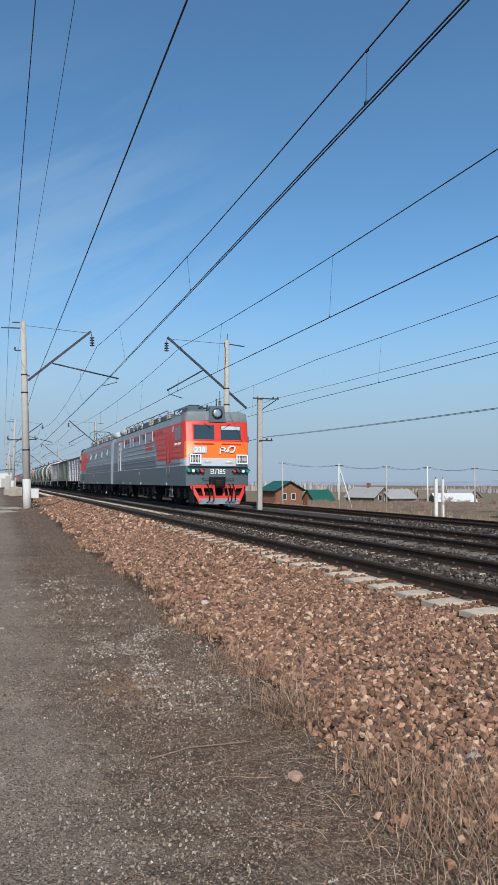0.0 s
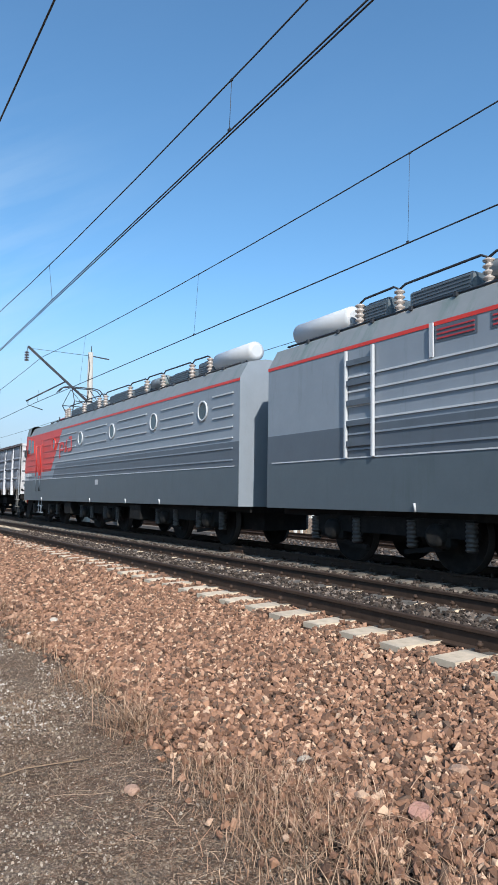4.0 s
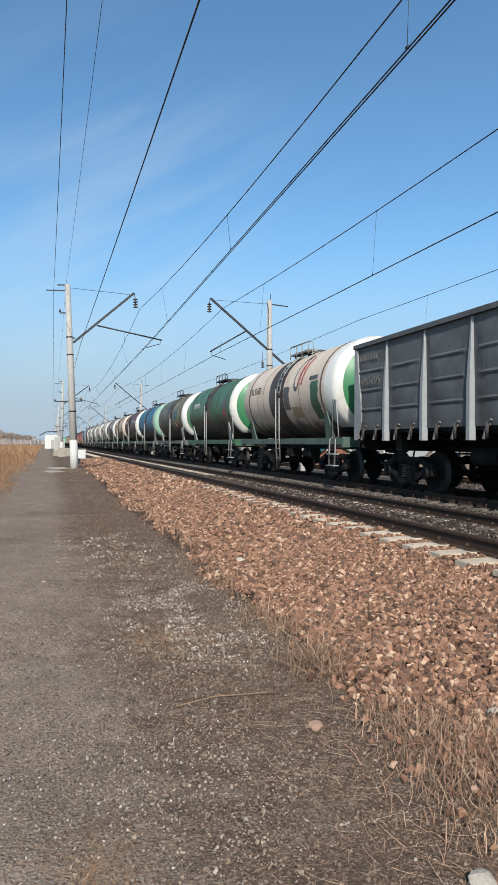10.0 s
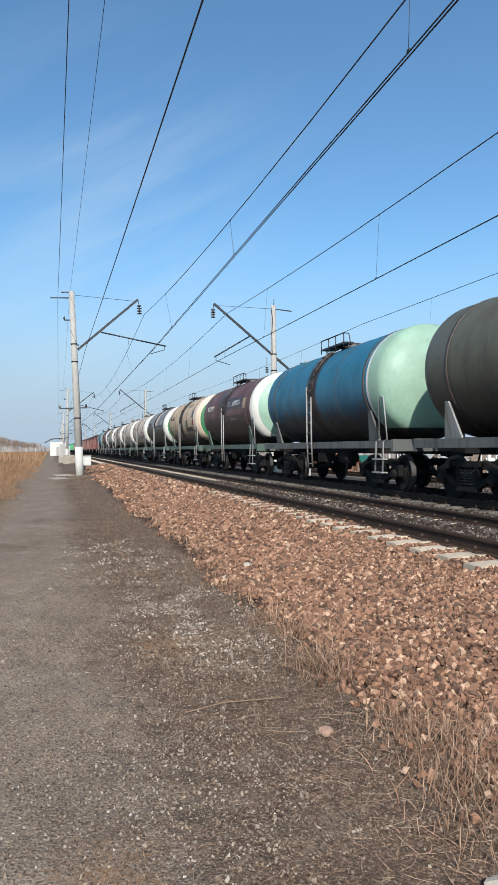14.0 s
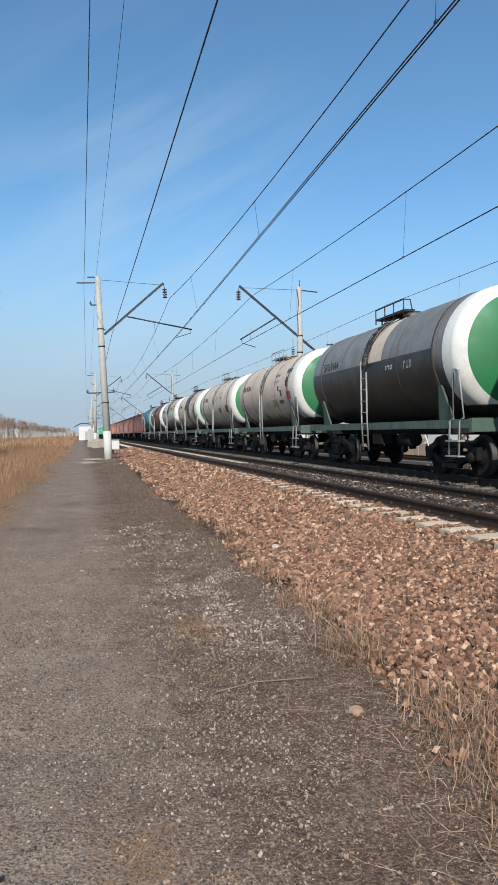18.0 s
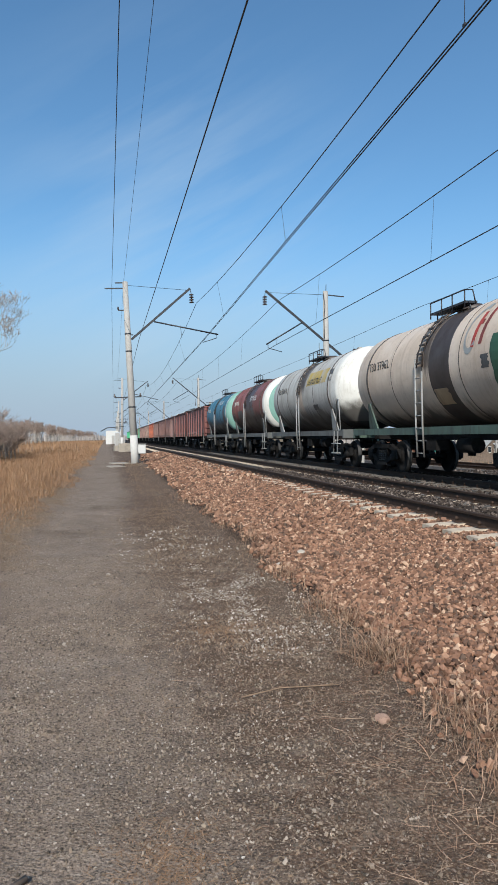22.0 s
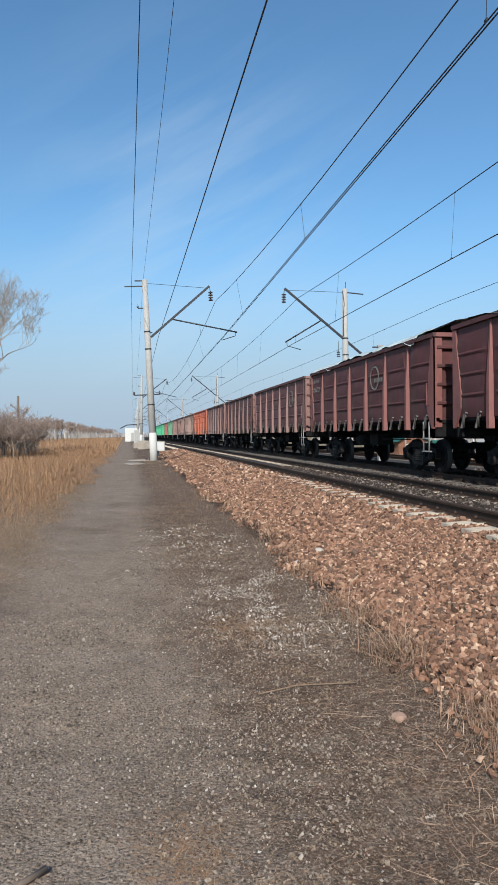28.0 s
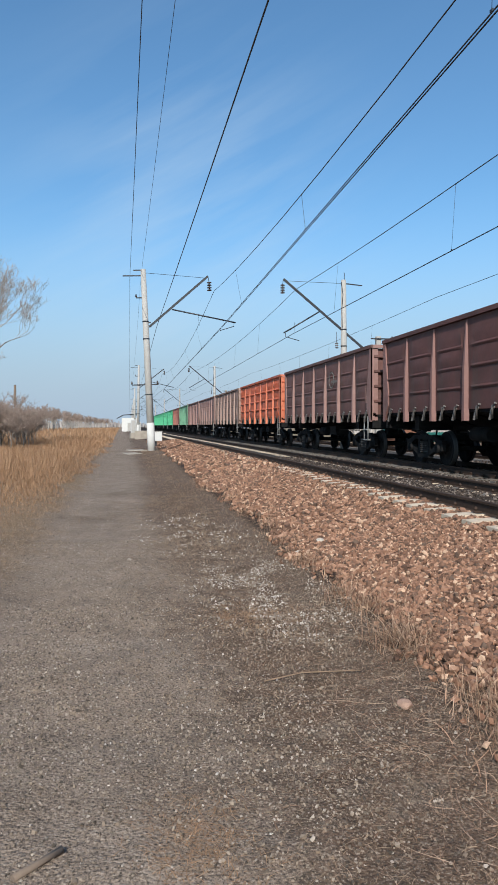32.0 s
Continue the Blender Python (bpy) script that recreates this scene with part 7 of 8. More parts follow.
# broken stone: a twisted eight-cornered block with triangular flanks
SIGNS = np.array([[1.3 * math.cos(math.pi * (k / 2 + h / 6)), 1.3 * math.sin(math.pi * (k / 2 + h / 6)), 2 * h - 1] for h in (0, 1) for k in range(4)], float)
TRIS = np.array([(0, 2, 1), (0, 3, 2), (4, 5, 6), (4, 6, 7)] + [(k, (k + 1) % 4, 4 + k) for k in range(4)] + [((k + 1) % 4, 4 + (k + 1) % 4, 4 + k) for k in range(4)])


def turns(n, g):
    """Random rotation matrices."""
    q = g.normal(size=(n, 4))
    q /= np.linalg.norm(q, axis=1, keepdims=True)
    w, x, y, z = q.T
    return np.stack([np.stack([1 - 2 * (y * y + z * z), 2 * (x * y - z * w), 2 * (x * z + y * w)], -1), np.stack([2 * (x * y + z * w), 1 - 2 * (x * x + z * z), 2 * (y * z - x * w)], -1), np.stack([2 * (x * z - y * w), 2 * (y * z + x * w), 1 - 2 * (x * x + y * y)], -1)], 1)


def chips(n, size, g, flat=0.62):
    """n angular stones round the origin, as (n, 8, 3) corners."""
    half = size[:, None] * np.stack([g.uniform(0.75, 1.3, n), g.uniform(0.65, 1.0, n), g.uniform(flat * 0.7, flat * 1.4, n)], -1) / 2
    c = SIGNS[None] * half[:, None] * g.uniform(0.55, 1.12, (n, 8, 1)) * g.uniform(0.8, 1.15, (n, 8, 3))
    return np.einsum("nij,nkj->nki", turns(n, g), c)


def stuff(name, verts, faces, material, label, category):
    me = bpy.data.meshes.new(name)
    me.from_pydata(verts.reshape(-1, 3).tolist(), [], faces.tolist())
    me.materials.append(material)
    return tagged(new(name, me), label, category, kind="stuff")


def scatter(name, n, x0, x1, y0, y1, smin, smax, material, label, g, lift=0.3, keep=None, far_power=1.0, category="stones"):
    x = g.uniform(x0, x1, n)
    y = y0 + (y1 - y0) * g.uniform(0, 1, n) ** far_power
    if keep is not None:
        ok = keep(x, y, g)
        x, y = x[ok], y[ok]
    n = len(x)
    size = g.uniform(smin, smax, n) * np.where(g.uniform(0, 1, n) < 0.08, 1.35, 1.0)
    z = np.array([gz(a, b) for a, b in zip(x, y)]) + size * lift * g.uniform(0.2, 1.0, n)
    v = chips(n, size, g) + np.stack([x, y, z], -1)[:, None]
    f = (TRIS[None] + 8 * np.arange(n)[:, None, None]).reshape(-1, 3)
    return stuff(name, v, f, material, label, category)


def toe(y):
    """Where the ballast slope meets the path."""
    return 2.20 + 0.08 * np.sin(y * 1.3) + 0.06 * np.sin(y * 3.7 + 1.0) + 0.06 * np.sin(y * 0.45 + 2) + 0.05 * np.clip((3.9 - y) / 0.45, 0, 1)


def build_stones():
    g = np.random.default_rng(11)
    shoulder = lambda x, y, g: (x > toe(y) + g.normal(0, 0.10, len(x))) & ~((x > 4.2) & (np.abs(((y - 0.35) / 0.6) - np.round((y - 0.35) / 0.6)) < 0.23) & (g.uniform(0, 1, len(x)) < 0.98))
    scatter("ballast_stones", 48000, 1.6, 4.78, 1.2, 9.0, 0.024, 0.050, M["stones"], "loose angular brown granite ballast on the track shoulder", g, 0.62, shoulder)
    scatter("ballast_stones", 22000, 1.6, 4.78, 9.0, 20.0, 0.036, 0.07, M["stones"], "loose angular brown granite ballast on the track shoulder", g, 0.62, shoulder)
    scatter("ballast_stones", 15000, 1.6, 4.78, 20.0, 62.0, 0.065, 0.12, M["stones"], "loose angular brown granite ballast on the track shoulder", g, 0.40, shoulder)
    scatter("ballast_stones", 9000, 1.6, 4.78, -6.0, 1.2, 0.045, 0.085, M["stones"], "loose angular brown granite ballast on the track shoulder", g, 0.5, shoulder)
    scatter("oily_stones", 12000, 4.93, 6.42, 2.0, 26.0, 0.03, 0.06, M["sooty"], "dark oily ballast stones between the rails", g, 0.35)
    scatter("oily_stones", 11000, 6.56, 8.92, 3.0, 26.0, 0.035, 0.07, M["sooty"], "dark oily ballast stones between the tracks", g, 0.35)
    scatter("oily_stones", 3000, 9.02, 10.52, 4.0, 26.0, 0.05, 0.09, M["sooty"], "dark oily ballast stones under the train", g, 0.3)
    scatter("oily_stones", 2500, 10.6, 17.4, 5.0, 30.0, 0.06, 0.12, M["sooty"], "dark ballast stones between the far tracks", g, 0.3)
    scatter("path_pebbles", 42000, -2.2, 2.1, 1.2, 10.0, 0.004, 0.012, M["pebble"], "fine loose gravel on the trodden path", g, 0.3, far_power=0.8, category="gravel")
    scatter("path_pebbles", 26000, -1.3, 2.1, 1.6, 6.5, 0.005, 0.015, M["pebble"], "fine loose grit on the trodden path", g, 0.45, lambda x, y, g: np.sin(x * 2.3 + 0.8 * y) * np.sin(y * 1.7 - x) + g.normal(0, 0.5, len(x)) > 0.1, category="gravel")
    scatter("path_pebbles", 700, -1.5, 2.1, 1.2, 14.0, 0.013, 0.026, M["pebble"], "scattered small pebbles on the path", g, 0.3, category="gravel")
    scatter("earth_clods", 6500, 0.2, 2.3, 1.2, 12.0, 0.005, 0.014, M["stem"], "small dark clods and chippings on the bare earth", g, 0.2, lambda x, y, g: g.uniform(0, 1, len(x)) < (x - 0.2) / 1.4, category="earth")
    blob = lambda cx, cy, rx, ry: (lambda x, y, g: ((x - cx) / rx) ** 2 + ((y - cy) / ry) ** 2 < g.uniform(0, 1, len(x)) ** 0.8)
    patchy = lambda cx, cy, rx, ry: (lambda x, y, g: (blob(cx, cy, rx, ry)(x, y, g)) & (np.array([noise.noise(Vector((a * 2.6, b * 1.9, 21.0))) for a, b in zip(x, y)]) + g.normal(0, 0.10, len(x)) > -0.02))
    scatter("pale_chippings", 10000, 0.5, 2.1, 4.6, 8.6, 0.006, 0.018, M["pale_chip"], "patch of pale limestone chippings on the path", g, 0.4, patchy(1.35, 6.6, 0.8, 2.0), category="gravel")
    scatter("pale_chippings", 3600, 0.0, 2.0, 8.3, 14.0, 0.010, 0.026, M["pale_chip"], "patch of pale limestone chippings on the path", g, 0.4, patchy(1.1, 10.6, 1.0, 2.8), category="gravel")
    scatter("pale_chippings", 1700, -0.6, 1.6, 2.2, 5.6, 0.005, 0.013, M["pale_chip"], "pale grit strewn over the path", g, 0.4, patchy(0.5, 3.9, 1.1, 1.7), category="gravel")
    # the stones nearest to the path, one by one
    bank = thing("ballast_bank", "edge of the ballast bank with single granite stones", "ballast", "", None, "structure")
    shapes = []
    for k in range(14):
        v = chips(1, np.array([1.0]), g)[0]
        me = bpy.data.meshes.new("stone")
        me.from_pydata(v.tolist(), [], TRIS.tolist())
        me.materials.append(M["stone_piece"])
        shapes.append(me)
    for k in range(290):
        y = g.uniform(2.0, 5.4)
        x = g.uniform(float(toe(y)) - (0.45 if y < 3.6 else 0.05), 3.2)
        s = g.uniform(0.03, 0.052)
        o = new("stone", shapes[k % 14])
        o.parent = bank
        o.matrix_basis = Matrix.LocRotScale((x, y, gz(x, y) + 0.028 + g.uniform(0, 0.018)), Euler(g.uniform(0, 6, 3).tolist()), (s, s, s))

    def rock(name, x, y, s, color, label, sink=0.3):
        bm = bmesh.new()
        bmesh.ops.create_icosphere(bm, subdivisions=2, radius=0.5)
        for v in bm.verts:
            n_ = noise.noise(v.co * 2.2 + Vector((x * 9, y * 9, 0))) * 0.35 + noise.noise(v.co * 5 + Vector((y, x, 2))) * 0.10
            v.co *= (1 + n_)
            v.co.z *= 0.62
        ob = part(name, bm, mat("rock", color, 0.9, var=0.3, scale=25, dirt=shade(color, 0.5), dirt_amount=0.3, dirt_scale=9, bump=0.5, bump_scale=60))
        ob.matrix_basis = Matrix.LocRotScale((x, y, gz(x, y) + s * (0.31 - sink * 0.3)), Euler((0.1, 0.2, x * 7)), (s, s, s))
        tagged(ob, label, "stone", "single stones")
    rock("stone", 1.60, 3.63, 0.085, (0.40, 0.25, 0.18), "small pinkish-beige stone lying on the bare earth")
    rock("stone", 2.55, 3.31, 0.10, (0.42, 0.34, 0.27), "pale flat stone lying on brown ballast")
    rock("rock", 1.68, 2.17, 0.10, (0.42, 0.37, 0.31), "rough white limestone rock beside the path")
    rock("stone", 3.05, 2.62, 0.12, (0.42, 0.26, 0.18), "rounded orange-brown stone among the ballast")
    rock("stone", 2.62, 2.45, 0.13, (0.42, 0.22, 0.17), "reddish stone lying in dry grass")
    rock("stone", 2.52, 8.6, 0.13, (0.50, 0.43, 0.36), "pale stone lying on brown ballast")
    rock("stone", 2.13, 8.15, 0.10, (0.50, 0.43, 0.36), "upright pale stone at the ballast edge")
    rock("stone", 0.10, 8.46, 0.05, (0.42, 0.36, 0.3), "pale pebble lying on the grey path")


def blades(x, y, z, height, width, lean, g, bend=0.5):
    """Thin two-jointed blades as vertices and faces."""
    n = len(x)
    a = g.uniform(0, 2 * math.pi, n)
    d = np.stack([np.cos(a), np.sin(a), np.zeros(n)], -1)
    s = np.stack([-np.sin(a), np.cos(a), np.zeros(n)], -1) * (width / 2)[:, None]
    base = np.stack([x, y, z], -1)
    up = np.array([0, 0, 1.0])
    mid = base + d * (lean * height * 0.35)[:, None] + up * (height * 0.55 * np.clip(1.0 - 0.48 * lean, 0.03, 1))[:, None]
    tip = base + d * (lean * height * (0.6 + bend))[:, None] + up * (height * np.clip(1.0 - 0.45 * lean, 0.03, 1))[:, None]
    v = np.stack([base - s, base + s, mid + s * 0.8, mid - s * 0.8, tip], 1)
    k = 5 * np.arange(n)[:, None]
    faces = np.concatenate([np.array([[0, 1, 2, 3]]) + k]).tolist() + (np.array([[3, 2, 4]]) + k).tolist()
    return v, faces


def grass(name, x, y, h, w, lean, material, label, g):
    z = np.array([gz(a, b) for a, b in zip(x, y)]) + np.where(lean > 1.2, 0.002, -0.01)
    v, f = blades(x, y, z, h, w, lean, g)
    me = bpy.data.meshes.new(name)
    me.from_pydata(v.reshape(-1, 3).tolist(), [], f)
    me.materials.append(material)
    return tagged(new(name, me), label, "grass", kind="stuff")


def strands(name, x, y, length, width, rise, droop, curl, material, label, g, joints=5):
    """Thin curved stalks: each a strip that turns and droops from joint to joint."""
    n = len(x)
    p = np.stack([x, y, np.array([gz(a, b) for a, b in zip(x, y)]) + 0.002], -1)
    floor_z = p[:, 2].copy()
    head, lift = g.uniform(0, 2 * math.pi, n), rise.copy()
    turn = g.normal(0, 1, n) * curl
    side_a = g.uniform(-0.6, 0.6, n)
    rows = []
    for k in range(joints):
        w = (width / 2 * (1 - 0.75 * k / (joints - 1)))[:, None]
        s = np.stack([-np.sin(head) * np.cos(side_a), np.cos(head) * np.cos(side_a), np.sin(side_a)], -1) * w
        rows += [p - s, p + s]
        step = (length / (joints - 1))[:, None]
        p = p + step * np.stack([np.cos(head) * np.cos(lift), np.sin(head) * np.cos(lift), np.sin(lift)], -1)
        p[:, 2] = np.maximum(p[:, 2], floor_z + 0.002)
        head = head + turn + g.normal(0, 0.25, n) * curl
        lift = lift - droop * g.uniform(0.4, 1.4, n)
    v = np.stack(rows, 1)
    k = (2 * joints * np.arange(n))[:, None]
    f = np.concatenate([np.array([[2 * j, 2 * j + 1, 2 * j + 3, 2 * j + 2]]) + k for j in range(joints - 1)])
    return stuff(name, v, f, material, label, "grass")


def build_grass():
    g = np.random.default_rng(5)
    # clumps of dead weeds where the ballast meets the earth: place, height, stalks
    tufts = ((2.02, 4.55, 0.36, 150), (1.95, 4.8, 0.32, 90), (2.05, 5.6, 0.28, 90), (1.98, 6.1, 0.24, 70), (2.10, 7.6, 0.30, 80), (2.2, 8.9, 0.28, 60), (2.2, 3.15, 0.24, 230), (2.34, 2.95, 0.26, 120), (2.0, 3.4, 0.20, 150), (2.42, 2.75, 0.26, 60), (2.2, 2.55, 0.26, 180), (2.6, 2.35, 0.28, 45), (2.1, 2.2, 0.25, 180), (2.4, 2.05, 0.26, 70), (2.25, 10.4, 0.3, 50), (2.1, 12.0, 0.3, 50), (2.25, 14.5, 0.3, 50), (1.95, 17.0, 0.3, 40), (2.15, 1.7, 0.28, 180), (1.95, 2.9, 0.16, 260), (2.15, 2.75, 0.2, 260), (2.2, 3.35, 0.2, 180), (1.85, 2.55, 0.15, 220), (2.05, 3.6, 0.18, 160), (1.9, 3.2, 0.14, 160))
    xs, ys, hs = [], [], []
    for cx, cy, h, n in tufts:
        n, h = (int(n * 1.25), h * 1.12) if cy > 3.6 else (int(n * 0.8), h * 0.95)
        xs.append(g.normal(cx, 0.085 if cy > 3.6 else 0.13, n))
        ys.append(g.normal(cy, 0.11 if cy > 3.6 else 0.15, n))
        hs.append(g.uniform(0.3, 1.0, n) * h)
    n = 900
    yy = 1.5 + 20 * g.uniform(0, 1, n) ** 1.3
    xs.append(toe(yy) - 0.05 + g.normal(0, 0.14, n))
    ys.append(yy)
    hs.append(g.uniform(0.05, 0.2, n))
    x, y, h = (np.concatenate(q) for q in (xs, ys, hs))
    n = len(x)
    strands("dry_weeds", x, y, h * 1.15, g.uniform(0.003, 0.0065, n), g.uniform(0.35, 1.5, n), np.abs(g.normal(0.16, 0.16, n)), 0.28, M["straw"], "tangled dry weeds along the ballast edge", g)
    k = g.uniform(0, 1, n) < 0.75
    m = int(k.sum())
    strands("dry_weeds", x[k] + g.normal(0, 0.05, m), y[k] + g.normal(0, 0.05, m), h[k] * 0.9, g.uniform(0.002, 0.0045, m), g.uniform(0.1, 1.1, m), np.abs(g.normal(0.3, 0.2, m)), 0.55, M["stem"], "dark tangled stems among the dry weeds", g)
    # flattened straw litter
    n = 15000
    y = 1.4 + 9.5 * g.uniform(0, 1, n) ** 1.35
    x = g.normal(1.30, 0.50, n)
    strands("straw_litter", x, y, g.uniform(0.015, 0.08, n), g.uniform(0.0015, 0.0034, n), g.uniform(0.0, 0.3, n), g.uniform(0.0, 0.12, n), 0.35, M["litter"], "curled dead straw lying on the bare earth", g, 4)
    n = 1500
    y = 1.5 + 4.5 * g.uniform(0, 1, n) ** 1.2
    strands("straw_litter", g.normal(1.65, 0.36, n), y, g.uniform(0.08, 0.26, n), g.uniform(0.002, 0.004, n), g.uniform(0.0, 0.25, n), g.uniform(0.02, 0.12, n), 0.3, M["straw"], "long curled stalks lying on the bare earth", g)
    n = 750
    grass("straw_litter", g.normal(0.32, 0.12, n), g.normal(2.60, 0.22, n), g.uniform(0.012, 0.045, n), g.uniform(0.002, 0.004, n), g.uniform(1.3, 2.2, n), M["golden"], "small patch of rust-coloured dead grass on the path", g)
    n = 600
    grass("straw_litter", g.normal(1.05, 0.22, n), g.normal(5.75, 0.3, n), g.uniform(0.03, 0.1, n), g.uniform(0.003, 0.006, n), g.uniform(0.9, 1.8, n), M["golden"], "small patch of rust-coloured dead grass on the path", g)
    n = 7000
    y = 4.5 + 12 * g.uniform(0, 1, n)
    grass("straw_litter", -1.15 - np.abs(g.normal(0, 1.1, n)), y, g.uniform(0.02, 0.10, n), g.uniform(0.003, 0.006, n), np.abs(g.normal(1.1, 0.6, n)), M["litter"], "flattened dead grass at the field edge", g)
    n = 15000
    y = 9 + 34 * g.uniform(0, 1, n) ** 1.3
    x = np.where(g.uniform(0, 1, n) < 0.75, g.normal(1.35, 0.42, n), g.normal(-1.2, 0.3, n))
    grass("path_grass", x, y, g.uniform(0.02, 0.09, n), 0.003 + y / 5000, np.abs(g.normal(0.7, 0.4, n)), M["litter"], "short dead grass growing at the edges of the path", g)
    n = 1500
    y = 1.5 + 10 * g.uniform(0, 1, n) ** 1.3
    strands("dead_stems", g.normal(1.5, 0.40, n), y, g.uniform(0.06, 0.24, n), g.uniform(0.002, 0.0045, n), g.uniform(0.0, 0.3, n), g.uniform(0.02, 0.14, n), 0.35, M["stem"], "broken dark stems lying on the bare earth", g)
    n = 9000
    y = 4.0 + 13 * g.uniform(0, 1, n) ** 1.1
    strands("path_grass", g.normal(1.1, 0.55, n), y, g.uniform(0.025, 0.10, n), g.uniform(0.002, 0.004, n) * (1 + y / 12), g.uniform(0.0, 0.9, n), g.uniform(0.05, 0.3, n), 0.4, M["litter"], "short dead grass on the trodden earth", g, 4)
    n = 4500
    y = 4.0 + 16 * g.uniform(0, 1, n) ** 1.1
    strands("path_grass", g.normal(1.2, 0.5, n), y, g.uniform(0.025, 0.09, n), g.uniform(0.002, 0.004, n) * (1 + y / 12), g.uniform(0.0, 0.7, n), g.uniform(0.05, 0.3, n), 0.4, M["stem"], "dark dead stems on the trodden earth", g, 4)
    # field of tall dead grass
    n = 80000
    y = 9 + 63 * g.uniform(0, 1, n) ** 1.5
    edge = np.interp(y, (5, 10, 15, 22, 58, 80), (-2.0, -1.75, -1.45, -1.2, -0.9, -0.9)) + 0.22 * np.sin(y * 0.55) + 0.14 * np.sin(y * 1.9 + 1)
    x = edge - np.abs(g.normal(0, 1, n)) * (1.0 + y * 0.10)
    keep = g.uniform(0, 1, n) < np.clip((y - 9) / 9, 0.08, 1)
    x, y = x[keep], y[keep]
    h = 0.85 * np.clip((y - 9) / 14, 0.15, 1) * g.uniform(0.22, 0.62, len(x)) * np.clip(0.35 + (np.interp(y, (5, 80), (-1.4, -0.9)) - x) * 0.7, 0.35, 1.0)
    grass("dead_grass", x, y, h, g.uniform(0.003, 0.0055, len(x)) * (1 + y / 25), np.abs(g.normal(0.75, 0.45, len(x))), M["golden"], "field of tall golden-brown dead grass", g)
    n = 12000
    y = 60 + 300 * g.uniform(0, 1, n) ** 1.2
    x = -0.9 - 0.004 * (y - 60) - np.abs(g.normal(0, 1, n)) * (5 + y * 0.10)
    grass("dead_grass", x, y, g.uniform(0.3, 0.8, n), 0.03 + y / 2500, np.abs(g.normal(0.25, 0.2, n)), M["golden"], "far field of pale dead grass", g)
    n = 9000
    y = 15 + 110 * g.uniform(0, 1, n)
    x = 20.8 + np.abs(g.normal(0, 1, n)) * 22
    grass("dead_grass", x, y, g.uniform(0.25, 0.7, n), 0.02 + y / 2500, np.abs(g.normal(0.25, 0.2, n)), M["straw"], "dry grass on the bank beside the far track", g)
    n = 16000
    y = 10 + 60 * g.uniform(0, 1, n)
    x = 20.9 + np.abs(g.normal(0, 1, n)) * (4 + y * 0.25)
    grass("dead_weeds", x, y, g.uniform(0.2, 0.75, n), 0.008 + y / 4000, np.abs(g.normal(0.3, 0.25, n)), M["litter"], "brown dead weeds on the bank beyond the tracks", g)
    # single twigs and a charred stick
    for pts, r, mt, lab in (([(0.92, 4.28, 0.015), (1.18, 4.33, 0.02), (1.55, 4.25, 0.015)], 0.004, "litter", "dry bleached twig lying on the path"), ([(-0.36, 2.50, 0.012), (-0.20, 2.64, 0.016)], 0.014, "rustic", "dark charred stick lying on the path")):
        bm = bmesh.new()
        tube(bm, [(x, y, gz(x, y) + z) for x, y, z in pts], r, 6)
        tagged(part("twig", bm, M[mt]), lab, "twig", "twigs")


def limb_mesh(bm, seed, height, r0, spread, depth, twig_r, up_bias=0.35, kids=(2, 4)):
    """A forking tree: every stretch is a tapered tube, thinning out to twigs."""
    r = random.Random(seed)

    def grow(p, d, length, rad, level):
        q = p + d * length
        m_ = p.lerp(q, 0.5) + Vector((r.uniform(-1, 1), r.uniform(-1, 1), r.uniform(-0.3, 0.3))) * length * 0.06
        tube(bm, [p, m_, q], rad, 6 if level < 2 else 3, radii=[rad, rad * 0.85, rad * 0.68], closed_ends=level < 2, mi=0 if level < 2 else 1)
        if level >= depth:
            return
        for k in range(r.randint(*kids)):
            side = Vector((r.uniform(-1, 1), r.uniform(-1, 1), r.uniform(-0.25, 0.6)))
            nd = (d * (1 - spread) + side * spread + Vector((0, 0, up_bias * 0.3))).normalized()
            start = p.lerp(q, r.uniform(0.55, 1.0))
            grow(start, nd, length * r.uniform(0.60, 0.84), max(twig_r, rad * r.uniform(0.42, 0.62)), level + 1)
    grow(Vector((0, 0, -0.2)), Vector((r.uniform(-0.06, 0.06), r.uniform(-0.06, 0.06), 1)).normalized(), height * 0.34, r0, 0)


def split_tree(name, seed, height, r0, spread, depth, twig_r, mats, label, category, kids=(2, 4), group="bare trees"):
    bm = bmesh.new()
    limb_mesh(bm, seed, height, r0, spread, depth, twig_r, kids=kids)
    crown = bm.copy()
    bmesh.ops.delete(bm, geom=[f for f in bm.faces if f.material_index == 1], context="FACES")
    bmesh.ops.delete(crown, geom=[f for f in crown.faces if f.material_index == 0], context="FACES")
    t = thing(name, label, category, group)
    part("trunk", bm, [mats[0]], t)
    o = part("crown", crown, [mats[1], mats[1]], t)
    return t


def at_ground(x, y, s=1.0, turn=0.0):
    return Matrix.LocRotScale((x, y, gz(x, y)), Euler((0, 0, turn)), None)


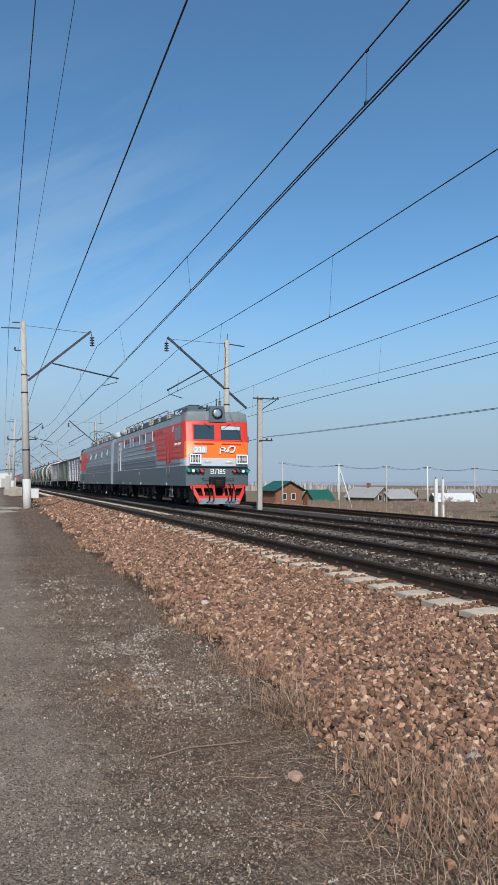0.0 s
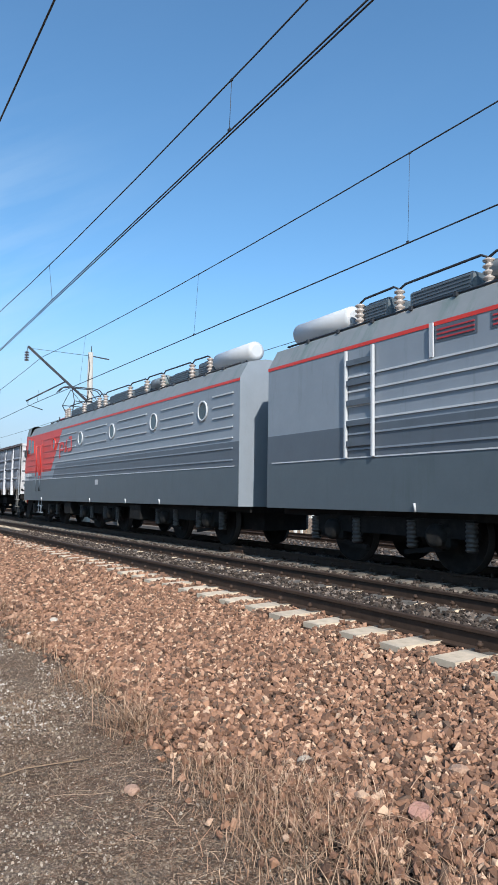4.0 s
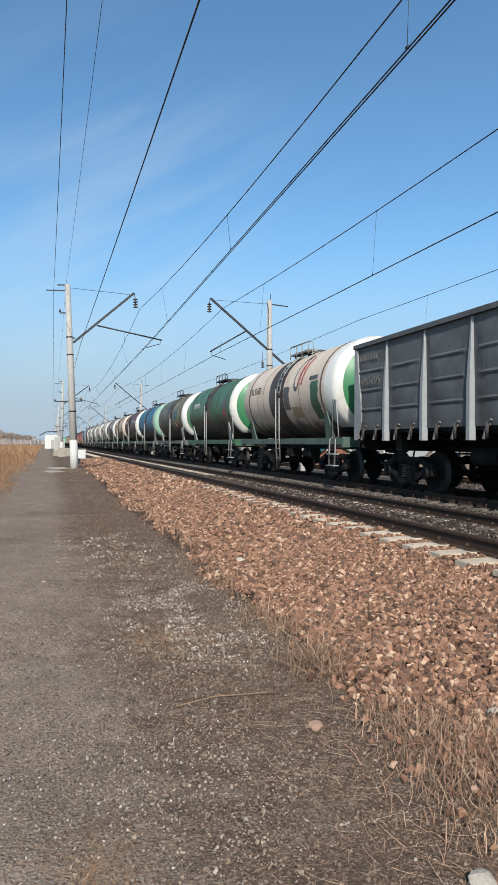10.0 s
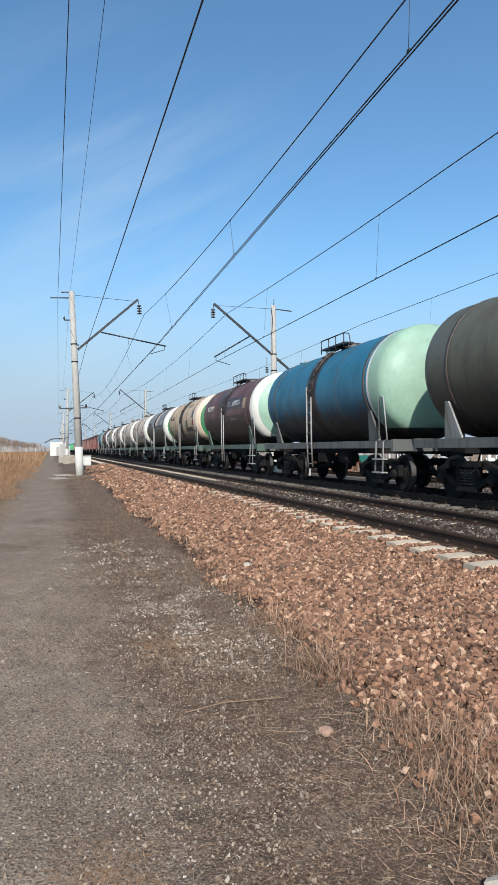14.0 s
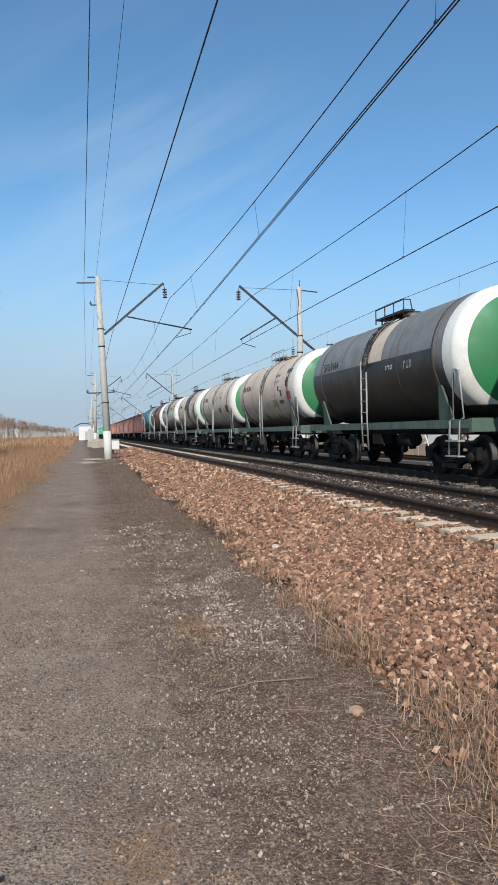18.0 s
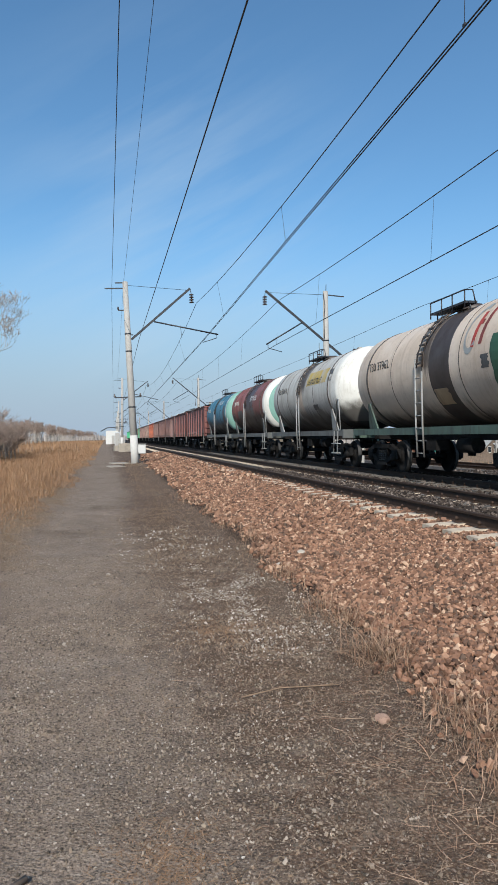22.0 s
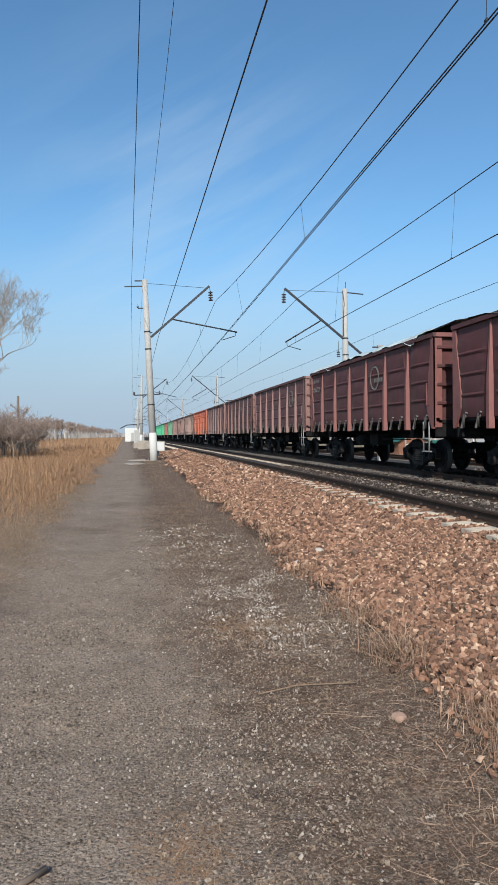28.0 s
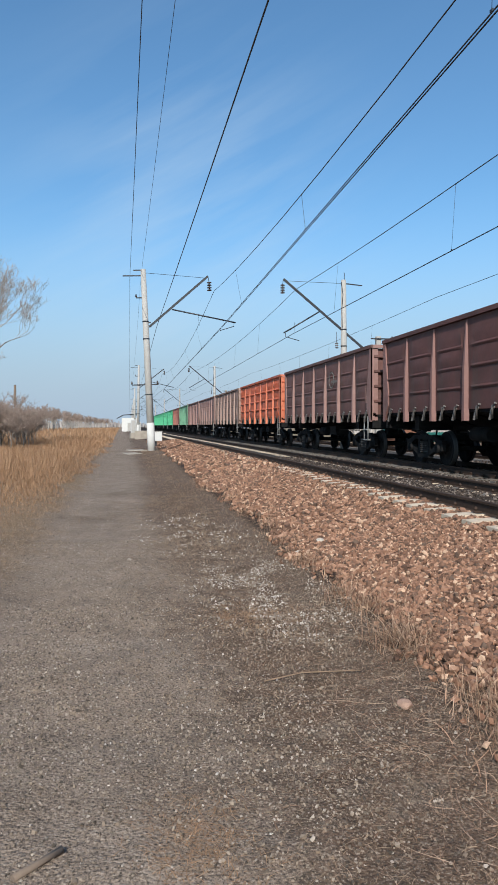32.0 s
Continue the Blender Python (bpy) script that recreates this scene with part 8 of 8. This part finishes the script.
def build_trees():
    r = random.Random(3)
    big = split_tree("bare_tree", 21, 14.0, 0.24, 0.50, 9, 0.007, (M["greybark"], M["pale_twig"]), "tall leafless tree with a fine pale crown", "tree", (2, 3))
    big.matrix_basis = at_ground(-10.4, 50.0)
    b2 = split_tree("bare_tree", 22, 8.0, 0.18, 0.50, 8, 0.007, (M["greybark"], M["pale_twig"]), "leafless tree with pale twigs at the field edge", "tree", (2, 3))
    b2.matrix_basis = at_ground(-10.3, 46.0)
    bush = []
    for k in range(3):
        s = split_tree("bare_bush", 40 + k, 3.2, 0.035, 0.62, 5, 0.008, (M["greybark"], M["twig"]), "leafless brown bush at the field edge", "bush", (3, 4), "bare bushes")
        bush.append(s)
    spots = []
    for k in range(46):
        y = r.uniform(42, 70)
        spots.append((-0.112 * y - abs(r.gauss(0, 2.2)) - 0.3, y))
    for k in range(30):
        y = r.uniform(70, 150)
        spots.append((-0.128 * y - abs(r.gauss(0, 5)), y))
    for k, (x, y) in enumerate(spots):
        o = bush[k] if k < 3 else copy_thing(bush[k % 3], Matrix())
        o.matrix_basis = at_ground(x, y, 1.0, r.uniform(0, 6))
    birch = [split_tree("birch_tree", 60 + k, 7.0, 0.13, 0.42, 4, 0.03, (M["bark"], M["twig"]), "far leafless birch with a pale trunk", "tree", (3, 4), "birch wood") for k in range(4)]
    n = 0
    for k in range(84):
        f = k / 83
        y = 170 + 330 * f ** 1.2 + r.uniform(-15, 15)
        x = -(0.118 - 0.098 * f ** 0.8) * y + r.uniform(-5, 3)
        o = birch[n] if n < 4 else copy_thing(birch[n % 4], Matrix())
        o.matrix_basis = at_ground(x, y, 1.0, r.uniform(0, 6))
        n += 1
    for k in range(12):
        x, y = r.uniform(-9.4, -6.4), r.uniform(43, 50)
        o = copy_thing(bush[k % 3], Matrix())
        o.matrix_basis = Matrix.LocRotScale((x, y, gz(x, y)), Euler((0, 0, r.uniform(0, 6))), Vector((1, 1, 1)) * r.uniform(1.0, 1.45))
    # shrubs by the village
    for k in range(26):
        y = r.uniform(45, 115)
        x = y * r.uniform(0.62, 1.25)
        o = copy_thing(bush[k % 3], Matrix())
        o.matrix_basis = at_ground(x, y, 1.0, r.uniform(0, 6))


def far_wood(name, pts, h, material, label):
    """A far wood: thousands of upright slivers of uneven height."""
    g = np.random.default_rng(len(pts))
    out_v, out_f, base = [], [], 0
    for (x0, y0), (x1, y1), n in pts:
        f = g.uniform(0, 1, n)
        x, y = x0 + (x1 - x0) * f + g.normal(0, 6, n), y0 + (y1 - y0) * f + g.normal(0, 10, n)
        hh = h * g.uniform(0.55, 1.1, n) * (0.8 + 0.3 * np.sin(f * 23) * np.sin(f * 9))
        z = ground_z(x, y) - 0.5
        v, fc = blades(x, y, z, hh, hh * 0.22, np.full(n, 0.08), g)
        out_v.append(v.reshape(-1, 3))
        out_f += [[i + base for i in q] for q in fc]
        base += 5 * n
    me = bpy.data.meshes.new(name)
    me.from_pydata(np.concatenate(out_v).tolist(), [], out_f)
    me.materials.append(material)
    tagged(new(name, me), label, "woods", kind="stuff")


M["far_wood"] = ramp_mat("far_woods", [(0.25, 0.22, 0.21), (0.34, 0.305, 0.285), (0.29, 0.255, 0.24), (0.42, 0.38, 0.35)], bump=0)
# bluish colour paints distance haze onto the hills
M["hill"] = mat("hazed_far_hills", (0.22, 0.24, 0.29), 0.95, var=0.2, scale=0.004, bump=0)


def build_far():
    far_wood("far_woods", (((-75, 430), (-12, 760), 1500), ((-160, 300), (-70, 430), 1200), ((-12, 800), (60, 900), 900)), 7.0, M["far_wood"], "far leafless wood along the horizon")
    far_wood("far_woods", (((120, 420), (900, 500), 2200), ((300, 260), (1200, 500), 1200)), 8.0, M["far_wood"], "brown woods behind the village")
    bm = bmesh.new()
    prev = None
    for k in range(61):
        a = radians(-60 + 2 * k + 40)
        x, y = 2600 * math.sin(a), 2600 * math.cos(a)
        h = 30 + 26 * noise.noise(Vector((k * 0.17, 0, 0))) + 9 * noise.noise(Vector((k * 0.6, 4, 0)))
        h *= 0.35 + 0.65 * min(1, max(0, (k - 22) / 14))
        cur = [bm.verts.new((x, y, -40)), bm.verts.new((x * 1.03, y * 1.03, -8 + h))]
        if prev:
            bm.faces.new((prev[0], cur[0], cur[1], prev[1]))
        prev = cur
    tagged(part("hills", bm, M["hill"]), "low blue-grey hills on the horizon", "hills", kind="structure")


build_stones()
build_grass()
build_trees()
build_far()


# ---- buildings and small things by the line ----
M["green_roof"] = mat("green_metal_roof", (0.012, 0.088, 0.066), 0.5, var=0.12, scale=2, dirt=(0.02, 0.09, 0.06), dirt_amount=0.2, dirt_scale=1)
M["log"] = mat("brown_log_wall", (0.20, 0.085, 0.05), 0.85, var=0.25, scale=3, dirt=(0.09, 0.045, 0.03), dirt_amount=0.3, dirt_scale=1.5)
M["slate"] = mat("pale_asbestos_roof", (0.30, 0.29, 0.275), 0.85, var=0.15, scale=2, dirt=(0.25, 0.24, 0.22), dirt_amount=0.3, dirt_scale=1)
M["limewhite"] = mat("white_limewash", (0.58, 0.565, 0.54), 0.9, var=0.08, scale=2, dirt=(0.5, 0.48, 0.45), dirt_amount=0.2, dirt_scale=1.2)
M["old_slab"] = mat("weathered_slab", (0.33, 0.285, 0.235), 0.92, var=0.2, scale=6, dirt=(0.2, 0.165, 0.13), dirt_amount=0.4, dirt_scale=3)
M["pane"] = mat("house_pane", (0.03, 0.035, 0.04), 0.15, var=0.1, bump=0)


def gable_house(x, y, turn, w, d, h, rise, wall, roof, label, overhang=0.4, windows=2, chimney=False):
    z = float(ground_z(x, y))
    w, d, h, rise = w * 0.68, d * 0.68, h * 0.72, rise * 0.72
    t = thing("house", label, "house", "village houses", Matrix.LocRotScale((x, y, z), Euler((0, 0, radians(turn))), None))
    bm = bmesh.new()
    out = [(-w / 2, -0.5), (w / 2, -0.5), (w / 2, h), (0, h + rise), (-w / 2, h)]
    extrude_y(bm, out, -d / 2, d / 2)
    bmesh.ops.recalc_face_normals(bm, faces=bm.faces[:])
    wl = part("wall", bm, wall, t)
    for s in (-1, 1):
        bm = bmesh.new()
        nx, nz = s * rise, w / 2
        ln = math.hypot(nx, nz)
        q = [(0, h + rise), (s * (w / 2 + overhang), h - overhang * rise / (w / 2))]
        v = []
        for (a, b) in ((0.0, 0.0), (0.10 * nx / ln, 0.10 * nz / ln)):
            for yy in (-d / 2 - overhang, d / 2 + overhang):
                for px, pz in q:
                    v.append(bm.verts.new((px + a, yy, pz + b + 0.01)))
        for f in ((0, 1, 3, 2), (4, 6, 7, 5), (0, 4, 5, 1), (2, 3, 7, 6), (0, 2, 6, 4), (1, 5, 7, 3)):
            bm.faces.new([v[i] for i in f])
        bmesh.ops.recalc_face_normals(bm, faces=bm.faces[:])
        part("roof", bm, roof, t)
    for k in range(windows):
        for s in (-1, 1):
            bm = bmesh.new()
            cx = -w / 2 + w * (k + 1) / (windows + 1)
            box(bm, cx - 0.5, cx + 0.5, s * d / 2 - 0.04, s * d / 2 + 0.04, 1.0, 2.3)
            fr = part("window_frame", bm, M["limewhite"], wl)
            bm = bmesh.new()
            box(bm, cx - 0.4, cx + 0.4, s * d / 2 - 0.06, s * d / 2 + 0.06, 1.1, 2.2)
            part("pane", bm, M["pane"], wl)
    if chimney:
        bm = bmesh.new()
        box(bm, -0.3, 0.3, -0.3, 0.3, h + rise * 0.6, h + rise + 0.9)
        part("chimney", bm, M["log"], t)
    return t


def build_village():
    gable_house(54, 131, 8, 9.0, 8.0, 4.2, 2.2, M["log"], M["green_roof"], "brown log house with a green metal roof", 0.7, 2)
    gable_house(60.5, 128, 98, 6.0, 6.5, 1.9, 2.4, M["log"], M["green_roof"], "low green-roofed barn beside the log house", 0.4, 0)
    gable_house(72, 128, 20, 8, 11, 2.6, 2.6, M["rustic"], M["slate"], "old timber house with a pale roof", 0.4, 2, True)
    gable_house(77, 126, 100, 7, 10, 2.4, 2.2, M["rustic"], M["slate"], "weathered timber barn with a grey roof", 0.4, 0)
    gable_house(90, 132, 60, 7, 8, 2.3, 2.3, M["rustic"], M["rustic"], "dark weathered timber shed", 0.4, 0)
    gable_house(104, 140, 15, 8, 9, 2.4, 2.4, M["log"], M["slate"], "far timber house with a pale roof", 0.4, 2)
    gable_house(85, 118, 75, 8, 11, 1.8, 2.0, M["rustic"], M["limewhite"], "low barn with a bright white roof", 0.4, 0)
    gable_house(112, 96, 40, 6, 7, 3.4, 3.2, M["rustic"], M["rustic"], "dark timber house with a steep roof", 0.4, 1)
    gable_house(101, 92, 40, 7, 6, 2.2, 0.8, M["rustic"], M["rustic"], "low dark timber shed", 0.3, 1)
    gable_house(76, 74, 15, 9, 9, 3.2, 2.4, M["rustic"], M["slate"], "old timber house with a pale grey roof", 0.5, 1)
    gable_house(66, 76, 40, 7, 8, 2.0, 1.6, M["rustic"], M["rustic"], "low dark timber shed beside the house", 0.3, 0)
    # pole line along the village street
    spots = [(44.6, 108.0), (54.5, 107.0), (62.5, 105.0), (70.0, 104.0), (79.0, 103.0), (91, 96), (104, 84)]
    first = None
    for k, (x, y) in enumerate(spots):
        p = thing("utility_pole", "slim pale utility pole with a crossarm", "utility pole", "utility poles", pose(x, y, float(ground_z(x, y))))
        bm = bmesh.new()
        tube(bm, [(0, 0, -0.5), (0, 0, 7.6)], 0.12, 8, radii=[0.15, 0.11])
        part("shaft", bm, M["limewhite"] if k % 2 else M["concrete"], p)
        bm = bmesh.new()
        beam(bm, (-0.7, 0, 7.3), (0.7, 0, 7.3), 0.08, 0.1)
        part("crossarm", bm, M["steel"], p)
        if k in (1, 5):
            bm = bmesh.new()
            beam(bm, (2.6, 0.0, -0.3), (0.1, 0, 6.8), 0.2, 0.2)
            part("strut", bm, M["limewhite"], p)
    for off in (-0.6, 0.6):
        for (x0, y0), (x1, y1) in zip(spots, spots[1:]):
            za, zb = float(ground_z(x0, y0)) + 7.37, float(ground_z(x1, y1)) + 7.37
            pts = [(x0 + off + (x1 - x0) * k / 8, y0 + (y1 - y0) * k / 8, za + (zb - za) * k / 8 - 0.5 * 4 * (k / 8) * (1 - k / 8)) for k in range(9)]
            wire("village_wire", pts, 0.02, "thin power wire between the utility poles", "village wires")
    # pair of white posts by the bank
    for dx in (0.0, 0.75):
        p = thing("concrete_post", "tall white concrete post on the grassy bank", "post", "bank posts", pose(38.6 + dx, 56.0, float(ground_z(38.6, 56.0))))
        bm = bmesh.new()
        box(bm, -0.16 + dx * 0.08, 0.16 - dx * 0.08, -0.12, 0.12, -0.3, 4.3, bevel=0.02)
        part("shaft", bm, M["limewhite"], p)
        bm = bmesh.new()
        lathe(bm, [(4.3, 0.06), (4.45, 0.03)], "z", 8)
        part("cap", bm, M["steel"], p)
    # plank fence before the houses
    fence = thing("fence", "long weathered grey plank fence before the village", "fence")
    r = random.Random(9)
    fx, fy = 46.0, 101.0
    for k in range(17):
        x0, y0 = fx + 3 * k, fy - 0.3 * k
        z0 = float(ground_z(x0, y0))
        bm = bmesh.new()
        box(bm, -0.08, 0.08, -0.08, 0.08, -0.2, 1.7)
        o = part("post", bm, M["rustic"], fence)
        o.location = (x0, y0, z0)
        for j in range(12):
            bm = bmesh.new()
            hgt = r.uniform(1.35, 1.6)
            box(bm, 0.1 + j * 0.24, 0.1 + j * 0.24 + 0.2, -0.015, 0.015, 0.1, hgt)
            o = part("plank", bm, M["rustic"], fence)
            o.location, o.rotation_euler.z = (x0, y0 - 0.06, z0), -0.1


def build_lineside():
    # relay hut with a lean-to roof, past the second mast
    x, y = 1.6, 178.0
    z = gz(x, y)
    t = thing("relay_hut", "small white relay hut with a dark overhanging roof", "hut", m=pose(x, y, z))
    bm = bmesh.new()
    box(bm, -2.0, 2.2, -2.0, 2.0, -0.3, 3.3)
    part("wall", bm, M["limewhite"], t)
    bm = bmesh.new()
    v = [bm.verts.new(p) for p in ((-3.2, -2.4, 3.1), (-1.6, -2.4, 3.95), (2.5, -2.4, 4.25), (2.5, -2.4, 4.4), (-1.7, -2.4, 4.1), (-3.3, -2.4, 3.2))]
    v2 = [bm.verts.new((p.co.x, 2.4, p.co.z)) for p in v]
    bm.faces.new(v[::-1])
    bm.faces.new(v2)
    for k in range(6):
        bm.faces.new((v[k], v[(k + 1) % 6], v2[(k + 1) % 6], v2[k]))
    bmesh.ops.recalc_face_normals(bm, faces=bm.faces[:])
    part("roof", bm, M["steel"], t)
    bm = bmesh.new()
    box(bm, -0.6, 0.4, -2.05, -1.95, 0.0, 2.1)
    part("door", bm, M["concrete"], t)
    # grey cabinets
    for x, y, w, h in ((1.35, 96.0, 0.7, 2.2), (2.4, 118.0, 1.0, 2.0)):
        c = thing("relay_cabinet", "grey steel relay cabinet on a concrete plinth", "cabinet", "relay cabinets", pose(x, y, gz(x, y)))
        bm = bmesh.new()
        box(bm, -w / 2, w / 2, -0.35, 0.35, 0.25, h, bevel=0.03)
        b_ = part("body", bm, M["loco_white"], c)
        bm = bmesh.new()
        box(bm, -w / 2 - 0.1, w / 2 + 0.1, -0.45, 0.45, -0.3, 0.25)
        part("plinth", bm, M["concrete"], c)
        bm = bmesh.new()
        box(bm, -w / 2 + 0.06, w / 2 - 0.06, -0.375, -0.352, 0.35, h - 0.1)
        dr = part("door", bm, M["concrete"], c)
        bm = bmesh.new()
        box(bm, w / 2 - 0.18, w / 2 - 0.14, -0.41, -0.376, h * 0.5, h * 0.5 + 0.15)
        part("handle", bm, M["steel"], dr)
    # concrete slabs of an old platform edge
    for x, y, sx, sz, k in ((1.8, 74.0, 0.62, 0.85, 0), (1.35, 80.0, 0.6, 0.6, 1), (0.75, 40.0, 0.5, 0.04, 2), (0.45, 36.0, 0.4, 0.03, 3)):
        s = thing("concrete_slab", "worn concrete slab lying beside the path", "slab", "concrete slabs", pose(x, y, gz(x, y), 0, 0, 4 * k))
        bm = bmesh.new()
        box(bm, -sx, sx, -0.8, 0.8, -0.2, sz, bevel=0.03)
        part("block", bm, M["old_slab"], s)
        bm = bmesh.new()
        tube(bm, [(0.4, 0.2, sz - 0.02), (0.4, 0.2, sz + 0.1), (0.4, -0.1, sz + 0.1), (0.4, -0.1, sz - 0.02)], 0.012, 5)
        part("lifting_loop", bm, M["steel"], s)
    # white track-circuit box beside the first mast
    x, y = 2.05, 46.0
    c = thing("track_box", "white painted track box on a short leg beside the ballast", "track box", m=pose(x, y, gz(x, y)))
    bm = bmesh.new()
    box(bm, -0.45, 0.45, -0.25, 0.25, 0.35, 0.95, bevel=0.03)
    part("body", bm, M["limewhite"], c)
    bm = bmesh.new()
    box(bm, -0.1, 0.1, -0.1, 0.1, -0.2, 0.35)
    part("leg", bm, M["steel"], c)
    bm = bmesh.new()
    box(bm, -0.48, 0.48, -0.28, 0.28, 0.955, 0.99)
    part("lid", bm, M["concrete"], c)
    # old wooden pole at the field edge
    x, y = -9.9, 68.0
    p = thing("wooden_pole", "dark wooden telegraph pole at the field edge", "pole", m=pose(x, y, gz(x, y)))
    bm = bmesh.new()
    tube(bm, [(0, 0, -0.4), (0.05, 0, 5.1)], 0.13, 8, radii=[0.15, 0.11])
    part("shaft", bm, M["rustic"], p)
    bm = bmesh.new()
    lathe(bm, [(5.1, 0.12), (5.16, 0.02)], "z", 8, (0.05, 0, 0))
    part("cap", bm, M["steel"], p)


build_village()
build_lineside()


def motions():
    for w, u, turned in TRAIN:
        walk(w, [(t, pose(TRAIN_X, front_at(t) + u, TRAIN_Z, 0, 0, 180 if turned else 0)) for t in range(33)])
    steps = [k / 15 for k in range(481)]
    for o, (x, y, z), r, turned in WHEELSETS:
        s = -1 if turned else 1
        walk(o, [(t, pose(x, y, z, s * math.degrees((31.2 - front_at(t)) / r) % 360)) for t in steps])


motions()
